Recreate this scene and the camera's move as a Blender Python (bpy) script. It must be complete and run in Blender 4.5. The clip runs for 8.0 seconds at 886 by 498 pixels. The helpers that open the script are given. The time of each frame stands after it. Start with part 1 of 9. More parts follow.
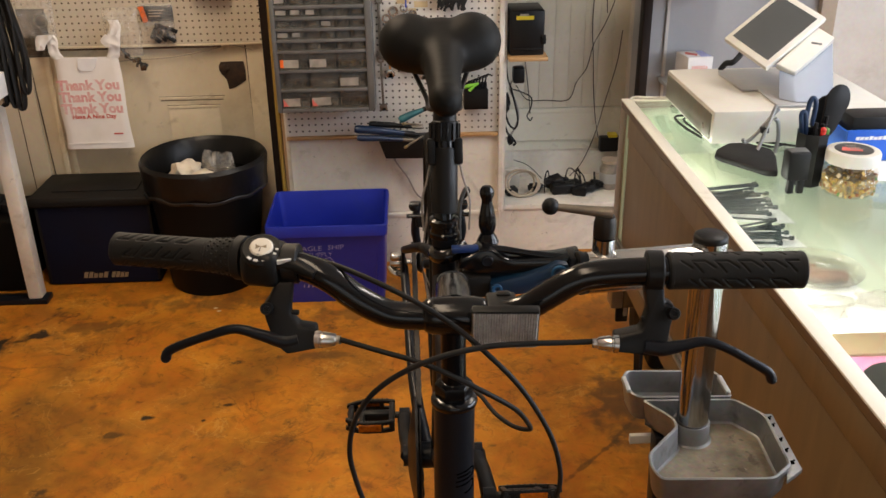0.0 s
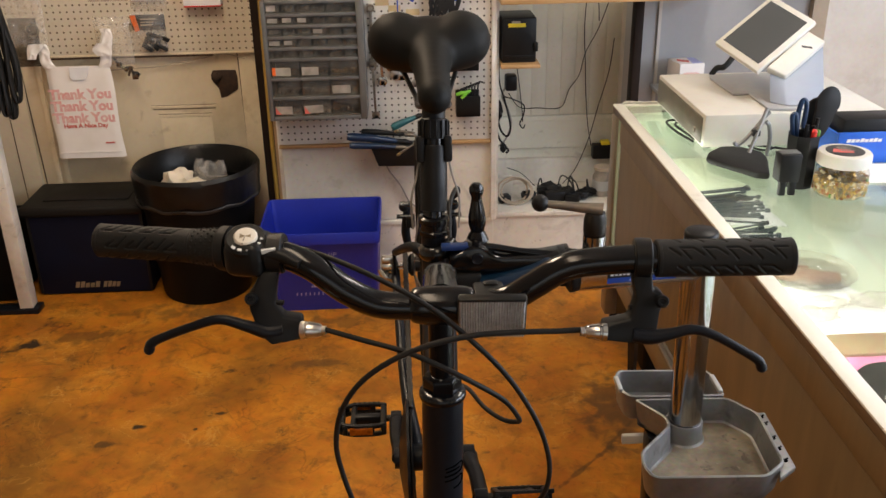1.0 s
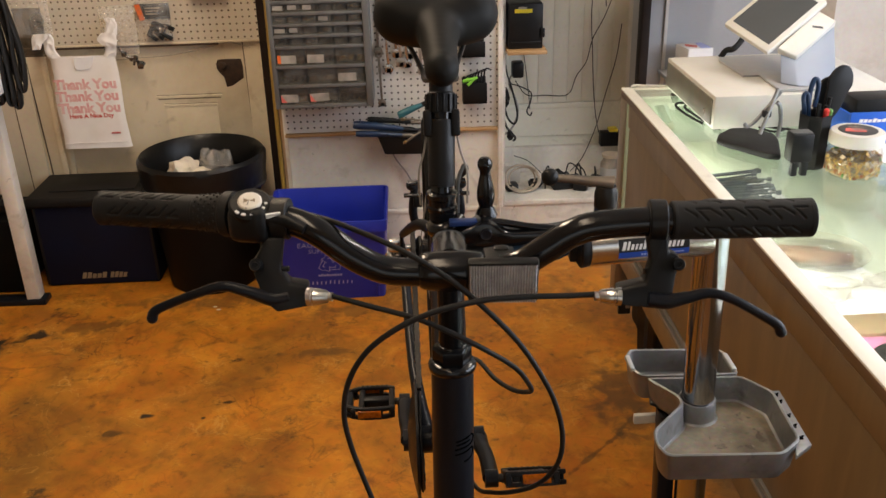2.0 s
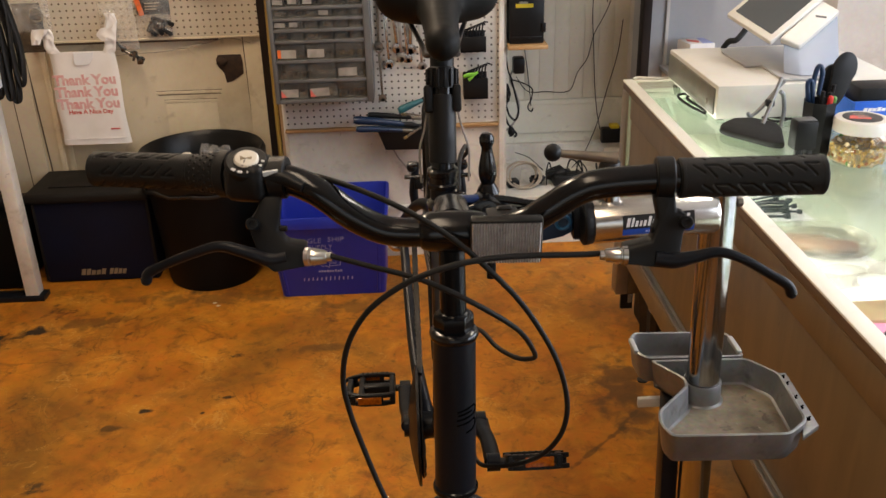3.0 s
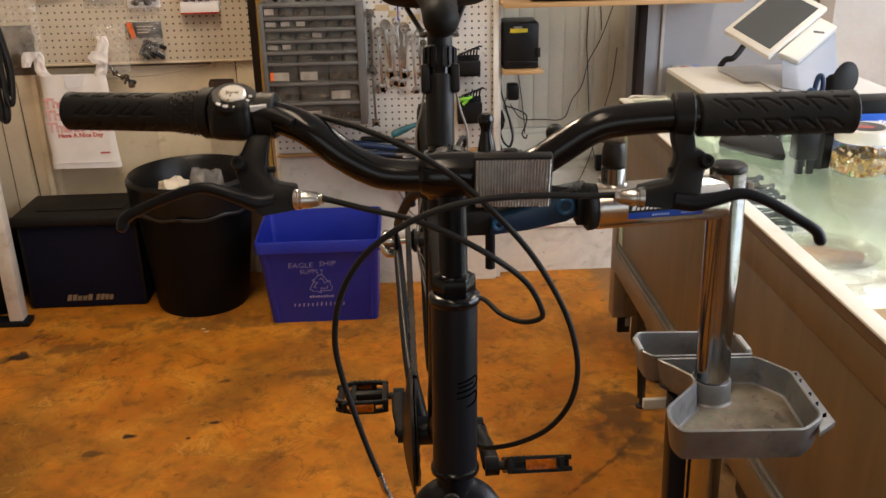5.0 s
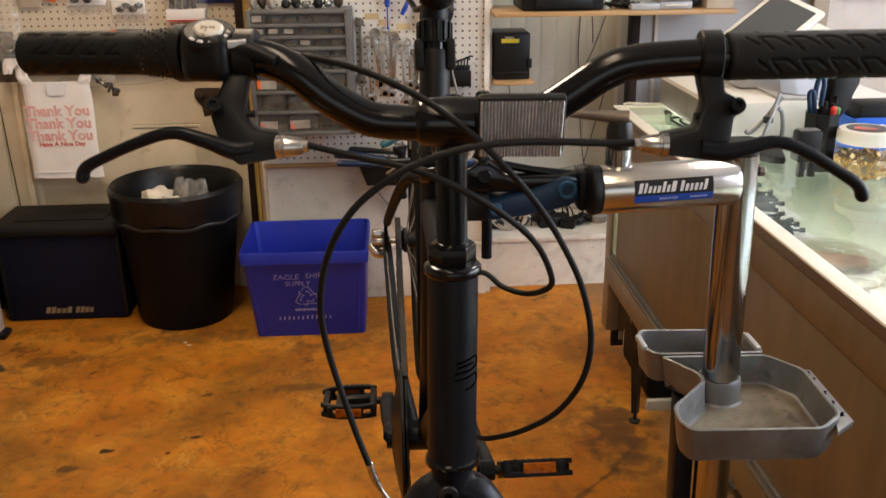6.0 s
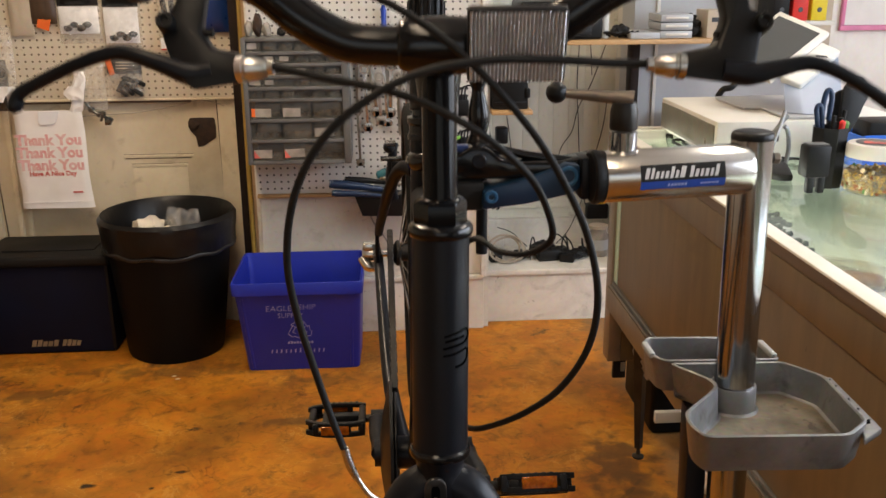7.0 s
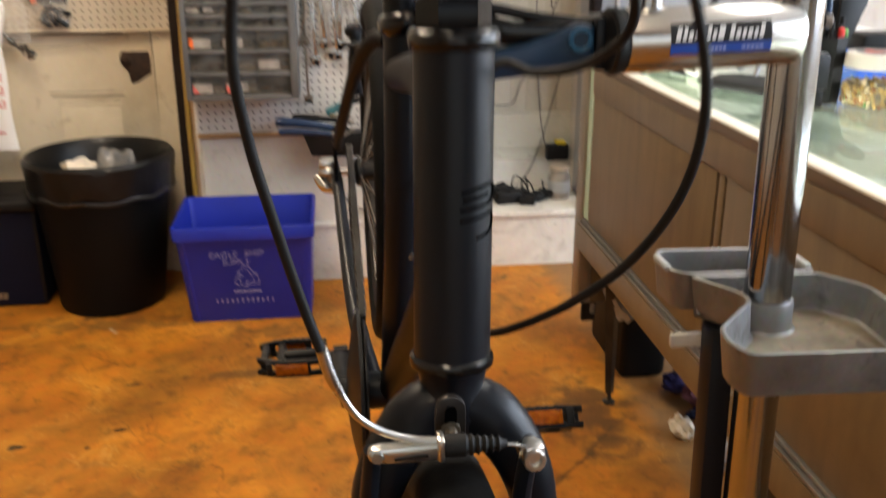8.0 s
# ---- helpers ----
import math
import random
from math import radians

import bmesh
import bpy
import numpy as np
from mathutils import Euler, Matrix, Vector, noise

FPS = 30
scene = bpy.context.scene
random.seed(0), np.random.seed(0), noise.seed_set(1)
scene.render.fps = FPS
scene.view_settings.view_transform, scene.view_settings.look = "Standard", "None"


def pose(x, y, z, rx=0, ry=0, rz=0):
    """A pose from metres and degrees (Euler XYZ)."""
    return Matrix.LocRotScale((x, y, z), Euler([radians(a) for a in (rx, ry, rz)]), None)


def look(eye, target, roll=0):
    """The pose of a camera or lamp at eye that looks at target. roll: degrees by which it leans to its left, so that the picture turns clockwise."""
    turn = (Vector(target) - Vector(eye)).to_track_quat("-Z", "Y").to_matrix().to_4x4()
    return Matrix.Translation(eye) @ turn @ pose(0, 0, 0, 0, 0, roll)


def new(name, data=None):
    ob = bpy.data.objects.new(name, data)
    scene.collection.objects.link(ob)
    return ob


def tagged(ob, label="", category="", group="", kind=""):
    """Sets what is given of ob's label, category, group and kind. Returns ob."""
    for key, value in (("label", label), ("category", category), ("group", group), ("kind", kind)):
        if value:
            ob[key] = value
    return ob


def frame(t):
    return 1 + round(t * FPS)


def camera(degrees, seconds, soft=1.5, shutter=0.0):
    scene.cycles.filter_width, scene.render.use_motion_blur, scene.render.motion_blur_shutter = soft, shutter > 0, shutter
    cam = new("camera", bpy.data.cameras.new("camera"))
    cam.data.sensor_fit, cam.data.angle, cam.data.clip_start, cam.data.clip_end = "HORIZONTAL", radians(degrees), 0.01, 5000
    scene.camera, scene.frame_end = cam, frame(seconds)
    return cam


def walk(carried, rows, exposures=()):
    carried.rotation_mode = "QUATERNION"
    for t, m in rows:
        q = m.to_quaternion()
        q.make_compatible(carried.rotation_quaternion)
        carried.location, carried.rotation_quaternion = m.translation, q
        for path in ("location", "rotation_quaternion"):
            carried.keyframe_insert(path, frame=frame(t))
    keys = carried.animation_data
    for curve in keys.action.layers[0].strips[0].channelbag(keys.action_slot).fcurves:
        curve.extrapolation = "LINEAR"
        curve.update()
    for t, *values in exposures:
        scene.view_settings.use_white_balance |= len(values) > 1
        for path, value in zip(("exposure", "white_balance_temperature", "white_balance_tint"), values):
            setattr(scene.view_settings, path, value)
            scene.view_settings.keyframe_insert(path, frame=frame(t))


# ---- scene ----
cam = camera(51.8, 8.0, shutter=0.8)
METRES, EYE, TILT, LEAN, TURN = 0.55, 1.66, -25.0, 0.8, -2.5
ROWS = [
    (0.0, 0.0, 0.0, 0.0, 0.0, 0.0, -0.0),
    (0.5, 0.0094, 0.0042, -0.0147, -0.29, 0.33, 0.25),
    (1.0, 0.0121, 0.0128, -0.0334, -0.32, 0.77, 0.29),
    (1.5, 0.0141, 0.0291, -0.0522, -0.01, 0.84, 0.45),
    (2.0, 0.0087, 0.047, -0.0749, 0.12, 0.41, 0.65),
    (3.5, 0.0069, 0.0954, -0.1659, 0.17, 1.18, 0.68),
    (4.0, 0.0112, 0.1129, -0.1927, -0.16, 1.94, 0.35),
    (4.5, 0.0043, 0.1353, -0.2277, -0.04, 2.86, 0.52),
    (6.0, -0.0199, 0.3041, -0.3311, -1.2, 5.02, 0.27),
    (6.5, -0.0055, 0.3725, -0.3765, -1.09, 6.61, 0.29),
    (7.0, -0.0026, 0.4508, -0.4253, -1.27, 8.05, 0.14),
    (7.5, -0.033, 0.5991, -0.4747, -2.19, 8.33, 0.54),
    (8.0, -0.053, 0.7891, -0.4943, -4.51, 5.5, 1.24),
]
walk(cam, [(t, pose(0, 0, EYE, TILT, LEAN, TURN) @ pose(METRES * x, METRES * y, METRES * z, 90 + pitch, roll, yaw)) for t, x, y, z, yaw, pitch, roll in ROWS],
     exposures=[(0.0, 0.0, 6500, 14), (4.5, 0.0, 6500, 14), (6.0, 0.06, 6480, 14), (7.0, 0.13, 6450, 13), (7.5, 0.20, 6400, 12), (8.0, 0.52, 6250, 11)])

# ---- world, daylight and ceiling lights ----
scene.view_settings.exposure = 0.0
world = bpy.data.worlds.new("world")
scene.world = world
world.use_nodes = True
wn = world.node_tree
sky = wn.nodes.new("ShaderNodeTexSky")
sky.sky_type, sky.sun_disc = "NISHITA", False
sky.sun_elevation, sky.sun_rotation = radians(38), radians(75)
wn.links.new(sky.outputs["Color"], wn.nodes["Background"].inputs["Color"])
wn.nodes["Background"].inputs["Strength"].default_value = 0.10


def area_lamp(name, loc, target, sx, sy, watts, color):
    d = bpy.data.lights.new(name, "AREA")
    d.shape, d.size, d.size_y, d.energy, d.color = "RECTANGLE", sx, sy, watts, color
    ob = new(name, d)
    ob.matrix_world = look(loc, target)
    return tagged(ob, kind="structure")


WARM, COOL = (1.0, 0.80, 0.56), (0.80, 0.89, 1.0)
# fluorescent fittings under the ceiling
area_lamp("ceiling_light_lamp", (-0.65, 2.2, 2.62), (-0.65, 2.2, 0), 0.22, 1.2, 30, WARM)
area_lamp("ceiling_light_lamp", (-0.2, 0.2, 2.62), (-0.2, 0.2, 0), 0.22, 1.2, 8, WARM)
area_lamp("ceiling_light_lamp", (1.3, 1.9, 2.62), (1.3, 1.9, 0), 0.22, 1.2, 18, (1.0, 0.93, 0.82))
# daylight in the shop windows behind and beside the camera
area_lamp("shopfront_daylight", (0.0, -3.12, 1.55), (0.0, 3.0, 0.9), 2.8, 1.5, 7, (1.0, 0.93, 0.84))
area_lamp("window_daylight", (2.72, 0.9, 1.65), (0.6, 1.5, 0.9), 2.8, 1.4, 80, COOL)
# tube light under the rail of the lit glass case
area_lamp("case_light_tube", (0.675, 1.49, 0.884), (0.98, 1.49, 0.67), 2.0, 0.025, 5.2, (0.97, 1.0, 0.89))

# ---- materials ----
def mat(name, c1, c2=None, rough=0.5, metal=0.0, scale=6.0, bump=0.0, bscale=60.0, rvar=0.1, fine=0.12, coat=0.0, trans=0.0, emit=0.0, spec=0.5, sheen=0.0):
    """Two-scale mottled surface: broad stains from c1 to c2, fine grain, uneven gloss and a little relief."""
    m = bpy.data.materials.new(name)
    m.use_nodes = True
    nt = m.node_tree
    b = nt.nodes["Principled BSDF"]
    tc = nt.nodes.new("ShaderNodeTexCoord")
    n1 = nt.nodes.new("ShaderNodeTexNoise")
    n1.inputs["Scale"].default_value, n1.inputs["Detail"].default_value = scale, 5
    n2 = nt.nodes.new("ShaderNodeTexNoise")
    n2.inputs["Scale"].default_value, n2.inputs["Detail"].default_value = bscale, 3
    for n in (n1, n2):
        nt.links.new(tc.outputs["Object"], n.inputs["Vector"])
    ramp = nt.nodes.new("ShaderNodeValToRGB")
    ramp.color_ramp.elements[0].position, ramp.color_ramp.elements[1].position = 0.35, 0.68
    c2 = c2 or tuple(v * 0.8 for v in c1)
    ramp.color_ramp.elements[0].color, ramp.color_ramp.elements[1].color = (*c2, 1), (*c1, 1)
    nt.links.new(n1.outputs["Fac"], ramp.inputs["Fac"])
    mix = nt.nodes.new("ShaderNodeMix")
    mix.data_type, mix.blend_type = "RGBA", "OVERLAY"
    mix.inputs["Factor"].default_value = fine
    nt.links.new(ramp.outputs["Color"], mix.inputs[6])
    nt.links.new(n2.outputs["Color"], mix.inputs[7])
    nt.links.new(mix.outputs[2], b.inputs["Base Color"])
    mr = nt.nodes.new("ShaderNodeMapRange")
    mr.inputs["To Min"].default_value, mr.inputs["To Max"].default_value = max(0.02, rough - rvar), min(1, rough + rvar)
    nt.links.new(n1.outputs["Fac"], mr.inputs["Value"])
    nt.links.new(mr.outputs["Result"], b.inputs["Roughness"])
    b.inputs["Metallic"].default_value = metal
    b.inputs["Specular IOR Level"].default_value = spec
    b.inputs["Coat Weight"].default_value = coat
    b.inputs["Transmission Weight"].default_value = trans
    if emit:
        b.inputs["Emission Color"].default_value = (*c1, 1)
        b.inputs["Emission Strength"].default_value = emit
    if bump:
        bp = nt.nodes.new("ShaderNodeBump")
        bp.inputs["Strength"].default_value, bp.inputs["Distance"].default_value = bump, 0.002
        nt.links.new(n2.outputs["Fac"], bp.inputs["Height"])
        nt.links.new(bp.outputs["Normal"], b.inputs["Normal"])
    return m


def nodes_of(m):
    return m.node_tree, m.node_tree.nodes["Principled BSDF"]


def wood(name, c1, c2, along="Z", scale=7.0, rough=0.5, stretch=14.0):
    """Wood with grain that runs along one axis."""
    m = mat(name, c1, c2, rough, scale=3, fine=0.1)
    nt, b = nodes_of(m)
    tc = nt.nodes.new("ShaderNodeTexCoord")
    mp = nt.nodes.new("ShaderNodeMapping")
    s = {"X": (scale / stretch, scale, scale), "Y": (scale, scale / stretch, scale), "Z": (scale, scale, scale / stretch)}[along]
    mp.inputs["Scale"].default_value = s
    nz = nt.nodes.new("ShaderNodeTexNoise")
    nz.inputs["Scale"].default_value, nz.inputs["Detail"].default_value, nz.inputs["Distortion"].default_value = 6.0, 6, 0.6
    rp = nt.nodes.new("ShaderNodeValToRGB")
    rp.color_ramp.elements[0].position, rp.color_ramp.elements[1].position = 0.3, 0.7
    rp.color_ramp.elements[0].color, rp.color_ramp.elements[1].color = (*c2, 1), (*c1, 1)
    bp = nt.nodes.new("ShaderNodeBump")
    bp.inputs["Strength"].default_value, bp.inputs["Distance"].default_value = 0.15, 0.001
    for a, c in ((tc.outputs["Object"], mp.inputs["Vector"]), (mp.outputs["Vector"], nz.inputs["Vector"]), (nz.outputs["Fac"], rp.inputs["Fac"]),
                 (rp.outputs["Color"], b.inputs["Base Color"]), (nz.outputs["Fac"], bp.inputs["Height"]), (bp.outputs["Normal"], b.inputs["Normal"])):
        nt.links.new(a, c)
    return m


def stain(nt, tc, socket, scale, lo, hi, color, amount, distortion=0.6, detail=6):
    """Lays an irregular patchy colour over a colour socket."""
    nz = nt.nodes.new("ShaderNodeTexNoise")
    nz.inputs["Scale"].default_value, nz.inputs["Detail"].default_value, nz.inputs["Distortion"].default_value = scale, detail, distortion
    nz.inputs["Roughness"].default_value = 0.62
    r = nt.nodes.new("ShaderNodeMapRange")
    r.inputs["From Min"].default_value, r.inputs["From Max"].default_value = lo, hi
    r.inputs["To Max"].default_value = amount
    mx = nt.nodes.new("ShaderNodeMix")
    mx.data_type = "RGBA"
    mx.inputs[7].default_value = (*color, 1)
    nt.links.new(tc.outputs["Object"], nz.inputs["Vector"])
    nt.links.new(nz.outputs["Fac"], r.inputs["Value"])
    nt.links.new(r.outputs["Result"], mx.inputs["Factor"])
    nt.links.new(socket, mx.inputs[6])
    return mx.outputs[2]


def soiled(m, *layers):
    """Old dirt on a painted surface: each layer is scale, low, high, colour, amount."""
    nt, b = nodes_of(m)
    tc = nt.nodes.new("ShaderNodeTexCoord")
    s = b.inputs["Base Color"].links[0].from_socket
    for scale, lo, hi, color, amount in layers:
        s = stain(nt, tc, s, scale, lo, hi, color, amount)
    nt.links.new(s, b.inputs["Base Color"])


def floor_material():
    """Worn orange paint on boards: mottled orange, grey-green dirt and dark scuffs."""
    m = mat("floor_paint", (0.60, 0.215, 0.016), (0.40, 0.135, 0.012), 0.5, scale=3.2, bump=0.25, bscale=28, fine=0.2, rvar=0.12, spec=0.22)
    nt, b = nodes_of(m)
    base = b.inputs["Base Color"].links[0].from_socket
    tc = nt.nodes.new("ShaderNodeTexCoord")

    def layer(socket, scale, lo, hi, color, amount, distortion=0.6, detail=6):
        return stain(nt, tc, socket, scale, lo, hi, color, amount, distortion, detail)

    s = layer(base, 5.0, 0.44, 0.64, (0.66, 0.29, 0.03), 0.6)
    s = layer(s, 9.0, 0.50, 0.70, (0.25, 0.09, 0.010), 0.6)
    s = layer(s, 1.5, 0.48, 0.68, (0.17, 0.085, 0.016), 0.75)
    s = layer(s, 15.0, 0.54, 0.68, (0.10, 0.05, 0.016), 0.5, 0.5)
    s = layer(s, 7.0, 0.56, 0.74, (0.15, 0.07, 0.016), 0.6, 0.3)
    s = layer(s, 30.0, 0.615, 0.70, (0.06, 0.036, 0.016), 0.5, 0.25)
    s = layer(s, 4.2, 0.64, 0.70, (0.022, 0.02, 0.016), 0.85, 0.3)
    s = layer(s, 60.0, 0.70, 0.75, (0.70, 0.42, 0.15), 0.4, 0.2)
    s = layer(s, 110.0, 0.64, 0.74, (0.09, 0.045, 0.014), 0.5, 0.4)

    def maths(op, *vals):
        n = nt.nodes.new("ShaderNodeMath")
        n.operation = op
        for i, v in enumerate(vals):
            if isinstance(v, (int, float)):
                n.inputs[i].default_value = v
            else:
                nt.links.new(v, n.inputs[i])
        return n.outputs[0]

    def grain(scale, detail, distortion):
        nz = nt.nodes.new("ShaderNodeTexNoise")
        nz.inputs["Scale"].default_value, nz.inputs["Detail"].default_value, nz.inputs["Distortion"].default_value = scale, detail, distortion
        nt.links.new(tc.outputs["Object"], nz.inputs["Vector"])
        return nz.outputs["Fac"]

    def span(value, lo, hi, amount):
        r = nt.nodes.new("ShaderNodeMapRange")
        r.inputs["From Min"].default_value, r.inputs["From Max"].default_value = lo, hi
        r.inputs["To Max"].default_value = amount
        nt.links.new(value, r.inputs["Value"])
        return r.outputs["Result"]

    def over(socket, fac, color):
        mx = nt.nodes.new("ShaderNodeMix")
        mx.data_type = "RGBA"
        mx.inputs[7].default_value = (*color, 1)
        nt.links.new(fac, mx.inputs["Factor"])
        nt.links.new(socket, mx.inputs[6])
        return mx.outputs[2]

    # hairline scuffs and crazing in the paint, only here and there
    for scale, width, patch, color, amount in ((5.0, 0.020, 2.3, (0.10, 0.045, 0.012), 0.5), (11.0, 0.026, 3.6, (0.13, 0.058, 0.014), 0.45), (8.0, 0.012, 5.0, (0.62, 0.34, 0.09), 0.5)):
        line = span(maths("ABSOLUTE", maths("SUBTRACT", grain(scale, 7, 1.2), 0.5)), width, 0.0, amount)
        s = over(s, maths("MULTIPLY", line, span(grain(patch, 3, 0.4), 0.47, 0.62, 1.0)), color)

    # single stains and darker patches at the bins and bench, each with its own ragged outline
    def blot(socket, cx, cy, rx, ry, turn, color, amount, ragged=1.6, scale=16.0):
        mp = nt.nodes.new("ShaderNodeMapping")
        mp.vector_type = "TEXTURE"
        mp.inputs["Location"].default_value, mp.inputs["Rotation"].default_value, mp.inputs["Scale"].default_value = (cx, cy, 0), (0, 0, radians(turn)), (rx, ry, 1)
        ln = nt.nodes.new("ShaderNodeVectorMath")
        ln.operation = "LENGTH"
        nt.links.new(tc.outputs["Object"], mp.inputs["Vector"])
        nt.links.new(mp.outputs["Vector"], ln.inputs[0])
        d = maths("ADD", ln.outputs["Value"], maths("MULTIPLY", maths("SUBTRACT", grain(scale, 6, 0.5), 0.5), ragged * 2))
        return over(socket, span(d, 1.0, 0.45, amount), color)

    sep = nt.nodes.new("ShaderNodeSeparateXYZ")
    nt.links.new(tc.outputs["Object"], sep.inputs[0])
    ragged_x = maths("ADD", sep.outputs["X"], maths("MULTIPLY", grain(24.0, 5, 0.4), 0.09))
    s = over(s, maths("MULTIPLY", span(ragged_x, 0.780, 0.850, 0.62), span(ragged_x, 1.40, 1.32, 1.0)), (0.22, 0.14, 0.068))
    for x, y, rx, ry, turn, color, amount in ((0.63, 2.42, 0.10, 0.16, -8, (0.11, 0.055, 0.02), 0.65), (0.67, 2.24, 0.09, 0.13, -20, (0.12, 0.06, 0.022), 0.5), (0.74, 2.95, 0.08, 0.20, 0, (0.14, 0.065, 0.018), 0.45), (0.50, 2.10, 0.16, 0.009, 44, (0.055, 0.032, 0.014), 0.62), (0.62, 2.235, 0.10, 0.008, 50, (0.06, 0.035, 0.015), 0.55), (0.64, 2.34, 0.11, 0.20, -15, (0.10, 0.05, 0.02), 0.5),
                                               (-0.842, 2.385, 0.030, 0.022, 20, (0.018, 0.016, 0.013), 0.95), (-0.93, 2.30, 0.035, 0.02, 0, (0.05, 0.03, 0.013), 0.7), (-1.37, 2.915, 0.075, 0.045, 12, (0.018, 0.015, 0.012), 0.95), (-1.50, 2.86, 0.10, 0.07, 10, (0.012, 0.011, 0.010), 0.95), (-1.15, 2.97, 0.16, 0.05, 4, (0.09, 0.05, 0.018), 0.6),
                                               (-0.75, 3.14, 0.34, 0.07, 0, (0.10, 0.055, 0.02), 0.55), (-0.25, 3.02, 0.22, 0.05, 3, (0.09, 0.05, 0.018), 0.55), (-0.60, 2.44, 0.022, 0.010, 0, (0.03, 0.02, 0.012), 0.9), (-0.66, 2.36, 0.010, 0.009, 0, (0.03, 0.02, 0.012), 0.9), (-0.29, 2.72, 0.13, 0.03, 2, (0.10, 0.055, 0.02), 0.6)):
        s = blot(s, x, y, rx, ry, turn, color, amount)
    for x, y, r in ((-0.738, 3.066, 0.012), (-0.755, 3.09, 0.009)):
        s = blot(s, x, y, r, r * 0.7, 0, (0.62, 0.55, 0.42), 0.9, 0.6)
    nt.links.new(s, b.inputs["Base Color"])
    return m


def pegboard_material(name, color, hole):
    """White hardboard with a hole every inch."""
    m = mat(name, color, tuple(v * 0.86 for v in color), 0.55, scale=4, fine=0.1, bump=0.08)
    nt, b = nodes_of(m)
    base = b.inputs["Base Color"].links[0].from_socket
    tc = nt.nodes.new("ShaderNodeTexCoord")
    sep = nt.nodes.new("ShaderNodeSeparateXYZ")
    nt.links.new(tc.outputs["Object"], sep.inputs[0])

    def maths(op, a, c=None):
        n = nt.nodes.new("ShaderNodeMath")
        n.operation = op
        for i, v in enumerate((a, c)):
            if v is None:
                continue
            if isinstance(v, (int, float)):
                n.inputs[i].default_value = v
            else:
                nt.links.new(v, n.inputs[i])
        return n.outputs[0]

    def cell(o):
        return maths("SUBTRACT", maths("FRACT", maths("MULTIPLY", maths("ADD", o, 10.0), 1 / 0.0254)), 0.5)

    u, v = cell(sep.outputs["X"]), cell(sep.outputs["Z"])
    d = maths("SQRT", maths("ADD", maths("MULTIPLY", u, u), maths("MULTIPLY", v, v)))
    r = nt.nodes.new("ShaderNodeMapRange")
    r.inputs["From Min"].default_value, r.inputs["From Max"].default_value = 0.13, 0.18
    nt.links.new(d, r.inputs["Value"])
    mx = nt.nodes.new("ShaderNodeMix")
    mx.data_type = "RGBA"
    mx.inputs[6].default_value = (*hole, 1)
    nt.links.new(r.outputs["Result"], mx.inputs["Factor"])
    nt.links.new(base, mx.inputs[7])
    nt.links.new(mx.outputs[2], b.inputs["Base Color"])
    return m


def sheet_glass(name, tint=(0.94, 0.99, 0.93), haze=0.0, rough=0.02):
    """Thin clear sheet: light goes straight through, gloss grows at a grazing angle, haze whitens it."""
    m = bpy.data.materials.new(name)
    m.use_nodes = True
    nt = m.node_tree
    nt.nodes.remove(nt.nodes["Principled BSDF"])
    out = nt.nodes["Material Output"]
    clear = nt.nodes.new("ShaderNodeBsdfTransparent")
    clear.inputs["Color"].default_value = (*tint, 1)
    gloss = nt.nodes.new("ShaderNodeBsdfGlossy")
    gloss.inputs["Roughness"].default_value = rough
    lw = nt.nodes.new("ShaderNodeLayerWeight")
    lw.inputs["Blend"].default_value = 0.5
    pw = nt.nodes.new("ShaderNodeMath")
    pw.operation, pw.inputs[1].default_value = "POWER", 4.5
    mr = nt.nodes.new("ShaderNodeMapRange")
    mr.inputs["To Min"].default_value, mr.inputs["To Max"].default_value = 0.035, 0.9
    mix = nt.nodes.new("ShaderNodeMixShader")
    nt.links.new(lw.outputs["Facing"], pw.inputs[0])
    nt.links.new(pw.outputs[0], mr.inputs["Value"])
    nt.links.new(mr.outputs["Result"], mix.inputs["Fac"])
    body = clear.outputs[0]
    if haze:
        dif = nt.nodes.new("ShaderNodeBsdfDiffuse")
        dif.inputs["Color"].default_value = (0.82, 0.80, 0.76, 1)
        nz = nt.nodes.new("ShaderNodeTexNoise")
        nz.inputs["Scale"].default_value, nz.inputs["Detail"].default_value = 28, 4
        tc = nt.nodes.new("ShaderNodeTexCoord")
        hz = nt.nodes.new("ShaderNodeMapRange")
        hz.inputs["From Min"].default_value, hz.inputs["From Max"].default_value = 0.35, 0.7
        hz.inputs["To Min"].default_value, hz.inputs["To Max"].default_value = haze * 0.4, haze * 1.6
        mh = nt.nodes.new("ShaderNodeMixShader")
        nt.links.new(tc.outputs["Object"], nz.inputs["Vector"])
        nt.links.new(nz.outputs["Fac"], hz.inputs["Value"])
        nt.links.new(hz.outputs["Result"], mh.inputs["Fac"])
        nt.links.new(clear.outputs[0], mh.inputs[1])
        nt.links.new(dif.outputs[0], mh.inputs[2])
        body = mh.outputs[0]
    nt.links.new(body, mix.inputs[1])
    nt.links.new(gloss.outputs[0], mix.inputs[2])
    nt.links.new(mix.outputs[0], out.inputs["Surface"])
    return m


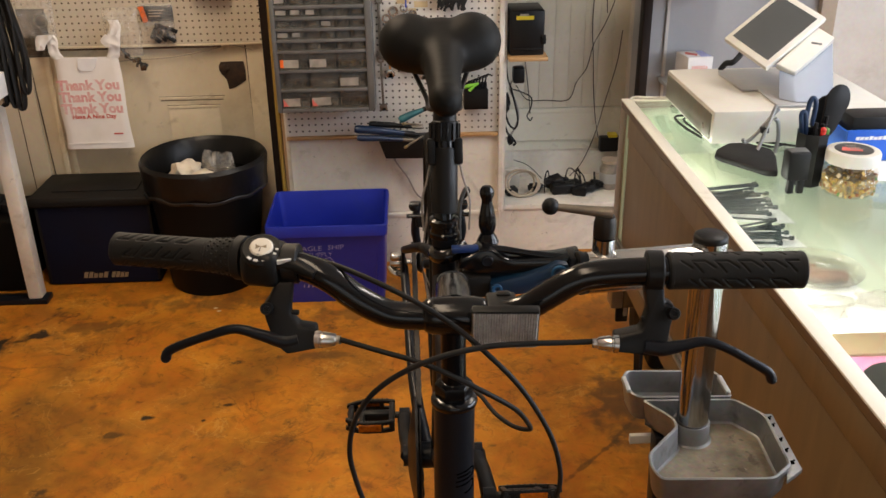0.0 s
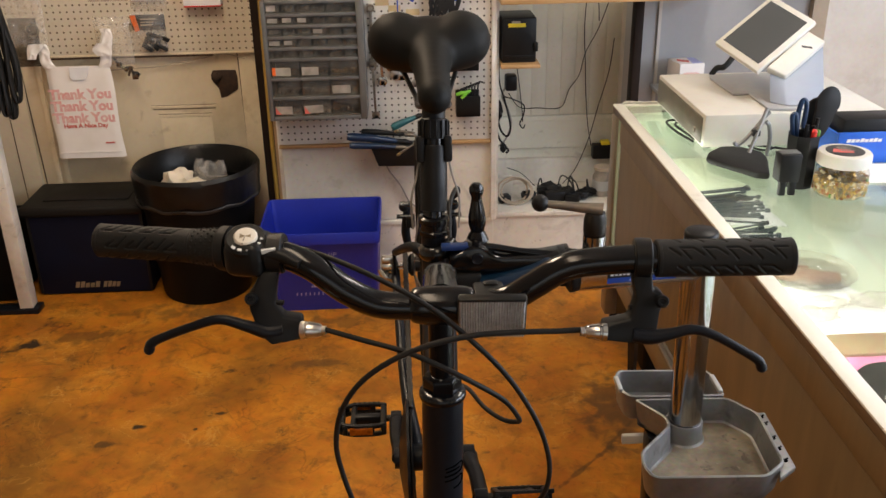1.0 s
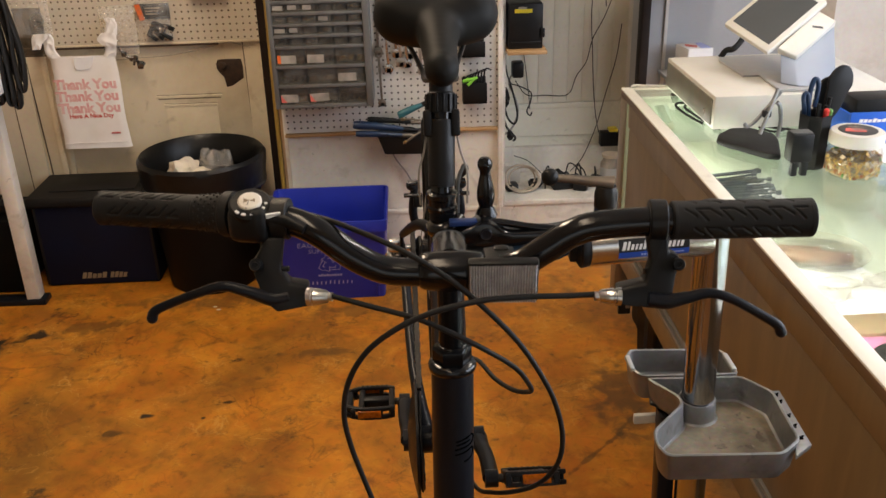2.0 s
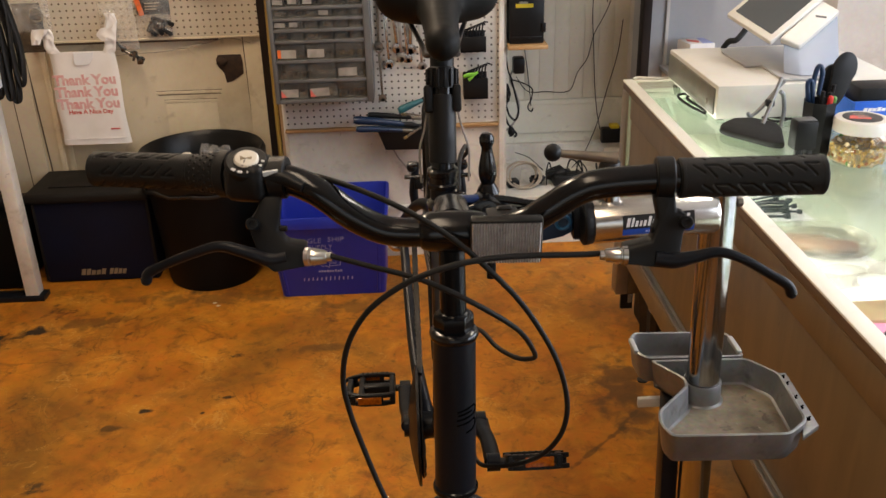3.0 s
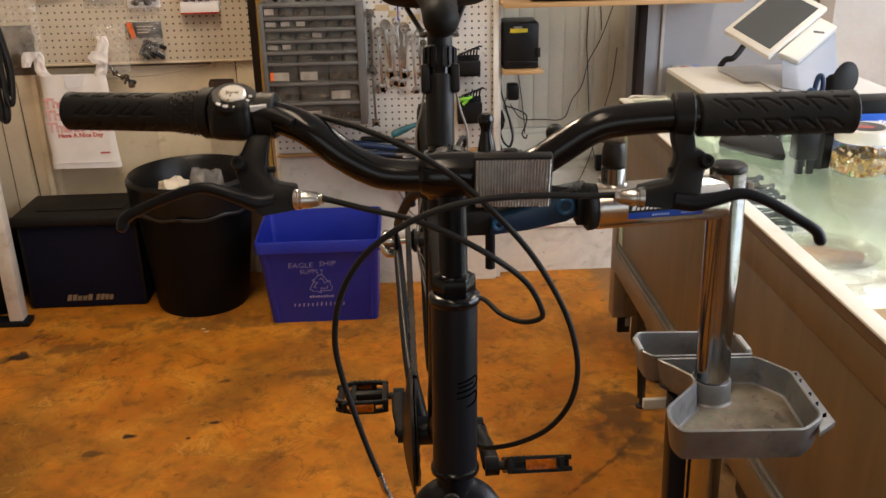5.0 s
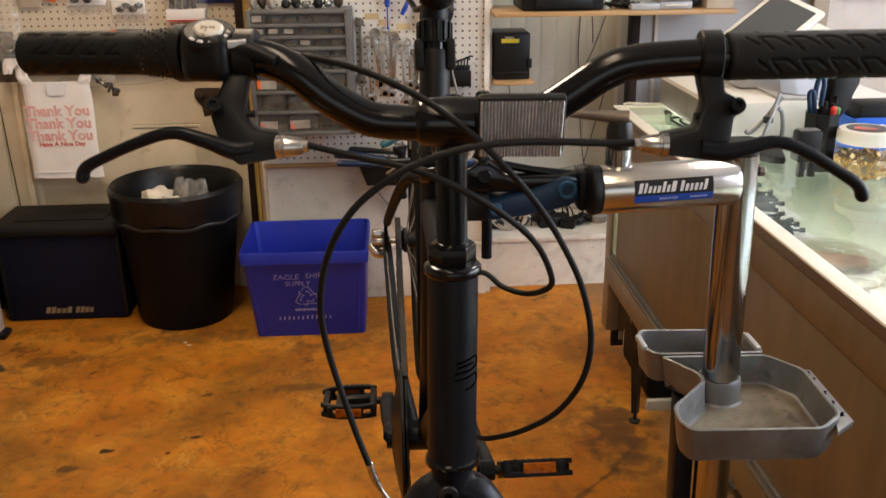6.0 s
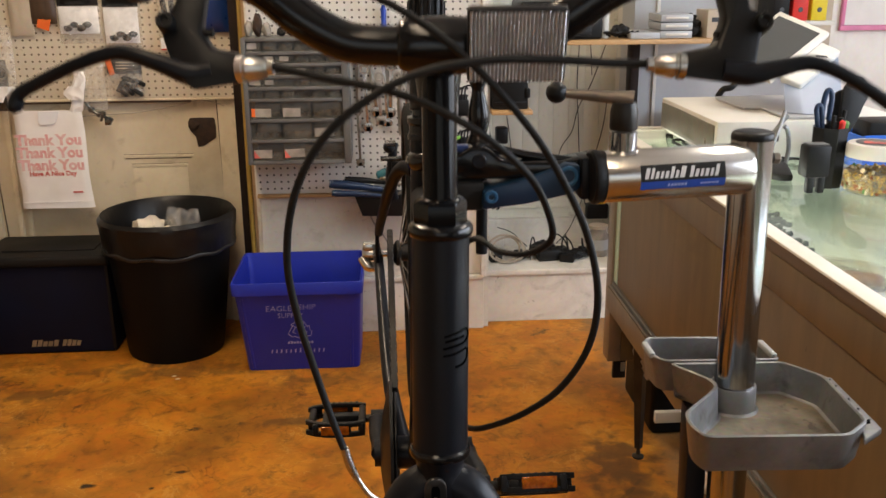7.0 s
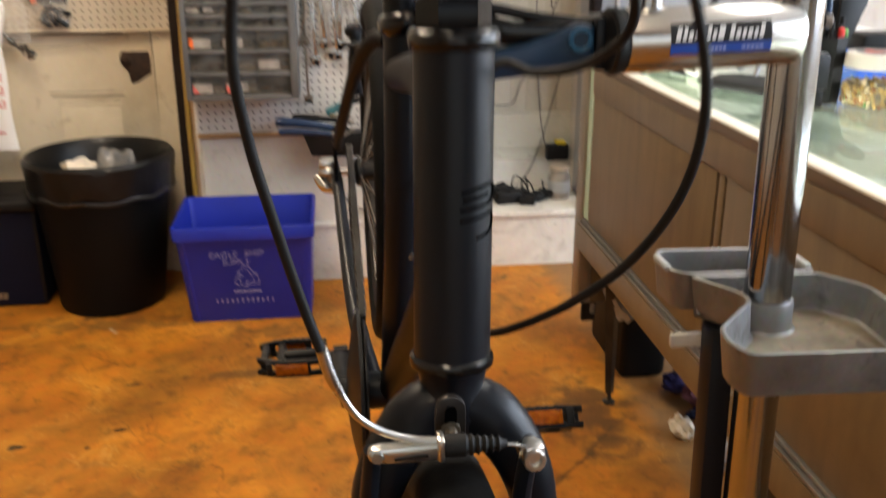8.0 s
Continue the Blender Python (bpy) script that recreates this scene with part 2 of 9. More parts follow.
M = {
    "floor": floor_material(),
    "door": mat("door_paint", (0.80, 0.70, 0.52), (0.66, 0.56, 0.39), 0.5, scale=3.5, bump=0.08, fine=0.12),
    "peg_left": pegboard_material("pegboard_cream", (0.62, 0.545, 0.42), (0.13, 0.09, 0.055)),
    "peg_right": pegboard_material("pegboard_white", (0.66, 0.64, 0.59), (0.045, 0.036, 0.03)),
    "white_wall": mat("white_wall_paint", (0.82, 0.79, 0.72), (0.64, 0.60, 0.52), 0.6, scale=3.4, bump=0.12, fine=0.2),
    "cream_wall": mat("cream_wall_paint", (0.68, 0.60, 0.45), (0.56, 0.48, 0.34), 0.6, scale=3, bump=0.1),
    "bright_wall": mat("bright_wall_paint", (0.80, 0.79, 0.76), (0.70, 0.67, 0.62), 0.6, scale=5, bump=0.15, fine=0.2),
    "bead": mat("beadboard_paint", (0.76, 0.755, 0.65), (0.68, 0.67, 0.56), 0.5, scale=4, bump=0.1, fine=0.15),
    "bluegrey": mat("bluegrey_panel_paint", (0.41, 0.422, 0.434), (0.35, 0.36, 0.37), 0.35, scale=2.5, fine=0.06),
    "pedestal": mat("bluegrey_pedestal_plastic", (0.30, 0.34, 0.42), (0.26, 0.30, 0.37), 0.4, scale=5, fine=0.05),
    "ceiling": mat("ceiling_paint", (0.7, 0.68, 0.63), None, 0.8, scale=2),
    "black_paint": mat("black_gloss_paint", (0.006, 0.006, 0.007), (0.0045, 0.0045, 0.005), 0.17, scale=8, rvar=0.05, fine=0.05, spec=0.42),
    "stem_black": mat("black_stem_paint", (0.0055, 0.0055, 0.0065), (0.0045, 0.0045, 0.005), 0.16, scale=8, rvar=0.05, fine=0.05, spec=0.16),
    "black_matt": mat("black_matt_paint", (0.0075, 0.0085, 0.012), (0.006, 0.007, 0.0095), 0.36, scale=10, rvar=0.06, fine=0.08, spec=0.24),
    "black_satin": mat("black_satin_paint", (0.0075, 0.008, 0.0105), (0.006, 0.0065, 0.008), 0.5, scale=10, rvar=0.06, fine=0.08, spec=0.08),
    "black_plastic": mat("black_plastic", (0.010, 0.010, 0.0105), (0.007, 0.007, 0.007), 0.42, scale=14, bump=0.08, bscale=240, spec=0.24),
    "black_rubber": mat("black_rubber", (0.012, 0.0115, 0.011), (0.008, 0.008, 0.0075), 0.6, scale=20, bump=0.15, bscale=220, spec=0.28),
    "saddle_vinyl": mat("black_vinyl", (0.011, 0.0108, 0.010), (0.008, 0.008, 0.0075), 0.56, scale=8, bump=0.06, bscale=420, rvar=0.06, spec=0.14),
    "dark_metal": mat("dark_steel", (0.05, 0.045, 0.04), (0.03, 0.028, 0.026), 0.4, 0.7, scale=20),
    "dark_bolt": mat("black_oxide_steel", (0.040, 0.060, 0.062), (0.018, 0.026, 0.027), 0.32, 0.5, scale=30),
    "post_black": mat("black_stained_post", (0.026, 0.017, 0.013), (0.015, 0.010, 0.008), 0.6, scale=6, spec=0.12),
    "chrome": mat("chrome", (0.50, 0.51, 0.53), (0.42, 0.43, 0.45), 0.15, 1.0, scale=10, rvar=0.06, fine=0.05),
    "chrome_bright": mat("polished_chrome", (0.72, 0.70, 0.67), (0.64, 0.62, 0.58), 0.24, 1.0, scale=6, rvar=0.08, fine=0.05),
    "silver": mat("silver_alloy", (0.72, 0.71, 0.69), (0.6, 0.59, 0.57), 0.28, 1.0, scale=30, rvar=0.08),
    "alloy": mat("cast_alloy", (0.27, 0.268, 0.262), (0.165, 0.162, 0.155), 0.42, 0.5, scale=14, bump=0.25, bscale=120, fine=0.2),
    "tray_floor": mat("dirty_tray_floor", (0.235, 0.195, 0.135), (0.125, 0.098, 0.062), 0.55, 0.2, scale=26, bump=0.3, bscale=150, fine=0.35),
    "panel_wood": wood("counter_veneer", (0.158, 0.108, 0.052), (0.116, 0.080, 0.039), "Z", 5.0, 0.45, 9.0),
    "shaded_rail_wood": wood("shaded_edge_veneer", (0.120, 0.078, 0.044), (0.085, 0.055, 0.030), "Y", 5.0, 0.45, 9.0),
    "light_wood": wood("pale_plywood", (0.44, 0.30, 0.17), (0.36, 0.23, 0.12), "Z", 5.0, 0.5, 9.0),
    "shelf_wood": wood("pine_shelf", (0.50, 0.31, 0.14), (0.40, 0.23, 0.09), "X", 6.0, 0.5),
    "dark_wood": wood("dark_wood", (0.075, 0.042, 0.022), (0.045, 0.026, 0.014), "Z", 6.0, 0.5),
    "yellow_wood": mat("yellow_painted_wood", (0.42, 0.27, 0.05), (0.30, 0.19, 0.04), 0.5, scale=5),
    "trim": mat("white_counter_trim", (0.84, 0.83, 0.75), (0.78, 0.76, 0.67), 0.35, scale=7, fine=0.1),
    "alu_brown": mat("bronze_alloy_trim", (0.30, 0.25, 0.19), (0.24, 0.20, 0.15), 0.4, 0.5, scale=8),
    "sill_alloy": mat("dull_sill_alloy", (0.30, 0.285, 0.255), (0.22, 0.205, 0.18), 0.36, 0.7, scale=12, fine=0.15),
    "case_lining": mat("pale_green_lining", (0.62, 0.67, 0.54), (0.55, 0.60, 0.47), 0.6, scale=4, fine=0.08),
    "glass": sheet_glass("counter_glass", (0.96, 0.99, 0.95)),
    "end_glass": mat("hazy_green_end_glass", (0.66, 0.74, 0.60), (0.60, 0.68, 0.54), 0.15, scale=3, fine=0.04),
    "green_glass": mat("green_glass_edge", (0.42, 0.56, 0.42), (0.36, 0.50, 0.37), 0.15, scale=6, fine=0.05),
    "clear": sheet_glass("clear_plastic", (0.96, 0.95, 0.93), 0.10, 0.12),
    "jar_clear": sheet_glass("jar_clear_plastic", (0.97, 0.96, 0.92), 0.02, 0.06),
    "film": sheet_glass("clear_film_bag", (0.97, 0.95, 0.92), 0.16, 0.16),
    "white_plastic": mat("white_plastic", (0.66, 0.635, 0.575), (0.585, 0.56, 0.50), 0.42, scale=6, fine=0.1),
    "grey_plastic": mat("grey_plastic", (0.130, 0.130, 0.126), (0.092, 0.091, 0.088), 0.45, scale=10, bump=0.05),
    "drawer_smoke": sheet_glass("smoky_drawer_plastic", (0.78, 0.76, 0.70), 0.05, 0.25),
    "paper": mat("paper_label", (0.36, 0.325, 0.275), (0.22, 0.195, 0.165), 0.7, scale=30),
    "white_paper": mat("white_paper", (0.82, 0.82, 0.82), (0.76, 0.76, 0.76), 0.7, scale=12),
    "blue_bin": mat("blue_polyethylene", (0.012, 0.030, 0.42), (0.009, 0.022, 0.34), 0.38, scale=5, bump=0.06, bscale=120, fine=0.1),
    "navy": mat("navy_fabric", (0.0037, 0.0053, 0.0195), (0.0030, 0.0037, 0.0135), 0.75, spec=0.2, scale=9, bump=0.2, bscale=300),
    "black_fabric": mat("black_lid_plastic", (0.008, 0.0075, 0.007), (0.006, 0.0055, 0.005), 0.6, spec=0.25, scale=9, bump=0.15, bscale=200),
    "can_black": mat("black_can_plastic", (0.006, 0.006, 0.006), (0.0045, 0.0045, 0.0045), 0.5, spec=0.12, scale=6, bump=0.1, bscale=60),
    "liner": mat("black_bin_liner", (0.011, 0.011, 0.011), (0.007, 0.007, 0.007), 0.34, scale=9, bump=0.8, bscale=30, spec=0.30),
    "liner_hem": mat("grey_liner_hem", (0.024, 0.023, 0.022), (0.010, 0.010, 0.010), 0.3, scale=20),
    "tissue": mat("crumpled_tissue", (0.76, 0.68, 0.54), (0.60, 0.53, 0.42), 0.6, scale=18, bump=0.3, bscale=50),
    "bag": mat("white_carrier_bag", (0.92, 0.89, 0.85), (0.84, 0.80, 0.75), 0.40, scale=7, bump=0.35, bscale=22),
    "red_ink": mat("red_print", (0.66, 0.14, 0.11), (0.58, 0.12, 0.10), 0.6, scale=30),
    "pink_ink": mat("faded_red_print", (0.74, 0.33, 0.31), (0.80, 0.56, 0.52), 0.6, scale=60),
    "pen_blue_ink": mat("pale_print", (0.42, 0.47, 0.78), (0.36, 0.4, 0.7), 0.6, scale=30),
    "white_ink": mat("white_print", (0.75, 0.74, 0.72), (0.68, 0.67, 0.65), 0.5, scale=30),
    "gold_ink": mat("tan_print", (0.27, 0.20, 0.12), (0.2, 0.15, 0.09), 0.5, scale=30),
    "black_ink": mat("black_print", (0.012, 0.012, 0.012), None, 0.35, scale=30),
    "label_blue": mat("blue_print", (0.018, 0.075, 0.40), (0.014, 0.06, 0.33), 0.35, scale=20),
    "label_dark": mat("dark_blue_label", (0.010, 0.035, 0.15), (0.008, 0.028, 0.12), 0.3, scale=20),
    "tool_blue": mat("blue_tool_paint", (0.006, 0.032, 0.078), (0.004, 0.022, 0.055), 0.35, scale=12),
    "boss_blue": mat("worn_blue_boss_paint", (0.02, 0.12, 0.26), (0.012, 0.08, 0.18), 0.35, scale=40),
    "handle_blue": mat("blue_dipped_handle", (0.005, 0.026, 0.078), (0.004, 0.019, 0.056), 0.3, scale=14),
    "bright_blue": mat("bright_blue_plastic", (0.015, 0.06, 0.42), (0.012, 0.05, 0.34), 0.35, scale=14),
    "box_blue": mat("blue_card", (0.015, 0.12, 0.62), (0.012, 0.10, 0.52), 0.4, scale=14),
    "teal": mat("teal_plastic", (0.02, 0.13, 0.15), (0.014, 0.09, 0.11), 0.4, scale=14),
    "green": mat("lime_plastic", (0.22, 0.62, 0.05), (0.18, 0.5, 0.04), 0.4, scale=14),
    "dull_green": mat("dull_green_plastic", (0.09, 0.24, 0.04), (0.07, 0.19, 0.03), 0.45, scale=14),
    "orange": mat("orange_plastic", (0.80, 0.16, 0.03), (0.7, 0.13, 0.02), 0.4, scale=14),
    "amber": mat("amber_reflector", (0.50, 0.13, 0.004), (0.26, 0.06, 0.003), 0.12, scale=160, bump=0.15, bscale=400, fine=0.3, spec=0.3),
    "red": mat("red_plastic", (0.62, 0.03, 0.02), (0.5, 0.025, 0.02), 0.4, scale=14),
    "yellow": mat("yellow_label", (0.72, 0.56, 0.02), (0.62, 0.48, 0.02), 0.45, scale=14),
    "pink": mat("pink_card", (0.72, 0.24, 0.42), (0.62, 0.2, 0.36), 0.5, scale=14),
    "tan_block": mat("tan_wood_block", (0.36, 0.24, 0.14), (0.28, 0.18, 0.10), 0.55, scale=12, fine=0.25),
    "brown_plastic": mat("brown_plastic", (0.26, 0.16, 0.11), (0.20, 0.12, 0.085), 0.35, scale=20),
    "dark_film": sheet_glass("dark_mesh_bag", (0.42, 0.39, 0.35), 0.04, 0.3),
    "groove_shading": mat("groove_shade_paint", (0.22, 0.16, 0.09), (0.12, 0.085, 0.05), 0.7, scale=40, spec=0.1),
    "old_tape": mat("yellowed_tape", (0.58, 0.47, 0.27), (0.48, 0.36, 0.19), 0.5, scale=20),
    "rust": mat("rusty_brown", (0.055, 0.028, 0.014), (0.022, 0.012, 0.008), 0.75, scale=50, bump=0.5, bscale=120),
    "grey_cable": mat("grey_cable", (0.33, 0.31, 0.28), (0.26, 0.24, 0.21), 0.5, scale=14),
    "screen": mat("dark_screen", (0.085, 0.09, 0.09), (0.075, 0.08, 0.08), 0.12, scale=3, fine=0.02),
    "beige": mat("beige_plastic", (0.50, 0.42, 0.32), (0.42, 0.35, 0.26), 0.5, scale=9),
    "reflector": mat("clear_ribbed_reflector", (0.62, 0.62, 0.63), (0.45, 0.45, 0.46), 0.18, 0.35, scale=120, bump=0.4, bscale=350),
    "plate_grey": mat("grey_painted_plate", (0.42, 0.42, 0.42), (0.36, 0.36, 0.36), 0.4, 0.1, scale=9),
    "drawer_tan": mat("tan_grey_drawer_front", (0.20, 0.185, 0.15), (0.14, 0.128, 0.10), 0.45, 0.1, scale=12, fine=0.2),
    "dark_silver": mat("tarnished_silver_alloy", (0.34, 0.34, 0.33), (0.05, 0.05, 0.05), 0.2, 0.9, scale=70),
    "tyre": mat("dull_tyre_rubber", (0.0065, 0.0065, 0.0065), (0.005, 0.005, 0.005), 0.75, scale=24, bump=0.15, bscale=200, spec=0.12),
    "rag_violet": mat("violet_rag_cloth", (0.035, 0.03, 0.11), (0.02, 0.018, 0.06), 0.85, scale=40, bump=0.3, bscale=300, spec=0.1),
    "rag_rose": mat("rose_rag_cloth", (0.20, 0.085, 0.115), (0.12, 0.05, 0.07), 0.85, scale=40, bump=0.3, bscale=300, spec=0.1),
    "worn_silver": mat("worn_silver_alloy", (0.50, 0.48, 0.44), (0.38, 0.36, 0.33), 0.38, 0.9, scale=30),
    "worn_steel": mat("worn_brown_steel", (0.26, 0.22, 0.17), (0.17, 0.145, 0.115), 0.42, 0.7, scale=30),
    "void": mat("dark_hole", (0.003, 0.003, 0.003), None, 0.9, scale=30, spec=0.0),
    "dial": mat("cream_dial_face", (0.80, 0.76, 0.68), (0.70, 0.62, 0.50), 0.08, scale=60, fine=0.05, coat=0.6),
    "steel": mat("steel_tool", (0.62, 0.61, 0.59), (0.42, 0.41, 0.39), 0.24, 0.88, scale=40),
    "bead_gold": mat("brass_nuts", (0.55, 0.36, 0.10), (0.38, 0.24, 0.06), 0.35, 0.6, scale=60),
    "bead_pale": mat("pale_nuts", (0.62, 0.54, 0.36), (0.5, 0.42, 0.26), 0.4, 0.3, scale=60),
    "bead_rust": mat("copper_nuts", (0.36, 0.13, 0.045), (0.22, 0.08, 0.03), 0.4, 0.5, scale=60),
    "mix_grain": mat("small_brass_parts", (0.42, 0.27, 0.07), (0.12, 0.11, 0.08), 0.4, 0.5, scale=150, bump=0.8, bscale=260, fine=0.5),
}

soiled(M["white_wall"], (2.6, 0.50, 0.68, (0.34, 0.31, 0.26), 0.4), (11.0, 0.56, 0.70, (0.24, 0.20, 0.15), 0.36), (46.0, 0.66, 0.74, (0.12, 0.09, 0.07), 0.7))
soiled(M["bead"], (3.0, 0.50, 0.68, (0.36, 0.34, 0.26), 0.4), (14.0, 0.60, 0.72, (0.24, 0.20, 0.14), 0.5), (52.0, 0.68, 0.75, (0.14, 0.11, 0.08), 0.7))
soiled(M["door"], (2.4, 0.50, 0.70, (0.46, 0.36, 0.22), 0.5), (12.0, 0.60, 0.72, (0.34, 0.25, 0.14), 0.4), (48.0, 0.69, 0.75, (0.16, 0.11, 0.07), 0.6))
soiled(M["peg_right"], (4.0, 0.54, 0.70, (0.44, 0.37, 0.29), 0.5), (30.0, 0.66, 0.74, (0.28, 0.20, 0.14), 0.5))
soiled(M["peg_left"], (3.4, 0.52, 0.70, (0.50, 0.40, 0.27), 0.45), (26.0, 0.66, 0.74, (0.30, 0.22, 0.14), 0.5))
soiled(M["bright_wall"], (6.0, 0.56, 0.70, (0.58, 0.53, 0.47), 0.5), (40.0, 0.68, 0.75, (0.30, 0.25, 0.2), 0.6))
soiled(M["white_plastic"], (7.0, 0.55, 0.72, (0.58, 0.52, 0.42), 0.35))
soiled(M["panel_wood"], (5.0, 0.56, 0.72, (0.07, 0.042, 0.022), 0.5), (36.0, 0.69, 0.75, (0.03, 0.018, 0.01), 0.7))
soiled(M["trim"], (16.0, 0.60, 0.72, (0.48, 0.42, 0.33), 0.4))
soiled(M["alloy"], (30.0, 0.58, 0.72, (0.06, 0.055, 0.045), 0.5))
soiled(M["tray_floor"], (9.0, 0.50, 0.62, (0.085, 0.068, 0.045), 0.6), (48.0, 0.58, 0.66, (0.05, 0.035, 0.02), 0.75), (110.0, 0.66, 0.72, (0.34, 0.30, 0.23), 0.6))
soiled(M["blue_bin"], (5.0, 0.54, 0.72, (0.03, 0.05, 0.30), 0.4))


# ---- mesh helpers ----
def mesh_of(bm, name, material, smooth=True):
    me = bpy.data.meshes.new(name)
    bm.normal_update()
    if smooth:
        # wide flat faces beside thin bevels stay flat
        for f in bm.faces:
            f.smooth = True
            near = [g for e in f.edges for g in e.link_faces if g is not f and g.normal.dot(f.normal) < 0.96]
            if near and f.calc_area() > 4 * sum(g.calc_area() for g in near) / len(near):
                f.smooth = False
    bm.to_mesh(me)
    bm.free()
    mats = material if isinstance(material, (list, tuple)) else [material]
    for q in mats:
        me.materials.append(q)
    if smooth:
        me.set_sharp_from_angle(angle=radians(38))
    return me


def thing(name, base, label, category, group="", kind=""):
    e = new(name)
    e.empty_display_size = 0.05
    e.location = base
    return tagged(e, label, category, group, kind)


def part(name, bm, material, parent=None, label="", smooth=True):
    """Links a bmesh, built in room coordinates, as one mesh under a thing or a part."""
    ob = new(name, mesh_of(bm, name, material, smooth))
    if parent is not None:
        ob.parent = parent
        if parent.type == "EMPTY":
            ob.matrix_parent_inverse = Matrix.Translation(parent.location).inverted()
    if label:
        ob["label"] = label
    return ob


def solo(name, bm, material, label, category, group="", kind="", smooth=True):
    """A thing that is a single mesh."""
    return tagged(part(name, bm, material, None, "", smooth), label, category, group, kind)


def structure(name, bm, material, label="", smooth=False):
    return tagged(part(name, bm, material, None, label, smooth), kind="structure")


def B():
    return bmesh.new()


def box(bm, lo, hi, bevel=0.0, m=None, seg=2):
    lo, hi = Vector(lo), Vector(hi)
    r = bmesh.ops.create_cube(bm, size=1.0)
    vs = r["verts"]
    c, s = (lo + hi) / 2, hi - lo
    for v in vs:
        v.co = Vector((v.co.x * s.x, v.co.y * s.y, v.co.z * s.z)) + c
    if bevel:
        es = list({e for v in vs for e in v.link_edges})
        r = bmesh.ops.bevel(bm, geom=es, offset=min(bevel, 0.49 * min(abs(q) for q in s)), segments=seg, affect="EDGES", profile=0.5)
        vs = r["verts"]
        vs = list({v for f in r["faces"] for v in f.verts} | set(vs))
    if m is not None:
        bmesh.ops.transform(bm, matrix=m, verts=vs)
    return vs


def cyl(bm, a, b, r1, r2=None, n=24, cap=True):
    """A round bar from a to b."""
    a, b = Vector(a), Vector(b)
    r2 = r1 if r2 is None else r2
    q = (b - a).to_track_quat("Z", "Y").to_matrix().to_4x4()
    r = bmesh.ops.create_cone(bm, cap_ends=cap, segments=n, radius1=r1, radius2=r2, depth=(b - a).length, matrix=Matrix.Translation((a + b) / 2) @ q)
    return r["verts"]


def lathe(bm, base, axis, prof, n=40, close=True):
    """Turns a profile of (radius, height) about an axis."""
    base, axis = Vector(base), Vector(axis).normalized()
    q = axis.to_track_quat("Z", "Y").to_matrix()
    rings = []
    for r, h in prof:
        if r < 1e-6:
            rings.append([bm.verts.new(base + q @ Vector((0, 0, h)))])
        else:
            rings.append([bm.verts.new(base + q @ Vector((r * math.cos(2 * math.pi * i / n), r * math.sin(2 * math.pi * i / n), h))) for i in range(n)])
    for p, s in zip(rings, rings[1:]):
        for i in range(n):
            j = (i + 1) % n
            if len(p) == 1 and len(s) == 1:
                continue
            if len(p) == 1:
                bm.faces.new((p[0], s[j], s[i]))
            elif len(s) == 1:
                bm.faces.new((p[i], p[j], s[0]))
            else:
                bm.faces.new((p[i], p[j], s[j], s[i]))
    return rings


def spline(pts, n=8):
    """A smooth line through the points (Catmull-Rom)."""
    P = [Vector(p) for p in pts]
    P = [P[0] * 2 - P[1]] + P + [P[-1] * 2 - P[-2]]
    out = []
    for i in range(1, len(P) - 2):
        a, b, c, d = P[i - 1:i + 3]
        for k in range(n):
            t = k / n
            out.append(0.5 * ((2 * b) + (c - a) * t + (2 * a - 5 * b + 4 * c - d) * t * t + (3 * b - a - 3 * c + d) * t ** 3))
    out.append(P[-2])
    return out


def tube(bm, pts, r, n=12, smooth=8, cap=True, flat=1.0):
    """A round pipe along a smooth line; r is one radius or one for each given point."""
    line = spline(pts, smooth) if smooth else [Vector(p) for p in pts]
    if isinstance(r, (list, tuple)):
        k = smooth or 1
        rad = []
        for i in range(len(line)):
            u = i / k
            j = min(int(u), len(r) - 2)
            rad.append(r[j] + (r[j + 1] - r[j]) * (u - j))
    else:
        rad = [r] * len(line)
    tang = [(line[min(i + 1, len(line) - 1)] - line[max(i - 1, 0)]).normalized() for i in range(len(line))]
    up = Vector((0, 0, 1)) if abs(tang[0].z) < 0.9 else Vector((1, 0, 0))
    u = (up - tang[0] * up.dot(tang[0])).normalized()
    rings = []
    for p, t, q in zip(line, tang, rad):
        u = (u - t * u.dot(t)).normalized()
        v = t.cross(u)
        rings.append([bm.verts.new(p + u * (q * flat * math.cos(2 * math.pi * i / n)) + v * (q * math.sin(2 * math.pi * i / n))) for i in range(n)])
    for a, b in zip(rings, rings[1:]):
        for i in range(n):
            j = (i + 1) % n
            bm.faces.new((a[i], a[j], b[j], b[i]))
    if cap:
        bm.faces.new(rings[0][::-1])
        bm.faces.new(rings[-1])
    return rings


def prism(bm, pts, vec, bevel=0.0):
    """A flat outline of 3D points, given a thickness."""
    vec = Vector(vec)
    a = [bm.verts.new(p) for p in pts]
    b = [bm.verts.new(Vector(p) + vec) for p in pts]
    fs = [bm.faces.new(a[::-1]), bm.faces.new(b)]
    n = len(a)
    for i in range(n):
        fs.append(bm.faces.new((a[i], a[(i + 1) % n], b[(i + 1) % n], b[i])))
    bmesh.ops.recalc_face_normals(bm, faces=fs)
    if bevel:
        es = [e for e in bm.edges if e.verts[0] in set(a + b) and e.verts[1] in set(a + b)]
        bmesh.ops.bevel(bm, geom=es, offset=bevel, segments=2, affect="EDGES", profile=0.5)


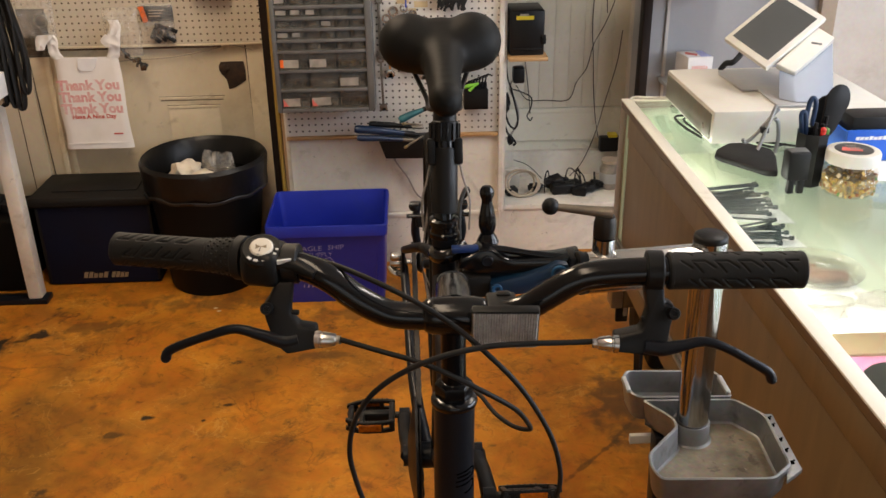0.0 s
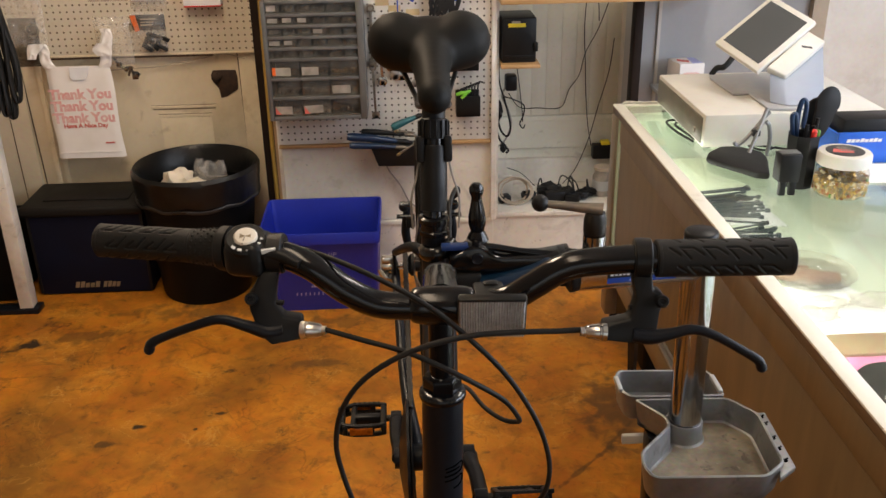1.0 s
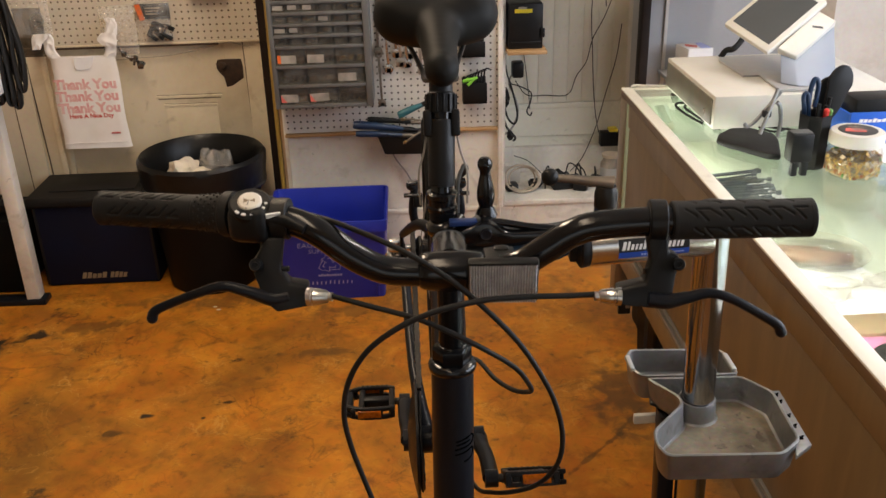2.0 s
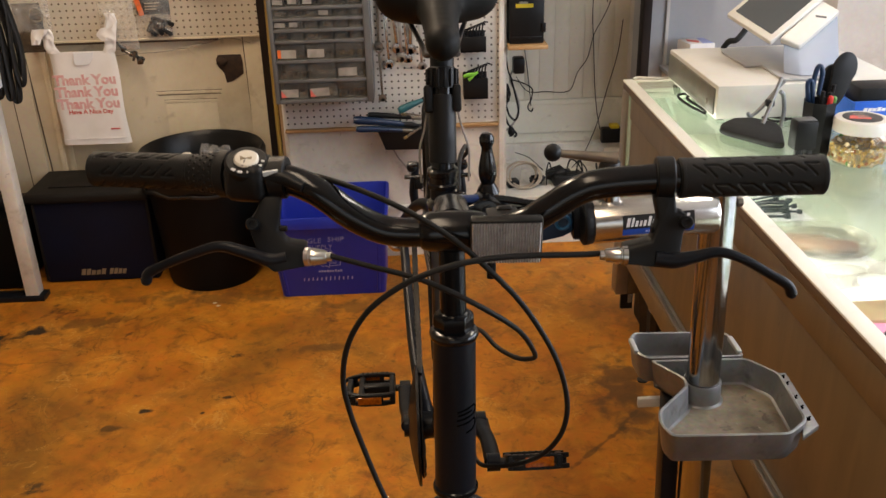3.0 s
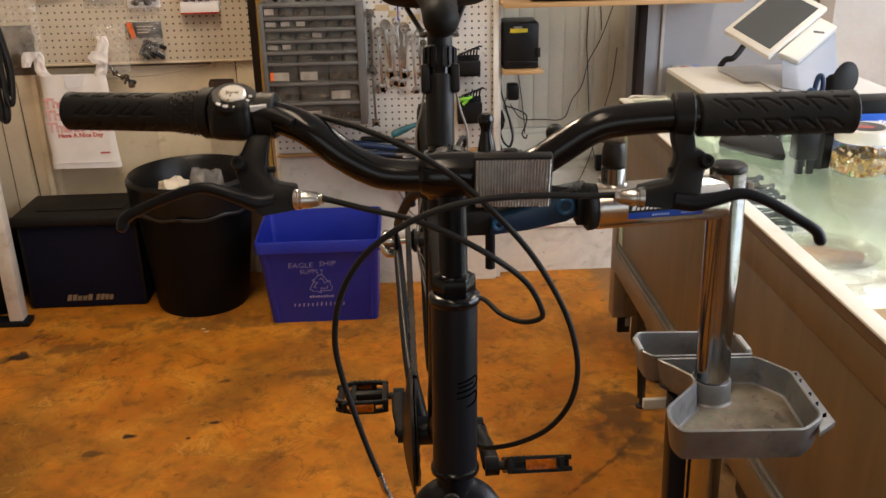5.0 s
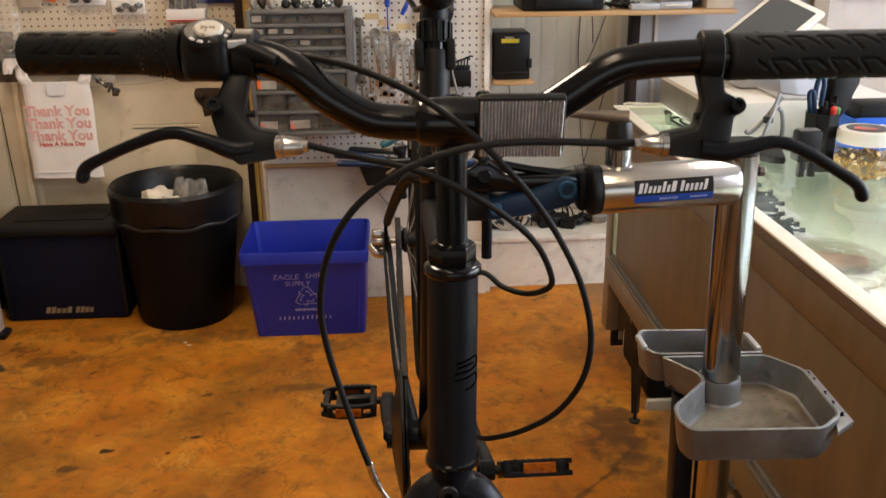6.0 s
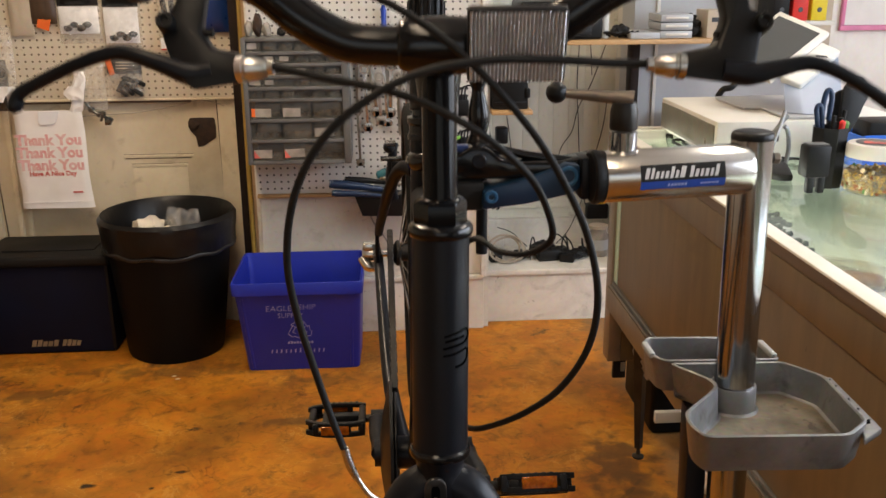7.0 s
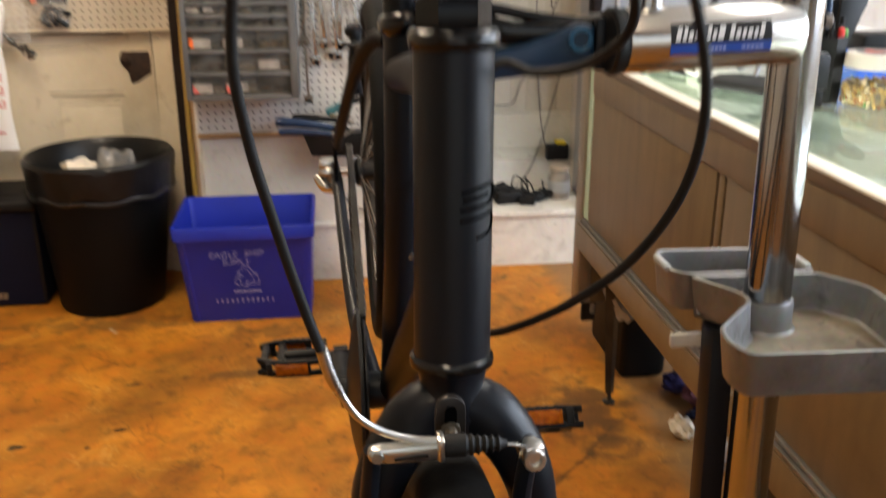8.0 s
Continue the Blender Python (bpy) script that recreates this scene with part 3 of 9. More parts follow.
def blob(bm, c, r, rough=0.25, seed=0, sub=3):
    """A crumpled lump."""
    g = bmesh.ops.create_icosphere(bm, subdivisions=sub, radius=1.0)
    c, r = Vector(c), Vector(r)
    for v in g["verts"]:
        d = 1 + rough * noise.noise(v.co * 2.1 + Vector((seed, 3 * seed, 0))) + rough * 0.6 * noise.noise(v.co * 5.3 + Vector((seed, 0, seed)))
        v.co = c + Vector((v.co.x * r.x, v.co.y * r.y, v.co.z * r.z)) * d


def ball(bm, c, r, n=20):
    g = bmesh.ops.create_uvsphere(bm, u_segments=n, v_segments=n // 2 + 2, radius=1.0)
    r = (r, r, r) if isinstance(r, (int, float)) else r
    for v in g["verts"]:
        v.co = Vector((v.co.x * r[0], v.co.y * r[1], v.co.z * r[2])) + Vector(c)


def writing(name, text, m, size, material, parent, depth=0.0006, shear=0.0, bold=0.0):
    """Raised lettering in the built-in font, laid at the pose m."""
    cu = bpy.data.curves.new(name, "FONT")
    cu.body, cu.size, cu.extrude, cu.shear, cu.align_x, cu.align_y, cu.offset = text, size, depth, shear, "CENTER", "CENTER", bold
    cu.resolution_u = 2
    tmp = new(name, cu)
    bpy.context.view_layer.update()
    me = bpy.data.meshes.new_from_object(tmp.evaluated_get(bpy.context.evaluated_depsgraph_get()))
    bpy.data.objects.remove(tmp)
    bpy.data.curves.remove(cu)
    me.transform(m)
    me.materials.clear()
    me.materials.append(material)
    ob = new(name, me)
    ob.parent = parent
    if parent.type == "EMPTY":
        ob.matrix_parent_inverse = Matrix.Translation(parent.location).inverted()
    return ob


def bars(bm, m, x0, x1, h, count, slant=0.25, gap=0.28, seed=1, depth=0.0008):
    """A row of plain slanted bars where lettering stands, on the plane of the pose m (x along, y up)."""
    rnd = random.Random(seed)
    w = (x1 - x0) / count
    for i in range(count):
        a = x0 + i * w
        b = a + w * (1 - gap)
        k = h * (0.72 + 0.28 * rnd.random())
        pts = [(a, 0), (b, 0), (b + slant * k, k), (a + slant * k, k)]
        prism(bm, [m @ Vector((p, q, 0)) for p, q in pts], m.to_3x3() @ Vector((0, 0, depth)))


FRONT = Matrix.Rotation(radians(90), 4, "X")  # a plane that faces the camera: x right, y up


def facing(x, y, z, rz=0):
    return Matrix.Translation((x, y, z)) @ Matrix.Rotation(radians(rz), 4, "Z") @ FRONT

# ---- the room ----
def slab(name, lo, hi, material, label="", bevel=0.0):
    bm = B()
    box(bm, lo, hi, bevel)
    return structure(name, bm, material, label)


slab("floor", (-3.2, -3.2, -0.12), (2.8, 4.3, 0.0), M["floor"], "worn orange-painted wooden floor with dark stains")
slab("ceiling", (-3.2, -3.2, 2.7), (2.8, 4.3, 2.82), M["ceiling"])
slab("wall_west", (-3.2, -3.2, 0.0), (-3.05, 4.3, 2.7), M["cream_wall"])
# south wall with the shopfront's opening
slab("wall_south", (-3.05, -3.2, 0.0), (-1.5, -3.05, 2.7), M["cream_wall"])
slab("wall_south_east", (1.5, -3.2, 0.0), (2.65, -3.05, 2.7), M["cream_wall"])
slab("wall_south_sill", (-1.5, -3.2, 0.0), (1.5, -3.05, 0.75), M["cream_wall"])
slab("wall_south_head", (-1.5, -3.2, 2.35), (1.5, -3.05, 2.7), M["cream_wall"])
# east wall with the shop window's opening
slab("wall_east", (2.65, -3.2, 0.0), (2.8, -0.6, 2.7), M["bright_wall"])
slab("wall_east_far", (2.65, 2.4, 0.0), (2.8, 4.3, 2.7), M["bright_wall"])
slab("wall_east_sill", (2.65, -0.6, 0.0), (2.8, 2.4, 0.9), M["bright_wall"])
slab("wall_east_head", (2.65, -0.6, 2.4), (2.8, 2.4, 2.7), M["bright_wall"])
# back wall: west of the door, over the door, the white board under the pegboard, the recess, the counter side
slab("wall_north_west", (-3.05, 3.60, 0.0), (-1.475, 3.75, 2.7), M["cream_wall"])
slab("wall_north_over_door", (-1.475, 3.66, 2.1), (-0.56, 3.75, 2.7), M["cream_wall"])
slab("wall_north_strip", (-0.56, 3.60, 0.0), (-0.485, 3.75, 2.7), M["cream_wall"])
slab("wall_north_behind_pegs", (-0.485, 3.465, 0.0), (0.365, 3.75, 2.7), M["white_wall"])
slab("wall_north_counter", (0.95, 3.62, 0.0), (1.64, 3.80, 2.7), M["bluegrey"])
slab("wall_north_east", (1.70, 3.60, 0.0), (2.65, 3.80, 2.7), M["bright_wall"])
slab("trim_post_east", (1.64, 3.585, 0.0), (1.70, 3.80, 2.7), M["beige"])
slab("trim_bead_white", (1.032, 3.608, 0.3), (1.044, 3.62, 2.7), M["white_plastic"])
# white sheet and base moulding under the tool board
bm = B()
box(bm, (-0.47, 3.450, 0.225), (0.355, 3.466, 0.545), 0.003)
structure("trim_lower_board", bm, M["white_wall"], "scuffed white-painted lower wall board")
bm = B()
box(bm, (-0.47, 3.445, 0.0), (0.365, 3.466, 0.205), 0.003)
box(bm, (-0.47, 3.437, 0.203), (0.365, 3.467, 0.224), 0.006)
structure("baseboard_west", bm, M["white_wall"])
slab("trim_board_edge", (0.352, 3.425, 0.22), (0.372, 3.47, 2.2), M["white_wall"], bevel=0.003)
# recess with its low ledge
slab("recess_side", (0.365, 3.466, 0.0), (0.385, 3.90, 2.7), M["white_wall"])
slab("recess_side_east", (0.95, 3.80, 0.0), (0.97, 3.90, 2.7), M["white_wall"])
bm = B()
box(bm, (0.372, 3.512, 0.0), (0.95, 3.88, 0.195), 0.002)
box(bm, (0.372, 3.502, 0.192), (0.95, 3.88, 0.217), 0.007)
structure("recess_ledge", bm, M["white_wall"], "low white-painted ledge in the recess")
slab("recess_back", (0.365, 3.88, 0.0), (0.97, 3.98, 2.7), M["bead"])
bm = B()
box(bm, (0.385, 3.845, 0.215), (0.95, 3.88, 0.33), 0.004)
structure("recess_upstand", bm, M["white_wall"])
bm = B()
box(bm, (0.385, 3.868, 0.372), (0.95, 3.88, 0.505), 0.004)
box(bm, (0.385, 3.862, 0.497), (0.95, 3.88, 0.522), 0.006)
structure("recess_rail", bm, M["bead"], "horizontal painted wainscot board")
# each bead board plank
bm = B()
box(bm, (-0.0313, -0.006, 0.0), (0.0313, 0.003, 1.4), 0.0009)
plank_mesh = mesh_of(bm, "bead_plank", M["bead"])
bead_wall = bpy.data.objects["recess_back"]
for i in range(9):
    p = new("plank", plank_mesh)
    p.parent = bead_wall
    p.location = (0.4115 + i * 0.0635, 3.877, 0.525)
# dark post and the yellow batten between the door and the tool board
slab("door_post", (-0.545, 3.49, 0.0), (-0.513, 3.60, 2.5), M["post_black"], "black-painted door post", 0.003)
slab("trim_plank", (-0.498, 3.475, 0.0), (-0.455, 3.60, 2.5), M["light_wood"], bevel=0.003)
bm = B()
tube(bm, [(-0.505, 3.47, 0.0), (-0.508, 3.475, 0.6), (-0.503, 3.48, 1.25)], 0.0085, 10, 6)
solo("wooden_stick", bm, M["yellow_wood"], "thin yellow wooden stick leaning beside the black post", "stick")


# ---- painted panel door ----
def panel_door():
    d = tagged(new("door_1"), "old cream-painted panel door with a rusty lock plate", "door", kind="structure")
    y = 3.62
    bm = B()
    box(bm, (-1.475, y, 0.0), (-0.56, y + 0.045, 2.1), 0.003)
    part("door_leaf", bm, M["door"], d)
    bm = B()
    box(bm, (-0.628, y - 0.012, 0.0), (-0.56, y, 0.90), 0.003)
    part("stile", bm, M["door"], d)
    # open joints beside the stiles
    for xa, xb, za, zb in ((-0.632, -0.620, 0.0, 0.895), (-1.478, -1.452, 0.0, 0.875), (-1.552, -1.540, 0.0, 0.80)):
        bm = B()
        prism(bm, [(xa - 0.0016, y - 0.004 if xa > -1.5 else 3.599, zb), (xa + 0.0016, y - 0.004 if xa > -1.5 else 3.599, zb), (xb + 0.0016, y - 0.004 if xa > -1.5 else 3.599, za), (xb - 0.0016, y - 0.004 if xa > -1.5 else 3.599, za)], (0, 0.006, 0))
        part("open_joint", bm, M["dark_wood"], d)
    # moulding of the two panels
    for z0, z1, nm in ((0.658, 0.681, "upper"), (0.10, 0.645, "lower")):
        bm = B()
        xs = (-0.995, -0.735) if nm == "upper" else (-0.968, -0.757)
        box(bm, (xs[0], y - 0.004, z1 - 0.012), (xs[1], y + 0.002, z1), 0.002)
        if nm == "lower":
            box(bm, (xs[0] + 0.004, y - 0.0015, z0), (xs[1] - 0.004, y + 0.001, z1 - 0.013), 0.001)
        part("panel_moulding", bm, M["door"], d)
        # thin brown strips paint the shade at the moulding's recessed edges
        for za, zb, inset_x in ((z1 - 0.0160, z1 - 0.0128, 0.006), (z1 + 0.0002, z1 + 0.0022, 0.0)):
            bm = B()
            box(bm, (xs[0] + inset_x, y - 0.0008, za), (xs[1] - inset_x, y + 0.001, zb))
            part("moulding_groove", bm, M["groove_shading"], d)
    bm = B()
    for x in (-1.42, -1.385):
        box(bm, (x, y - 0.008, 0.0), (x + 0.022, y, 0.89), 0.003)
    part("hinge_stile", bm, M["door"], d)
    # broken-out lock plate
    bm = B()
    o = [(-0.744, 0.800), (-0.735, 0.818), (-0.700, 0.819), (-0.645, 0.818), (-0.640, 0.785), (-0.642, 0.742), (-0.690, 0.712), (-0.712, 0.708), (-0.718, 0.748), (-0.738, 0.772)]
    prism(bm, [(x, y - 0.004, z) for x, z in o], (0, 0.006, 0), 0.001)
    part("lock_plate", bm, M["rust"], d, "rusty dark brown lock plate")
    bm = B()
    blob(bm, (-0.722, y - 0.008, 0.792), (0.020, 0.010, 0.018), 0.2, 3)
    part("knob_stump", bm, M["rust"], d)
    return d


panel_door()


# ---- pegboards ----
def pegboard(name, x0, x1, y, z0, z1, material, label):
    t = thing(name, ((x0 + x1) / 2, y, z0), label, "pegboard")
    bm = B()
    box(bm, (x0, y, z0), (x1, y + 0.006, z1))
    ob = part("board", bm, material, t)
    return t


pb = pegboard("pegboard", -1.62, -0.556, 3.592, 0.898, 2.2, M["peg_left"], "cream pegboard hung with packed parts above the door")
bm = B()
box(bm, (-1.62, 3.588, 0.890), (-0.556, 3.606, 0.8975), 0.002)
part("bottom_edge", bm, M["door"], pb)
bm = B()
box(bm, (-1.34, 3.5895, 0.882), (-0.72, 3.60, 0.8885))
part("gap_strip", bm, M["dark_wood"], pb)
pb = pegboard("pegboard", -0.476, 0.352, 3.44, 0.560, 2.2, M["peg_right"], "white pegboard hung with tools on the wall")
bm = B()
box(bm, (-0.476, 3.428, 0.545), (0.352, 3.462, 0.5585), 0.003)
part("ledge_strip", bm, M["shelf_wood"], pb, "bare wooden ledge strip")
bm = B()
tube(bm, [(-1.16, 3.61, 0.83), (-1.05, 3.605, 0.838), (-0.92, 3.60, 0.845), (-0.78, 3.60, 0.868), (-0.70, 3.60, 0.886), (-0.66, 3.60, 0.884), (-0.60, 3.60, 0.865)], 0.0022, 8, 6)
solo("cable", bm, M["beige"], "cream cable sagging across the old door", "cable")

# ---- the bicycle in the stand ----
def bicycle():
    k = thing("bicycle", (0.04, 1.09, 0.45), "black small-wheeled bicycle clamped by its seat tube in a repair stand", "bicycle")
    # frame
    ht_lo, ht_hi = Vector((0.0315, 0.682, 1.018)), Vector((0.034, 0.697, 1.180))
    st_hi, bb = Vector((0.042, 1.088, 1.185)), Vector((0.036, 1.185, 0.745))
    bm = B()
    cyl(bm, ht_lo.lerp(ht_hi, 0.06), ht_hi, 0.0188, n=48)
    fr = part("head_tube", bm, M["black_matt"], k)
    # raised badge: two open loops and a tail
    for loop in (((-86, 1.1165), (-60, 1.1180), (-36, 1.1190), (-24, 1.1170), (-24, 1.1130), (-36, 1.1105), (-62, 1.1095), (-88, 1.1085)), ((-84, 1.1130), (-62, 1.1140), (-40, 1.1145)), ((-88, 1.1035), (-60, 1.1045), (-34, 1.1055), (-25, 1.1035), (-28, 1.0985), (-42, 1.0960), (-62, 1.0950))):
        bm = B()
        pts = []
        for a, z in loop:
            ctr = ht_lo.lerp(ht_hi, (z - 1.018) / 0.162)
            pts.append(ctr + Vector((0.0186 * math.cos(radians(a)), 0.0186 * math.sin(radians(a)), 0)))
        tube(bm, pts, 0.0010, 6, 5)
        part("badge_line", bm, M["void"], fr)
    bm = B()
    tube(bm, [ht_lo + Vector((0, 0.012, 0.05)), (0.035, 0.86, 0.965), (0.036, 1.03, 0.855), bb], [0.0150, 0.0158, 0.0165, 0.0175], 24, 6)
    part("down_tube", bm, M["black_satin"], k)
    bm = B()
    tube(bm, [ht_hi + Vector((0, 0.008, -0.026)), (0.036, 0.86, 1.142), (0.039, 1.085, 1.108)], [0.0150, 0.0145, 0.0145], 24, 6)
    part("top_tube", bm, M["black_satin"], k)
    bm = B()
    tube(bm, [bb, (0.038, 1.115, 0.90), (0.040, 1.09, 1.03), st_hi], 0.0160, 28, 6)
    part("seat_tube", bm, M["black_matt"], k)
    for z in (0.935, 0.868):
        bm = B()
        lathe(bm, (0.046, 1.087 + (1.0 - z) * 0.12, z), (0.25, -1, 0), [(0.0, 0.0045), (0.003, 0.0042), (0.0042, 0.002), (0.0042, 0.0)], 14)
        part("bottle_bolt", bm, M["silver"], k, "small silver bolt")
    bm = B()
    prism(bm, [(0.030, 0.705, 1.150), (0.030, 0.80, 1.135), (0.030, 0.78, 1.115), (0.030, 0.70, 1.070)], (0.008, 0, 0), 0.001)
    part("gusset", bm, M["black_matt"], k)
    bm = B()
    cyl(bm, bb - Vector((0.036, 0, 0)), bb + Vector((0.036, 0, 0)), 0.021, n=28)
    part("bottom_bracket", bm, M["black_matt"], k)
    # seat collar, post, clamp and saddle
    bm = B()
    lathe(bm, (0.0425, 1.087, 1.172), (0, 0.02, 1), [(0.0165, 0), (0.0195, 0.001), (0.0195, 0.006), (0.0175, 0.008), (0.0175, 0.016), (0.0195, 0.018), (0.0195, 0.024), (0.014, 0.026)], 28)
    part("seat_collar", bm, M["black_paint"], k)
    bm = B()
    cyl(bm, (0.0425, 1.087, 1.18), (0.0470, 1.132, 1.335), 0.0143, n=28)
    part("seat_post", bm, M["black_paint"], k)
    # sleeve on the post, ribbed collar and the two lugs of the clamp
    pa, pd = Vector((0.0455, 1.117, 1.283)), Vector((0.029, 0.29, 1)).normalized()
    bm = B()
    lathe(bm, pa, pd, [(0.0143, -0.085), (0.0172, -0.084), (0.0172, -0.004), (0.0160, 0.0), (0.0150, 0.0)], 32)
    part("post_sleeve", bm, M["black_plastic"], k)
    bm = B()
    lathe(bm, pa + pd * 0.008, pd, [(0.0143, 0.0), (0.0180, 0.0), (0.0180, 0.024), (0.0150, 0.026), (0.0150, 0.046), (0.0, 0.047)], 32)
    collar = part("saddle_clamp", bm, M["black_plastic"], k, "black ribbed plastic saddle clamp")
    rib_q = pd.to_track_quat("Z", "Y").to_matrix().to_4x4()
    for i in range(14):
        bm = B()
        box(bm, (0.0165, -0.0016, 0.001), (0.0205, 0.0016, 0.023), 0.0007, Matrix.Translation(pa + pd * 0.008) @ rib_q @ Matrix.Rotation(2 * math.pi * i / 14, 4, "Z"), 1)
        part("rib", bm, M["black_plastic"], collar)
    for s in (-1, 1):
        bm = B()
        box(bm, (s * 0.0175 - 0.0055, -0.014, -0.022), (s * 0.0175 + 0.0055, 0.012, 0.012), 0.0035, Matrix.Translation(pa) @ Matrix.Rotation(radians(-16), 4, "X"))
        part("clamp_lug", bm, M["black_plastic"], k)
        bm = B()
        tube(bm, [(0.0455 + s * 0.019, 1.118, 1.262), (0.0455 + s * 0.024, 1.110, 1.240), (0.0455 + s * 0.031, 1.100, 1.215), (0.0455 + s * 0.030, 1.098, 1.175)], 0.0014, 8, 6)
        part("loose_wire", bm, M["grey_cable"], k)
        bm = B()
        tube(bm, [(0.0475 + s * 0.006, 1.115, 1.335), (0.0475 + s * 0.020, 1.15, 1.325), (0.0475 + s * 0.022, 1.20, 1.325), (0.0475 + s * 0.038, 1.27, 1.345)], 0.0035, 8, 6)
        part("saddle_rail", bm, M["dark_metal"], k)
    saddle(k)
    # headset, stem and bar
    bm = B()
    lathe(bm, ht_lo, (0, 0.09, 1), [(0.0160, 0.0085), (0.0192, 0.0088), (0.0205, 0.0098), (0.0209, 0.0120), (0.0205, 0.0140), (0.0189, 0.0152)], 40)
    part("lower_headset_cup", bm, M["black_paint"], k)
    bm = B()
    lathe(bm, ht_hi, (0, 0.05, 1), [(0.0188, -0.002), (0.0205, -0.0008), (0.0214, 0.002), (0.0212, 0.005), (0.0196, 0.0068), (0.0150, 0.0078)], 40)
    part("upper_headset_cup", bm, M["black_paint"], k)
    bm = B()
    lathe(bm, ht_hi + Vector((0, 0.0004, 0.0072)), (0, 0.05, 1), [(0.0, 0), (0.0170, 0), (0.0174, 0.001), (0.0174, 0.0125), (0.0162, 0.0150), (0.0130, 0.0170), (0.0, 0.0170)], 6)
    part("lock_nut", bm, M["stem_black"], k)
    bm = B()
    tube(bm, [ht_hi + Vector((0, 0, 0.02)), (0.034, 0.702, 1.245), (0.034, 0.706, 1.285)], 0.0112, 28, 4)
    stem = part("stem", bm, M["stem_black"], k)
    bm = B()
    tube(bm, [(0.034, 0.711, 1.262), (0.034, 0.711, 1.284), (0.034, 0.708, 1.299)], [0.0125, 0.0155, 0.0140], 28, 5)
    tube(bm, [(0.034, 0.705, 1.292), (0.033, 0.672, 1.300), (0.032, 0.640, 1.304)], [0.0150, 0.0150, 0.0165], 24, 5)
    part("stem_extension", bm, M["black_paint"], stem)
    bm = B()
    lathe(bm, (0.034, 0.708, 1.298), (0, 0, 1), [(0.0138, 0.0), (0.0115, 0.0045), (0.0075, 0.0055), (0.0050, 0.001), (0.0, 0.001)], 28)
    part("stem_bolt", bm, M["black_matt"], stem)
    bm = B()
    lathe(bm, (0.033, 0.6370, 1.304), (1, -0.05, 0), [(0.0108, -0.027)] + [(0.0113 + 0.0047 * math.cos(radians(a)) ** 0.7, 0.025 * math.sin(radians(a))) for a in range(-88, 90, 11)] + [(0.0108, 0.027)], 36)
    part("bar_clamp", bm, M["black_paint"], stem)
    handlebar(k)
    levers(k)
    # front reflector
    bm = B()
    R = Matrix.Translation((0.0697, 0.611, 1.3055)) @ Matrix.Rotation(radians(-4), 4, "Z") @ Matrix.Rotation(radians(17), 4, "X")
    box(bm, (-0.0262, -0.002, -0.0205), (0.0262, 0.006, 0.0205), 0.0022, R)
    refl = part("reflector", bm, M["black_plastic"], k, "clear ribbed plastic front reflector")
    # each rib of the lens is a row of small prisms
    rng = random.Random(5)
    for i in range(25):
        x, zs = -0.0240 + i * 0.002, [-0.0188 + 0.0376 * q / 18 for q in range(19)]
        bm = B()
        rows = []
        for q, z in enumerate(zs):
            up = (0.00145 if (q + i) % 2 else 0.00095) + rng.uniform(-0.00012, 0.00012)
            rows.append([bm.verts.new(R @ Vector((x + dx, -0.0021 - dy, z))) for dx, dy in ((-0.00096, 0.0), (rng.uniform(-0.00015, 0.00015), up), (0.00096, 0.0))])
        for a, b in zip(rows, rows[1:]):
            for u in (0, 1):
                bm.faces.new((a[u], a[u + 1], b[u + 1], b[u]))
        rib = part("lens_rib", bm, M["reflector"], refl)
        for f in rib.data.polygons:
            f.use_smooth = False
    bm = B()
    box(bm, (0.058, 0.614, 1.312), (0.082, 0.652, 1.3165), 0.002)
    box(bm, (0.0655, 0.643, 1.306), (0.0785, 0.652, 1.3185), 0.003)
    part("reflector_bracket", bm, M["black_plastic"], refl)
    # fork and wheels
    cr = ht_lo + Vector((0, -0.002, -0.012))
    bm = B()
    lathe(bm, cr, (0, 0.09, 1), [(0.0, -0.018), (0.014, -0.014), (0.0178, -0.003), (0.0166, 0.008), (0.0160, 0.014), (0.0176, 0.0205), (0.0, 0.0205)], 32)
    part("fork_crown", bm, M["black_matt"], k)
    axle_f = Vector((0.0305, 0.612, 0.722))
    for s in (-1, 1):
        bm = B()
        tube(bm, [cr + Vector((s * 0.004, 0, 0.001)), cr + Vector((s * 0.0205, -0.003, -0.0085)), cr + Vector((s * 0.0370, -0.008, -0.036)), cr + Vector((s * 0.0440, -0.013, -0.080)),
                  (0.0305 + s * 0.0485, 0.645, 0.84), (0.0305 + s * 0.050, 0.612, 0.722)], [0.0160, 0.0158, 0.0134, 0.0104, 0.0100, 0.008], 22, 7)
        part("fork_leg", bm, M["black_matt"], k)
    wheel(k, axle_f + Vector((0, 0, 0.005)), 0.255, "front_wheel")
    axle_r = Vector((0.047, 1.600, 0.888))
    wheel(k, axle_r, 0.250, "rear_wheel", "dark_metal", "black rim")
    front_brake(k)
    # stays
    for s in (-1, 1):
        bm = B()
        tube(bm, [(0.041 + s * 0.010, 1.100, 1.135), (0.041 + s * 0.024, 1.140, 1.130), (0.040 + s * 0.036, 1.24, 1.085), (0.039 + s * 0.050, 1.46, 0.980), (0.038 + s * 0.053, 1.55, 0.938)], [0.0080, 0.0075, 0.0072, 0.0072, 0.0068], 14, 6)
        part("seat_stay", bm, M["black_satin"], k)
        bm = B()
        tube(bm, [bb + Vector((s * 0.022, 0.01, 0)), (0.036 + s * 0.040, 1.33, 0.79), (0.036 + s * 0.053, 1.59, 0.882)], [0.011, 0.010, 0.008], 14, 6)
        part("chain_stay", bm, M["black_matt"], k)
        # dropout plate at the end of the stays
        bm = B()
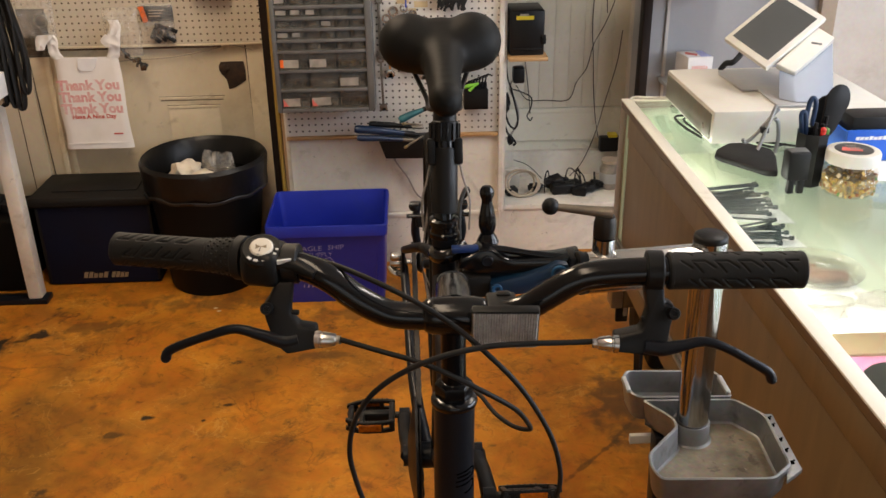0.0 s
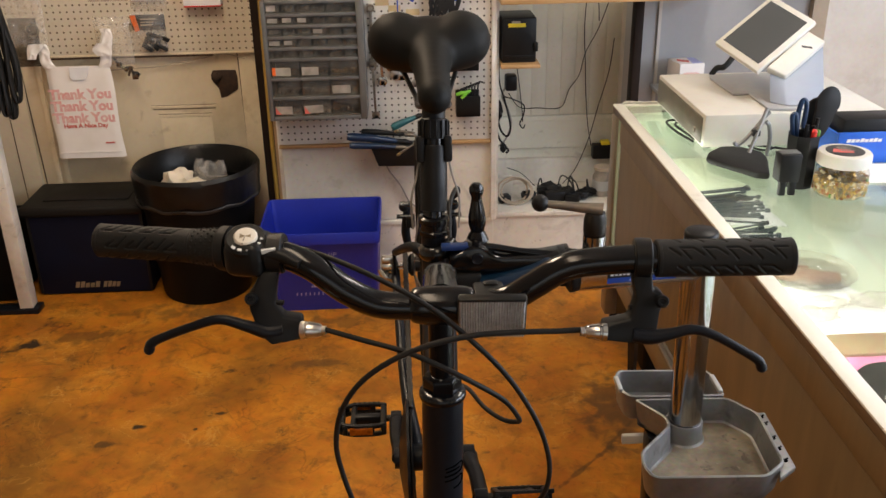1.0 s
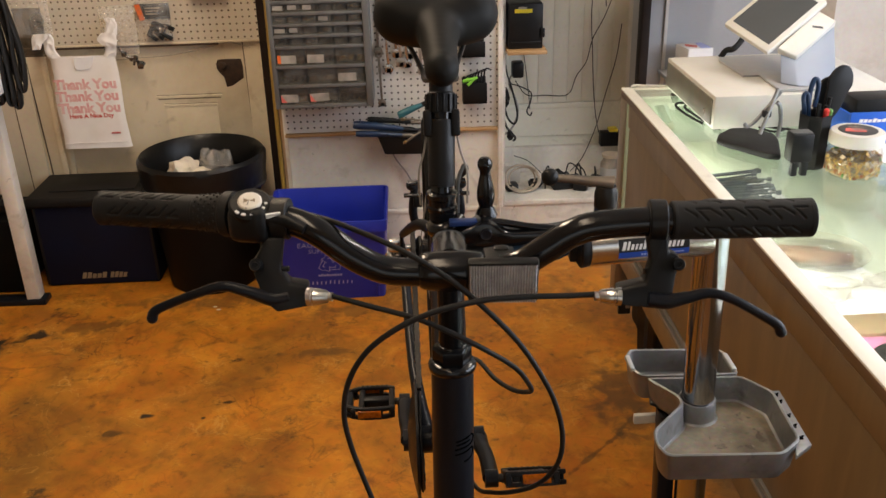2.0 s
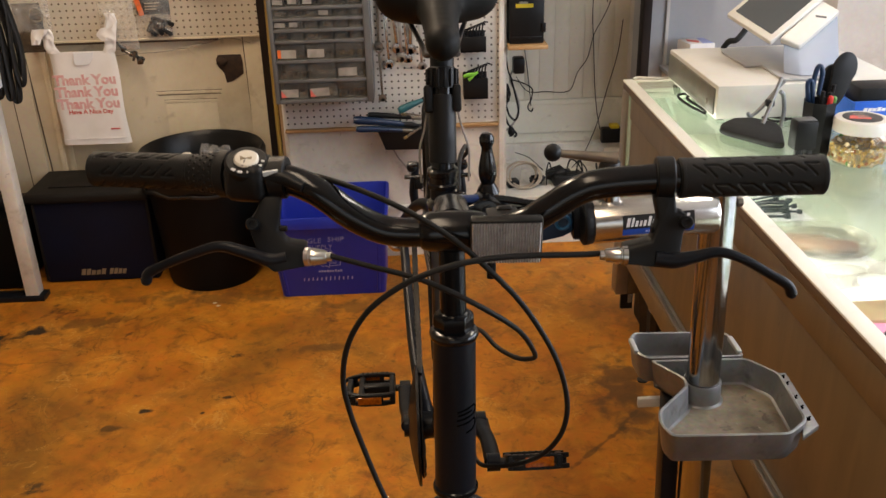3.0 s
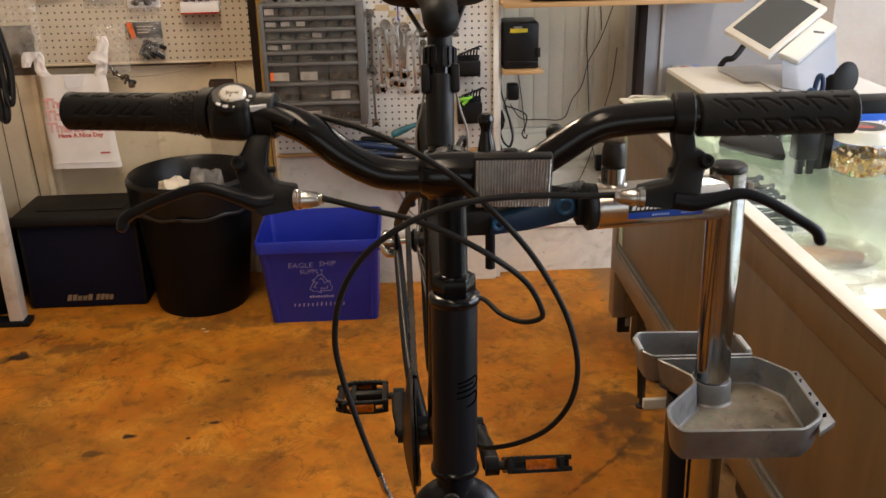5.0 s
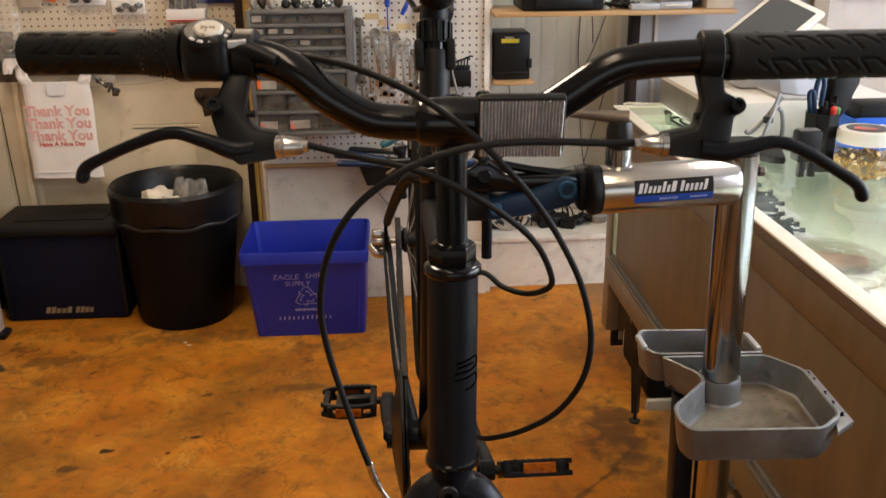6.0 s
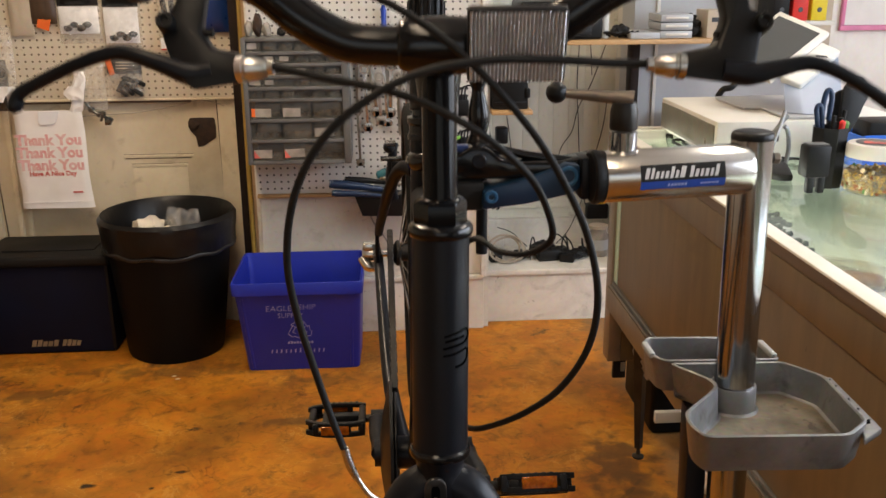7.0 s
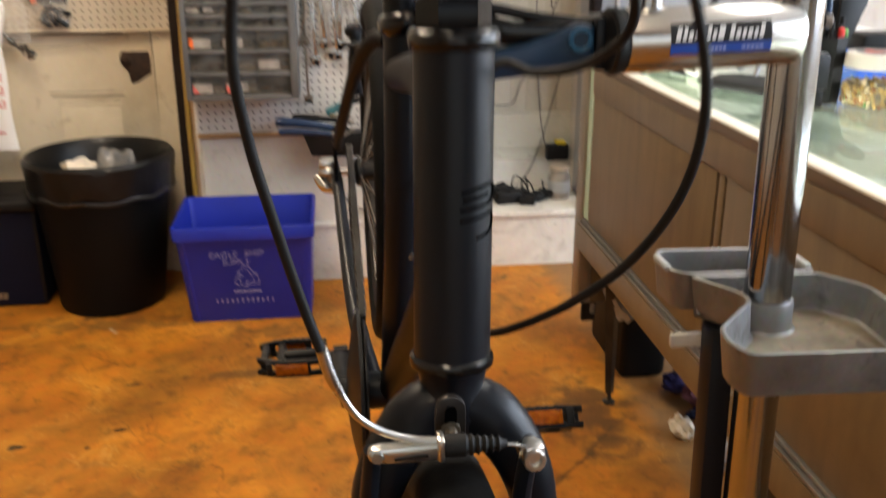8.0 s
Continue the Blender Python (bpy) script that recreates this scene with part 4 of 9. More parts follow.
        prism(bm, [(0.036 + s * 0.051, 1.535, 0.945), (0.036 + s * 0.051, 1.575, 0.925), (0.036 + s * 0.051, 1.625, 0.905), (0.036 + s * 0.051, 1.625, 0.865), (0.036 + s * 0.051, 1.575, 0.870)], (s * 0.006, 0, 0), 0.001)
        part("dropout", bm, M["black_satin"], k)
        # rear brake: arm, pad holder, bolts
        bm = B()
        tube(bm, [(0.0425 + s * 0.033, 1.322, 1.050), (0.0425 + s * 0.037, 1.318, 1.078), (0.0425 + s * 0.034, 1.316, 1.112), (0.0425 + s * 0.030, 1.316, 1.128)], [0.0060, 0.0070, 0.0060, 0.0045], 10, 5)
        br = part("rear_brake_arm", bm, M["black_matt"], k, "dark worn rear brake arm")
        bm = B()
        box(bm, (0.0425 + s * 0.029 - 0.007, 1.305, 1.088), (0.0425 + s * 0.029 + 0.007, 1.330, 1.104), 0.003)
        ball(bm, (0.0425 + s * 0.038, 1.314, 1.122), 0.0085, 14)
        part("pad_holder", bm, M["black_plastic"], br)
        for z, r, x0, x1 in ((1.108, 0.0034, 0.022, 0.050), (1.128, 0.0045, 0.030, 0.044)):
            bm = B()
            cyl(bm, (0.0425 + s * x0, 1.308, z), (0.0425 + s * x1, 1.308, z), r, n=12)
            part("brake_bolt", bm, M["dark_silver"], br)
    bm = B()
    tube(bm, [(0.078, 1.325, 1.125), (0.088, 1.30, 1.148), (0.082, 1.27, 1.165), (0.070, 1.22, 1.150), (0.066, 1.14, 1.08), (0.060, 1.06, 1.0)], 0.0032, 10, 7)
    part("rear_brake_cable", bm, M["black_rubber"], k)
    drivetrain(k, bb, axle_r)
    cables(k)
    return k


def saddle(k):
    """Padded saddle with two round rear lobes, from merged round forms."""
    bm = B()
    for i in range(13):
        u = i / 12
        ball(bm, (0.0, 0.165 * u, 0.020 * u ** 1.5), (0.0225 + 0.026 * u ** 3, 0.028 + 0.010 * u, 0.023 + 0.009 * u ** 2), 20)
    for q in (-1, 1):
        for i in range(5):
            u = i / 4
            ball(bm, (q * (0.020 + 0.0235 * u), 0.148 + 0.018 * u, 0.013 + 0.005 * u), (0.034 + 0.0085 * u, 0.040 + 0.006 * u, 0.034 + 0.006 * u), 24)
    bmesh.ops.transform(bm, matrix=Matrix.Translation((0.0475, 1.105, 1.350)) @ Matrix.Rotation(radians(6), 4, "X"), verts=bm.verts)
    me = bpy.data.meshes.new("tmp")
    bm.to_mesh(me)
    bm.free()
    tmp = new("tmp", me)
    r = tmp.modifiers.new("join", "REMESH")
    r.mode, r.voxel_size = "VOXEL", 0.0035
    s = tmp.modifiers.new("smooth", "SMOOTH")
    s.factor, s.iterations = 0.6, 16
    bpy.context.view_layer.update()
    out = bpy.data.meshes.new_from_object(tmp.evaluated_get(bpy.context.evaluated_depsgraph_get()))
    bpy.data.objects.remove(tmp)
    out.materials.clear()
    out.materials.append(M["saddle_vinyl"])
    out.shade_smooth()
    ob = new("saddle", out)
    ob.parent = k
    ob.matrix_parent_inverse = Matrix.Translation(k.location).inverted()
    ob["label"] = "padded black vinyl saddle with two rear lobes"


BAR = [(-0.244, 0.700, 1.343), (-0.190, 0.686, 1.344), (-0.140, 0.671, 1.345), (-0.105, 0.660, 1.345), (-0.085, 0.653, 1.343), (-0.065, 0.646, 1.335), (-0.044, 0.642, 1.319), (-0.022, 0.640, 1.307), (0.000, 0.638, 1.304),
       (0.033, 0.637, 1.304), (0.066, 0.635, 1.305), (0.086, 0.633, 1.310), (0.104, 0.632, 1.321), (0.124, 0.631, 1.334), (0.144, 0.630, 1.340), (0.190, 0.627, 1.343), (0.250, 0.623, 1.344), (0.298, 0.6195, 1.344)]


def grip(parent, a, b, r, n_along, slant, label):
    """Rubber grip with short slanted grooves cut into it and end flanges."""
    a, b = Vector(a), Vector(b)
    ax = (b - a).normalized()
    q = ax.to_track_quat("Z", "Y").to_matrix()
    L = (b - a).length
    rows, pad = 6, 0.0016
    row_w, pitch = 2 * math.pi * r / rows, (L - 0.016) / n_along
    # grooves as segments on the unrolled surface: along, around
    cuts = []
    for j in range(rows):
        c0, s0 = row_w * j, 0.007 + pitch * (0.37 * j % 1)
        for i in range(-1, n_along + 1):
            for shift, low, high in ((0.0, 0.06, 0.66), (0.55, 0.06, 0.44)):
                at = s0 + pitch * (i + shift)
                cuts.append((at - slant * 0.5, c0 + row_w * low, at + slant * 0.5, c0 + row_w * high))
            cuts.append((s0 + pitch * i - slant * 0.5, c0 + row_w * 0.06, s0 + pitch * (i + 0.55) - slant * 0.5, c0 + row_w * 0.06))
    cuts = [c for c in cuts if 0.006 < min(c[0], c[2]) and max(c[0], c[2]) < L - 0.006]
    n_s, n_c, around = int(L / 0.0006), 144, 2 * math.pi * r
    S, C = np.meshgrid(np.linspace(0.003, L - 0.004, n_s), np.arange(n_c) * around / n_c, indexing="ij")
    deep = np.full(S.shape, 9.0)
    for s0, c0, s1, c1 in cuts:
        ds, dc = s1 - s0, c1 - c0
        cc = (C - c0 + around / 2) % around - around / 2
        u = np.clip(((S - s0) * ds + cc * dc) / (ds * ds + dc * dc), 0, 1)
        deep = np.minimum(deep, np.hypot(S - s0 - u * ds, cc - u * dc))
    R = r + pad - 0.0011 * (1 - np.clip((deep - 0.00045) / 0.0006, 0, 1))
    T = C / r
    local = np.stack([R * np.cos(T), R * np.sin(T), S], -1).reshape(-1, 3)
    pts = local @ np.array(q).T + np.array(a)
    faces = [(i * n_c + k, i * n_c + (k + 1) % n_c, (i + 1) * n_c + (k + 1) % n_c, (i + 1) * n_c + k) for i in range(n_s - 1) for k in range(n_c)]
    bm = B()
    lathe(bm, a, ax, [(0.0, 0.0), (r * 0.9, 0.0), (r, 0.002), (r, L - 0.003), (r * 0.95, L), (0.0, L)], 36)
    g = part("grip", bm, M["black_rubber"], parent, label)
    bm = B()
    vs = [bm.verts.new(v) for v in pts]
    for f in faces:
        bm.faces.new([vs[k] for k in f])
    part("tread", bm, M["black_rubber"], g)
    for p, w in ((a, 0.004), (b - ax * 0.005, 0.005)):
        bm = B()
        lathe(bm, p, ax, [(0.0, 0), (r + 0.0008, 0), (r + 0.0018, 0.001), (r + 0.0018, w - 0.001), (r + 0.0008, w), (0.0, w)], 36)
        part("flange", bm, M["black_rubber"], g)
    return g


def handlebar(k):
    bm = B()
    tube(bm, BAR, 0.0111, 28, 8)
    bar = part("handlebar", bm, M["black_paint"], k, "glossy black riser handlebar")
    grip(k, (0.197, 0.6266, 1.343), (0.3010, 0.6193, 1.344), 0.0130, 5, 0.0075, "black rubber grip with slanted tread")
    grip(k, (-0.163, 0.6780, 1.3445), (-0.2455, 0.7005, 1.343), 0.0122, 4, -0.0075, "black rubber grip with slanted tread")
    # twist shifter: ribbed sleeve, housing, dial and marks
    bm = B()
    a, b = Vector((-0.164, 0.6782, 1.3445)), Vector((-0.134, 0.6695, 1.345))
    ax = (b - a).normalized()
    lathe(bm, a, ax, [(0.0, 0), (0.0136, 0), (0.0140, 0.002), (0.0155, 0.022), (0.0180, 0.025), (0.0180, 0.032), (0.0, 0.032)], 36)
    q = ax.to_track_quat("Z", "Y").to_matrix()
    for j in range(18):
        for i in range(5):
            th = 2 * math.pi * (j + 0.5 * (i % 2)) / 18
            rr = 0.0138 + 0.0015 * i / 4
            ball(bm, a + q @ Vector((rr * math.cos(th), rr * math.sin(th), 0.0035 + i * 0.0043)), 0.0012, 6)
    part("twist_sleeve", bm, M["black_rubber"], k, "ribbed rubber twist shifter sleeve")
    bm = B()
    h = Matrix.Translation((-0.116, 0.662, 1.346)) @ Matrix.Rotation(radians(-14), 4, "Z")
    box(bm, (-0.017, -0.021, -0.016), (0.015, 0.018, 0.013), 0.008, h, 4)
    tube(bm, [h @ Vector((0.010, -0.008, 0.003)), h @ Vector((0.028, -0.010, 0.002)), h @ Vector((0.044, -0.013, -0.003))], [0.0085, 0.0060, 0.0040], 16, 6)
    n = Vector((0.05, -0.45, 1)).normalized()
    ctr = h @ Vector((0.0, -0.0085, 0.0155))
    lathe(bm, ctr - n * 0.0125, n, [(0.0, 0.0115), (0.0145, 0.0115), (0.0165, 0.0095), (0.0170, 0.0), (0.0165, -0.010)], 36)
    shifter = part("shifter_housing", bm, M["black_plastic"], k, "black gear shifter housing with a dial")
    bm = B()
    lathe(bm, ctr, n, [(0.0, 0.0018), (0.0080, 0.0016), (0.0092, 0.0006), (0.0094, -0.002)], 32)
    part("dial", bm, M["dial"], shifter, "round cream dial face")
    # gear marks round the dial
    rt = (Vector((1, 0, 0)) - n * n.x).normalized()
    up = n.cross(rt)
    # tan wedges paint the warm reflection on the dial; the black one is its pointer
    for a0, a1, r0, mk in ((155, 215, 0.0088, "gold_ink"), (-25, 20, 0.0082, "gold_ink"), (-108, -98, 0.0088, "black_ink")):
        bm = B()
        arc = [ctr + n * 0.0017 + (rt * math.cos(radians(a0 + (a1 - a0) * q / 6)) + up * math.sin(radians(a0 + (a1 - a0) * q / 6))) * r0 - n * 0.0007 for q in range(7)]
        prism(bm, [ctr + n * 0.0019 - up * 0.001] + arc, n * 0.0003)
        part("dial_print", bm, M[mk], shifter)
    for a, b, w in ((-0.0085, -0.0105, 0.0017), (-0.0035, -0.0130, 0.0017), (0.0022, -0.0128, 0.0008), (0.0055, -0.0112, 0.0016), (0.0108, -0.0062, 0.0008), (0.0122, -0.0015, 0.0008)):
        bm = B()
        mm = Matrix.Translation(ctr + rt * a + up * b - n * 0.0008) @ Matrix((rt, up, n)).transposed().to_4x4() @ Matrix.Rotation(math.atan2(a, -b), 4, "Z")
        box(bm, (-w, -0.0011, -0.001), (w, 0.0011, 0.0004), 0, mm)
        part("gear_mark", bm, M["white_ink"], shifter)
    bm = B()
    c = h @ Vector((0.0205, -0.0150, 0.0085))
    box(bm, (-0.0055, -0.0007, -0.003), (0.0055, 0.0007, 0.0012), 0, Matrix.Translation(c) @ n.to_track_quat("Z", "Y").to_matrix().to_4x4() @ Matrix.Rotation(radians(6), 4, "Z"))
    part("pointer_mark", bm, M["white_ink"], shifter)


def levers(k):
    """Brake levers: clamp band, flat cast body, blade, pivot and the silver barrel adjuster."""
    for side in ("left", "right"):
        if side == "left":
            s, clamp, adj, end, piv = -1, (-0.096, 0.657, 1.345), (-0.0745, 0.6235, 1.294), (-0.0565, 0.6195, 1.295), (-0.115, 0.637, 1.318)
            o = [(-0.108, 1.335), (-0.094, 1.335), (-0.096, 1.320), (-0.097, 1.312), (-0.091, 1.3035), (-0.0765, 1.3010), (-0.0765, 1.2870), (-0.101, 1.2835), (-0.110, 1.291), (-0.117, 1.308), (-0.119, 1.317), (-0.114, 1.323)]
            blade = [(-0.092, 0.6275, 1.2925), (-0.104, 0.627, 1.2915), (-0.121, 0.627, 1.298), (-0.141, 0.629, 1.303), (-0.163, 0.630, 1.297), (-0.186, 0.634, 1.287), (-0.197, 0.635, 1.281), (-0.200, 0.635, 1.275)]
            y_top, y_low = 0.652, 0.626
        else:
            s, clamp, adj, end, piv = 1, (0.187, 0.6275, 1.343), (0.1530, 0.600, 1.295), (0.1340, 0.601, 1.296), (0.199, 0.611, 1.316)
            o = [(0.180, 1.338), (0.193, 1.338), (0.1935, 1.323), (0.200, 1.321), (0.203, 1.316), (0.198, 1.309), (0.195, 1.296), (0.188, 1.2850), (0.1535, 1.2895), (0.1535, 1.3005), (0.174, 1.3040), (0.180, 1.318), (0.178, 1.330)]
            blade = [(0.176, 0.5985, 1.2925), (0.190, 0.5975, 1.2905), (0.205, 0.597, 1.293), (0.222, 0.597, 1.296), (0.240, 0.596, 1.290), (0.262, 0.594, 1.277), (0.274, 0.593, 1.269), (0.278, 0.593, 1.262)]
            y_top, y_low = 0.624, 0.600
        c = Vector(clamp)
        lean = lambda z: y_low + (y_top - y_low) * (z - 1.285) / 0.053
        bm = B()
        ax = Vector((1, -0.12, 0)).normalized()
        lathe(bm, c - ax * 0.0065, ax, [(0.0, 0), (0.0150, 0), (0.0160, 0.001), (0.0160, 0.012), (0.0150, 0.013), (0.0, 0.013)], 32)
        prism(bm, [(x, lean(z) - 0.0065, z) for x, z in o], (0, 0.013, 0), 0.0022)
        lev = part("brake_lever", bm, M["black_plastic"], k, "black brake lever with a silver cable adjuster")
        bm = B()
        tube(bm, blade, [0.0052, 0.0056, 0.0043, 0.0036, 0.0033, 0.0033, 0.0036, 0.0040], 16, 6, True, 1.1)
        ball(bm, blade[-1], 0.0042, 12)
        part("lever_blade", bm, M["black_matt"], lev)
        bm = B()
        lathe(bm, Vector(piv) + Vector((0, -0.004, 0)), (0, -1, 0.45), [(0.0, 0.003), (0.0020, 0.003), (0.0024, 0.0045), (0.0042, 0.0045), (0.0050, 0.003), (0.0050, -0.010), (0.0, -0.010)], 20)
        part("pivot_bolt", bm, M["black_plastic"], lev)
        bm = B()
        q = Vector(piv) + Vector((-s * 0.017, 0.0, -0.006))
        cyl(bm, q, q + Vector((-s * 0.007, -0.001, 0.0)), 0.0022, n=10)
        part("reach_screw", bm, M["black_plastic"], lev)
        bm = B()
        d = (Vector(end) - Vector(adj)).normalized()
        lathe(bm, Vector(adj) - d * 0.003, d, [(0.0, 0.0), (0.0070, 0.0), (0.0070, 0.0034), (0.0056, 0.0040), (0.0056, 0.0050), (0.0066, 0.0058), (0.0050, 0.0150), (0.0035, 0.0165), (0.0035, 0.0195), (0.0, 0.0195)], 20)
        part("cable_adjuster", bm, M["silver"], lev, "silver barrel cable adjuster")


def cables(k):
    sets = {
        "front_brake_cable": ([(0.138, 0.603, 1.296), (0.1181, 0.6012, 1.2968), (0.0892, 0.5981, 1.299), (0.0546, 0.5944, 1.2997), (0.0209, 0.5907, 1.295), (-0.0081, 0.593, 1.2815), (-0.0335, 0.598, 1.2593),
            (-0.0502, 0.6072, 1.2273), (-0.057, 0.6174, 1.1893), (-0.054, 0.6237, 1.1545), (-0.0465, 0.6273, 1.12), (-0.038, 0.63, 1.086), (-0.03, 0.63, 1.06)], 0.00225),
        "rear_brake_cable_housing": ([(-0.0595, 0.6205, 1.2955), (-0.0286, 0.6111, 1.2895), (0.0018, 0.6011, 1.2842), (0.0278, 0.5938, 1.2748), (0.0559, 0.5936, 1.2573), (0.079, 0.605, 1.2337), (0.0925, 0.622, 1.2061),
            (0.0949, 0.639, 1.189), (0.0848, 0.6652, 1.1739), (0.0715, 0.6958, 1.1669), (0.0596, 0.7275, 1.1664), (0.05, 0.79, 1.135), (0.048, 0.9, 1.085)], 0.0021),
        "gear_cable": ([(-0.079, 0.665, 1.345), (-0.0573, 0.6507, 1.3436), (-0.0277, 0.6295, 1.3393), (0.0028, 0.6164, 1.3275), (0.0298, 0.6095, 1.3104), (0.0526, 0.6051, 1.29), (0.0778, 0.6045, 1.261), (0.096, 0.6037, 1.2324), (0.1104, 0.6039, 1.2004),
            (0.1179, 0.6074, 1.1641), (0.1156, 0.6182, 1.1286), (0.1037, 0.6395, 1.0927), (0.0857, 0.6688, 1.0615), (0.0676, 0.698, 1.0378), (0.0565, 0.7216, 1.024), (0.05, 0.78, 1.0), (0.048, 0.86, 0.95)], 0.00215),
    }
    for nm, (pts, r) in sets.items():
        bm = B()
        tube(bm, pts, r, 12, 9)
        part(nm, bm, M["black_rubber"], k)


def wheel(k, c, r, name, rim="silver", rim_label="silver alloy rim"):
    bm = B()
    # tyre as a ring with small tread blocks
    n, m = 96, 14
    rings = []
    for i in range(n):
        a = 2 * math.pi * i / n
        d = Vector((0, math.cos(a), math.sin(a)))
        row = []
        for j in range(m):
            ca, sa = math.cos(2 * math.pi * j / m), math.sin(2 * math.pi * j / m)
            up, side = math.copysign(abs(ca) ** 0.75, ca), math.copysign(abs(sa) ** 0.75, sa)
            row.append(bm.verts.new(c + d * (r - 0.018 + 0.019 * up * (1 + (0.03 if (i + j) % 2 else 0))) + Vector((0.0195 * side, 0, 0))))
        rings.append(row)
    for i in range(n):
        for j in range(m):
            bm.faces.new((rings[i][j], rings[(i + 1) % n][j], rings[(i + 1) % n][(j + 1) % m], rings[i][(j + 1) % m]))
    bmesh.ops.recalc_face_normals(bm, faces=bm.faces[:])
    tyre = part(name, bm, M["tyre"], k)
    bm = B()
    lathe(bm, c - Vector((0.0125, 0, 0)), (1, 0, 0), [(r - 0.036, 0.0), (r - 0.046, 0.004), (r - 0.048, 0.0125), (r - 0.046, 0.021), (r - 0.036, 0.025), (r - 0.034, 0.0125), (r - 0.036, 0.0)], 72)
    part("rim", bm, M[rim], tyre, rim_label)
    bm = B()
    lathe(bm, c - Vector((0.045, 0, 0)), (1, 0, 0), [(0.0, 0.0), (0.008, 0.0), (0.022, 0.012), (0.022, 0.016), (0.014, 0.020), (0.014, 0.070), (0.022, 0.074), (0.022, 0.078), (0.008, 0.09), (0.0, 0.09)], 28)
    part("hub", bm, M[rim], tyre)
    bm = B()
    for i in range(28):
        a = 2 * math.pi * i / 28
        s = 0.028 if i % 2 else -0.028
        e = a + (0.35 if (i // 2) % 2 else -0.35)
        cyl(bm, c + Vector((s, 0.021 * math.cos(e), 0.021 * math.sin(e))), c + Vector((0, (r - 0.047) * math.cos(a), (r - 0.047) * math.sin(a))), 0.0010, n=5, cap=False)
    part("spokes", bm, M["worn_steel"], tyre)
    return tyre


def front_brake(k):
    """Linear-pull brake: two arms, noodle, boot, pinch bolt and pads."""
    bm = B()
    tube(bm, [(-0.0305, 0.630, 1.063), (-0.0275, 0.630, 1.051), (-0.0235, 0.631, 1.041)], [0.0027, 0.0028, 0.0022], 14, 5)
    tube(bm, [(-0.0240, 0.631, 1.042), (-0.0165, 0.632, 1.029), (-0.0060, 0.633, 1.0205), (0.0070, 0.634, 1.0150), (0.0210, 0.634, 1.0132)], 0.0018, 12, 7)
    part("brake_noodle", bm, M["silver"], k, "bent silver cable noodle")
    bm = B()
    prism(bm, [(-0.0130, 0.630, 1.0085), (-0.0115, 0.630, 1.0062), (-0.0080, 0.630, 1.0052), (0.0190, 0.630, 1.0050), (0.0190, 0.630, 1.0130), (-0.0080, 0.630, 1.0128), (-0.0120, 0.630, 1.0120)], (0, 0.007, 0), 0.0015)
    box(bm, (0.0182, 0.629, 1.0045), (0.0218, 0.639, 1.0160), 0.0015)
    ln = part("noodle_link", bm, M["silver"], k, "slotted silver noodle link")
    bm = B()
    prism(bm, [(-0.0010, 0.6296, 1.0068), (0.0140, 0.6296, 1.0078), (0.0140, 0.6296, 1.0092), (-0.0010, 0.6296, 1.0082)], (0, -0.0004, 0))
    part("slot", bm, M["black_ink"], ln)
    bm = B()
    lathe(bm, (-0.0085, 0.6298, 1.0090), (0, -1, 0), [(0.0, 0.0012), (0.0026, 0.0010), (0.0030, 0.0)], 18)
    part("link_rivet", bm, M["worn_silver"], ln)
    bm = B()
    prof = [(0.0, 0.0), (0.0050, 0.0), (0.0054, 0.002), (0.0054, 0.0095), (0.0042, 0.0110)]
    for i in range(5):
        prof += [(0.0050 - 0.0003 * i, 0.0125 + i * 0.0031), (0.0036 - 0.0003 * i, 0.0141 + i * 0.0031)]
    prof += [(0.0016, 0.0290), (0.0, 0.0292)]
    lathe(bm, (0.0215, 0.634, 1.0105), (1, 0, -0.03), prof, 20)
    part("rubber_boot", bm, M["black_rubber"], k)
    bm = B()
    tube(bm, [(0.049, 0.634, 1.0095), (0.056, 0.634, 1.0080), (0.063, 0.634, 1.0045)], 0.0008, 8, 4)
    part("bare_cable", bm, M["steel"], k)
    bm = B()
    lathe(bm, (0.0630, 0.640, 1.0005), (0, -1, 0.1), [(0.0, 0.0085), (0.0026, 0.0085), (0.0030, 0.0105), (0.0048, 0.0105), (0.0053, 0.0095), (0.0053, 0.004), (0.0062, 0.003), (0.0062, -0.004), (0.0, -0.004)], 20)
    box(bm, (0.0585, 0.632, 1.0020), (0.0680, 0.641, 1.0072), 0.0015)
    part("pinch_bolt", bm, M["silver"], k, "silver pinch bolt")
    for x0, x1 in ((-0.014, -0.018), (0.060, 0.068)):
        bm = B()
        tube(bm, [(x0 + 0.004, 0.644, 1.004), (x0, 0.644, 0.965), (x1 - 0.002, 0.646, 0.915)], [0.0060, 0.0065, 0.0065], 12, 5, True, 0.7)
        part("front_brake_arm", bm, M["black_matt"], k)
    bm = B()
    o = [(-0.0072, -0.004), (0.0072, -0.004), (0.0072, 0.018)] + [(0.0072 * math.cos(radians(a)), 0.018 + 0.0072 * math.sin(radians(a))) for a in range(20, 180, 20)] + [(-0.0072, 0.018)]
    prism(bm, [(0.0265 + a, 0.652, 1.002 + b) for a, b in o], (0, -0.004, 0), 0.001)
    pl = part("fork_bracket", bm, M["dark_metal"], k)
    bm = B()
    o = [(-0.0028, 0.008), (0.0028, 0.008), (0.0028, 0.018), (0.0016, 0.0202), (-0.0016, 0.0202), (-0.0028, 0.018)]
    prism(bm, [(0.0265 + a, 0.6478, 1.002 + b) for a, b in o], (0, -0.0005, 0))
    part("bracket_slot", bm, M["void"], pl)
    bm = B()
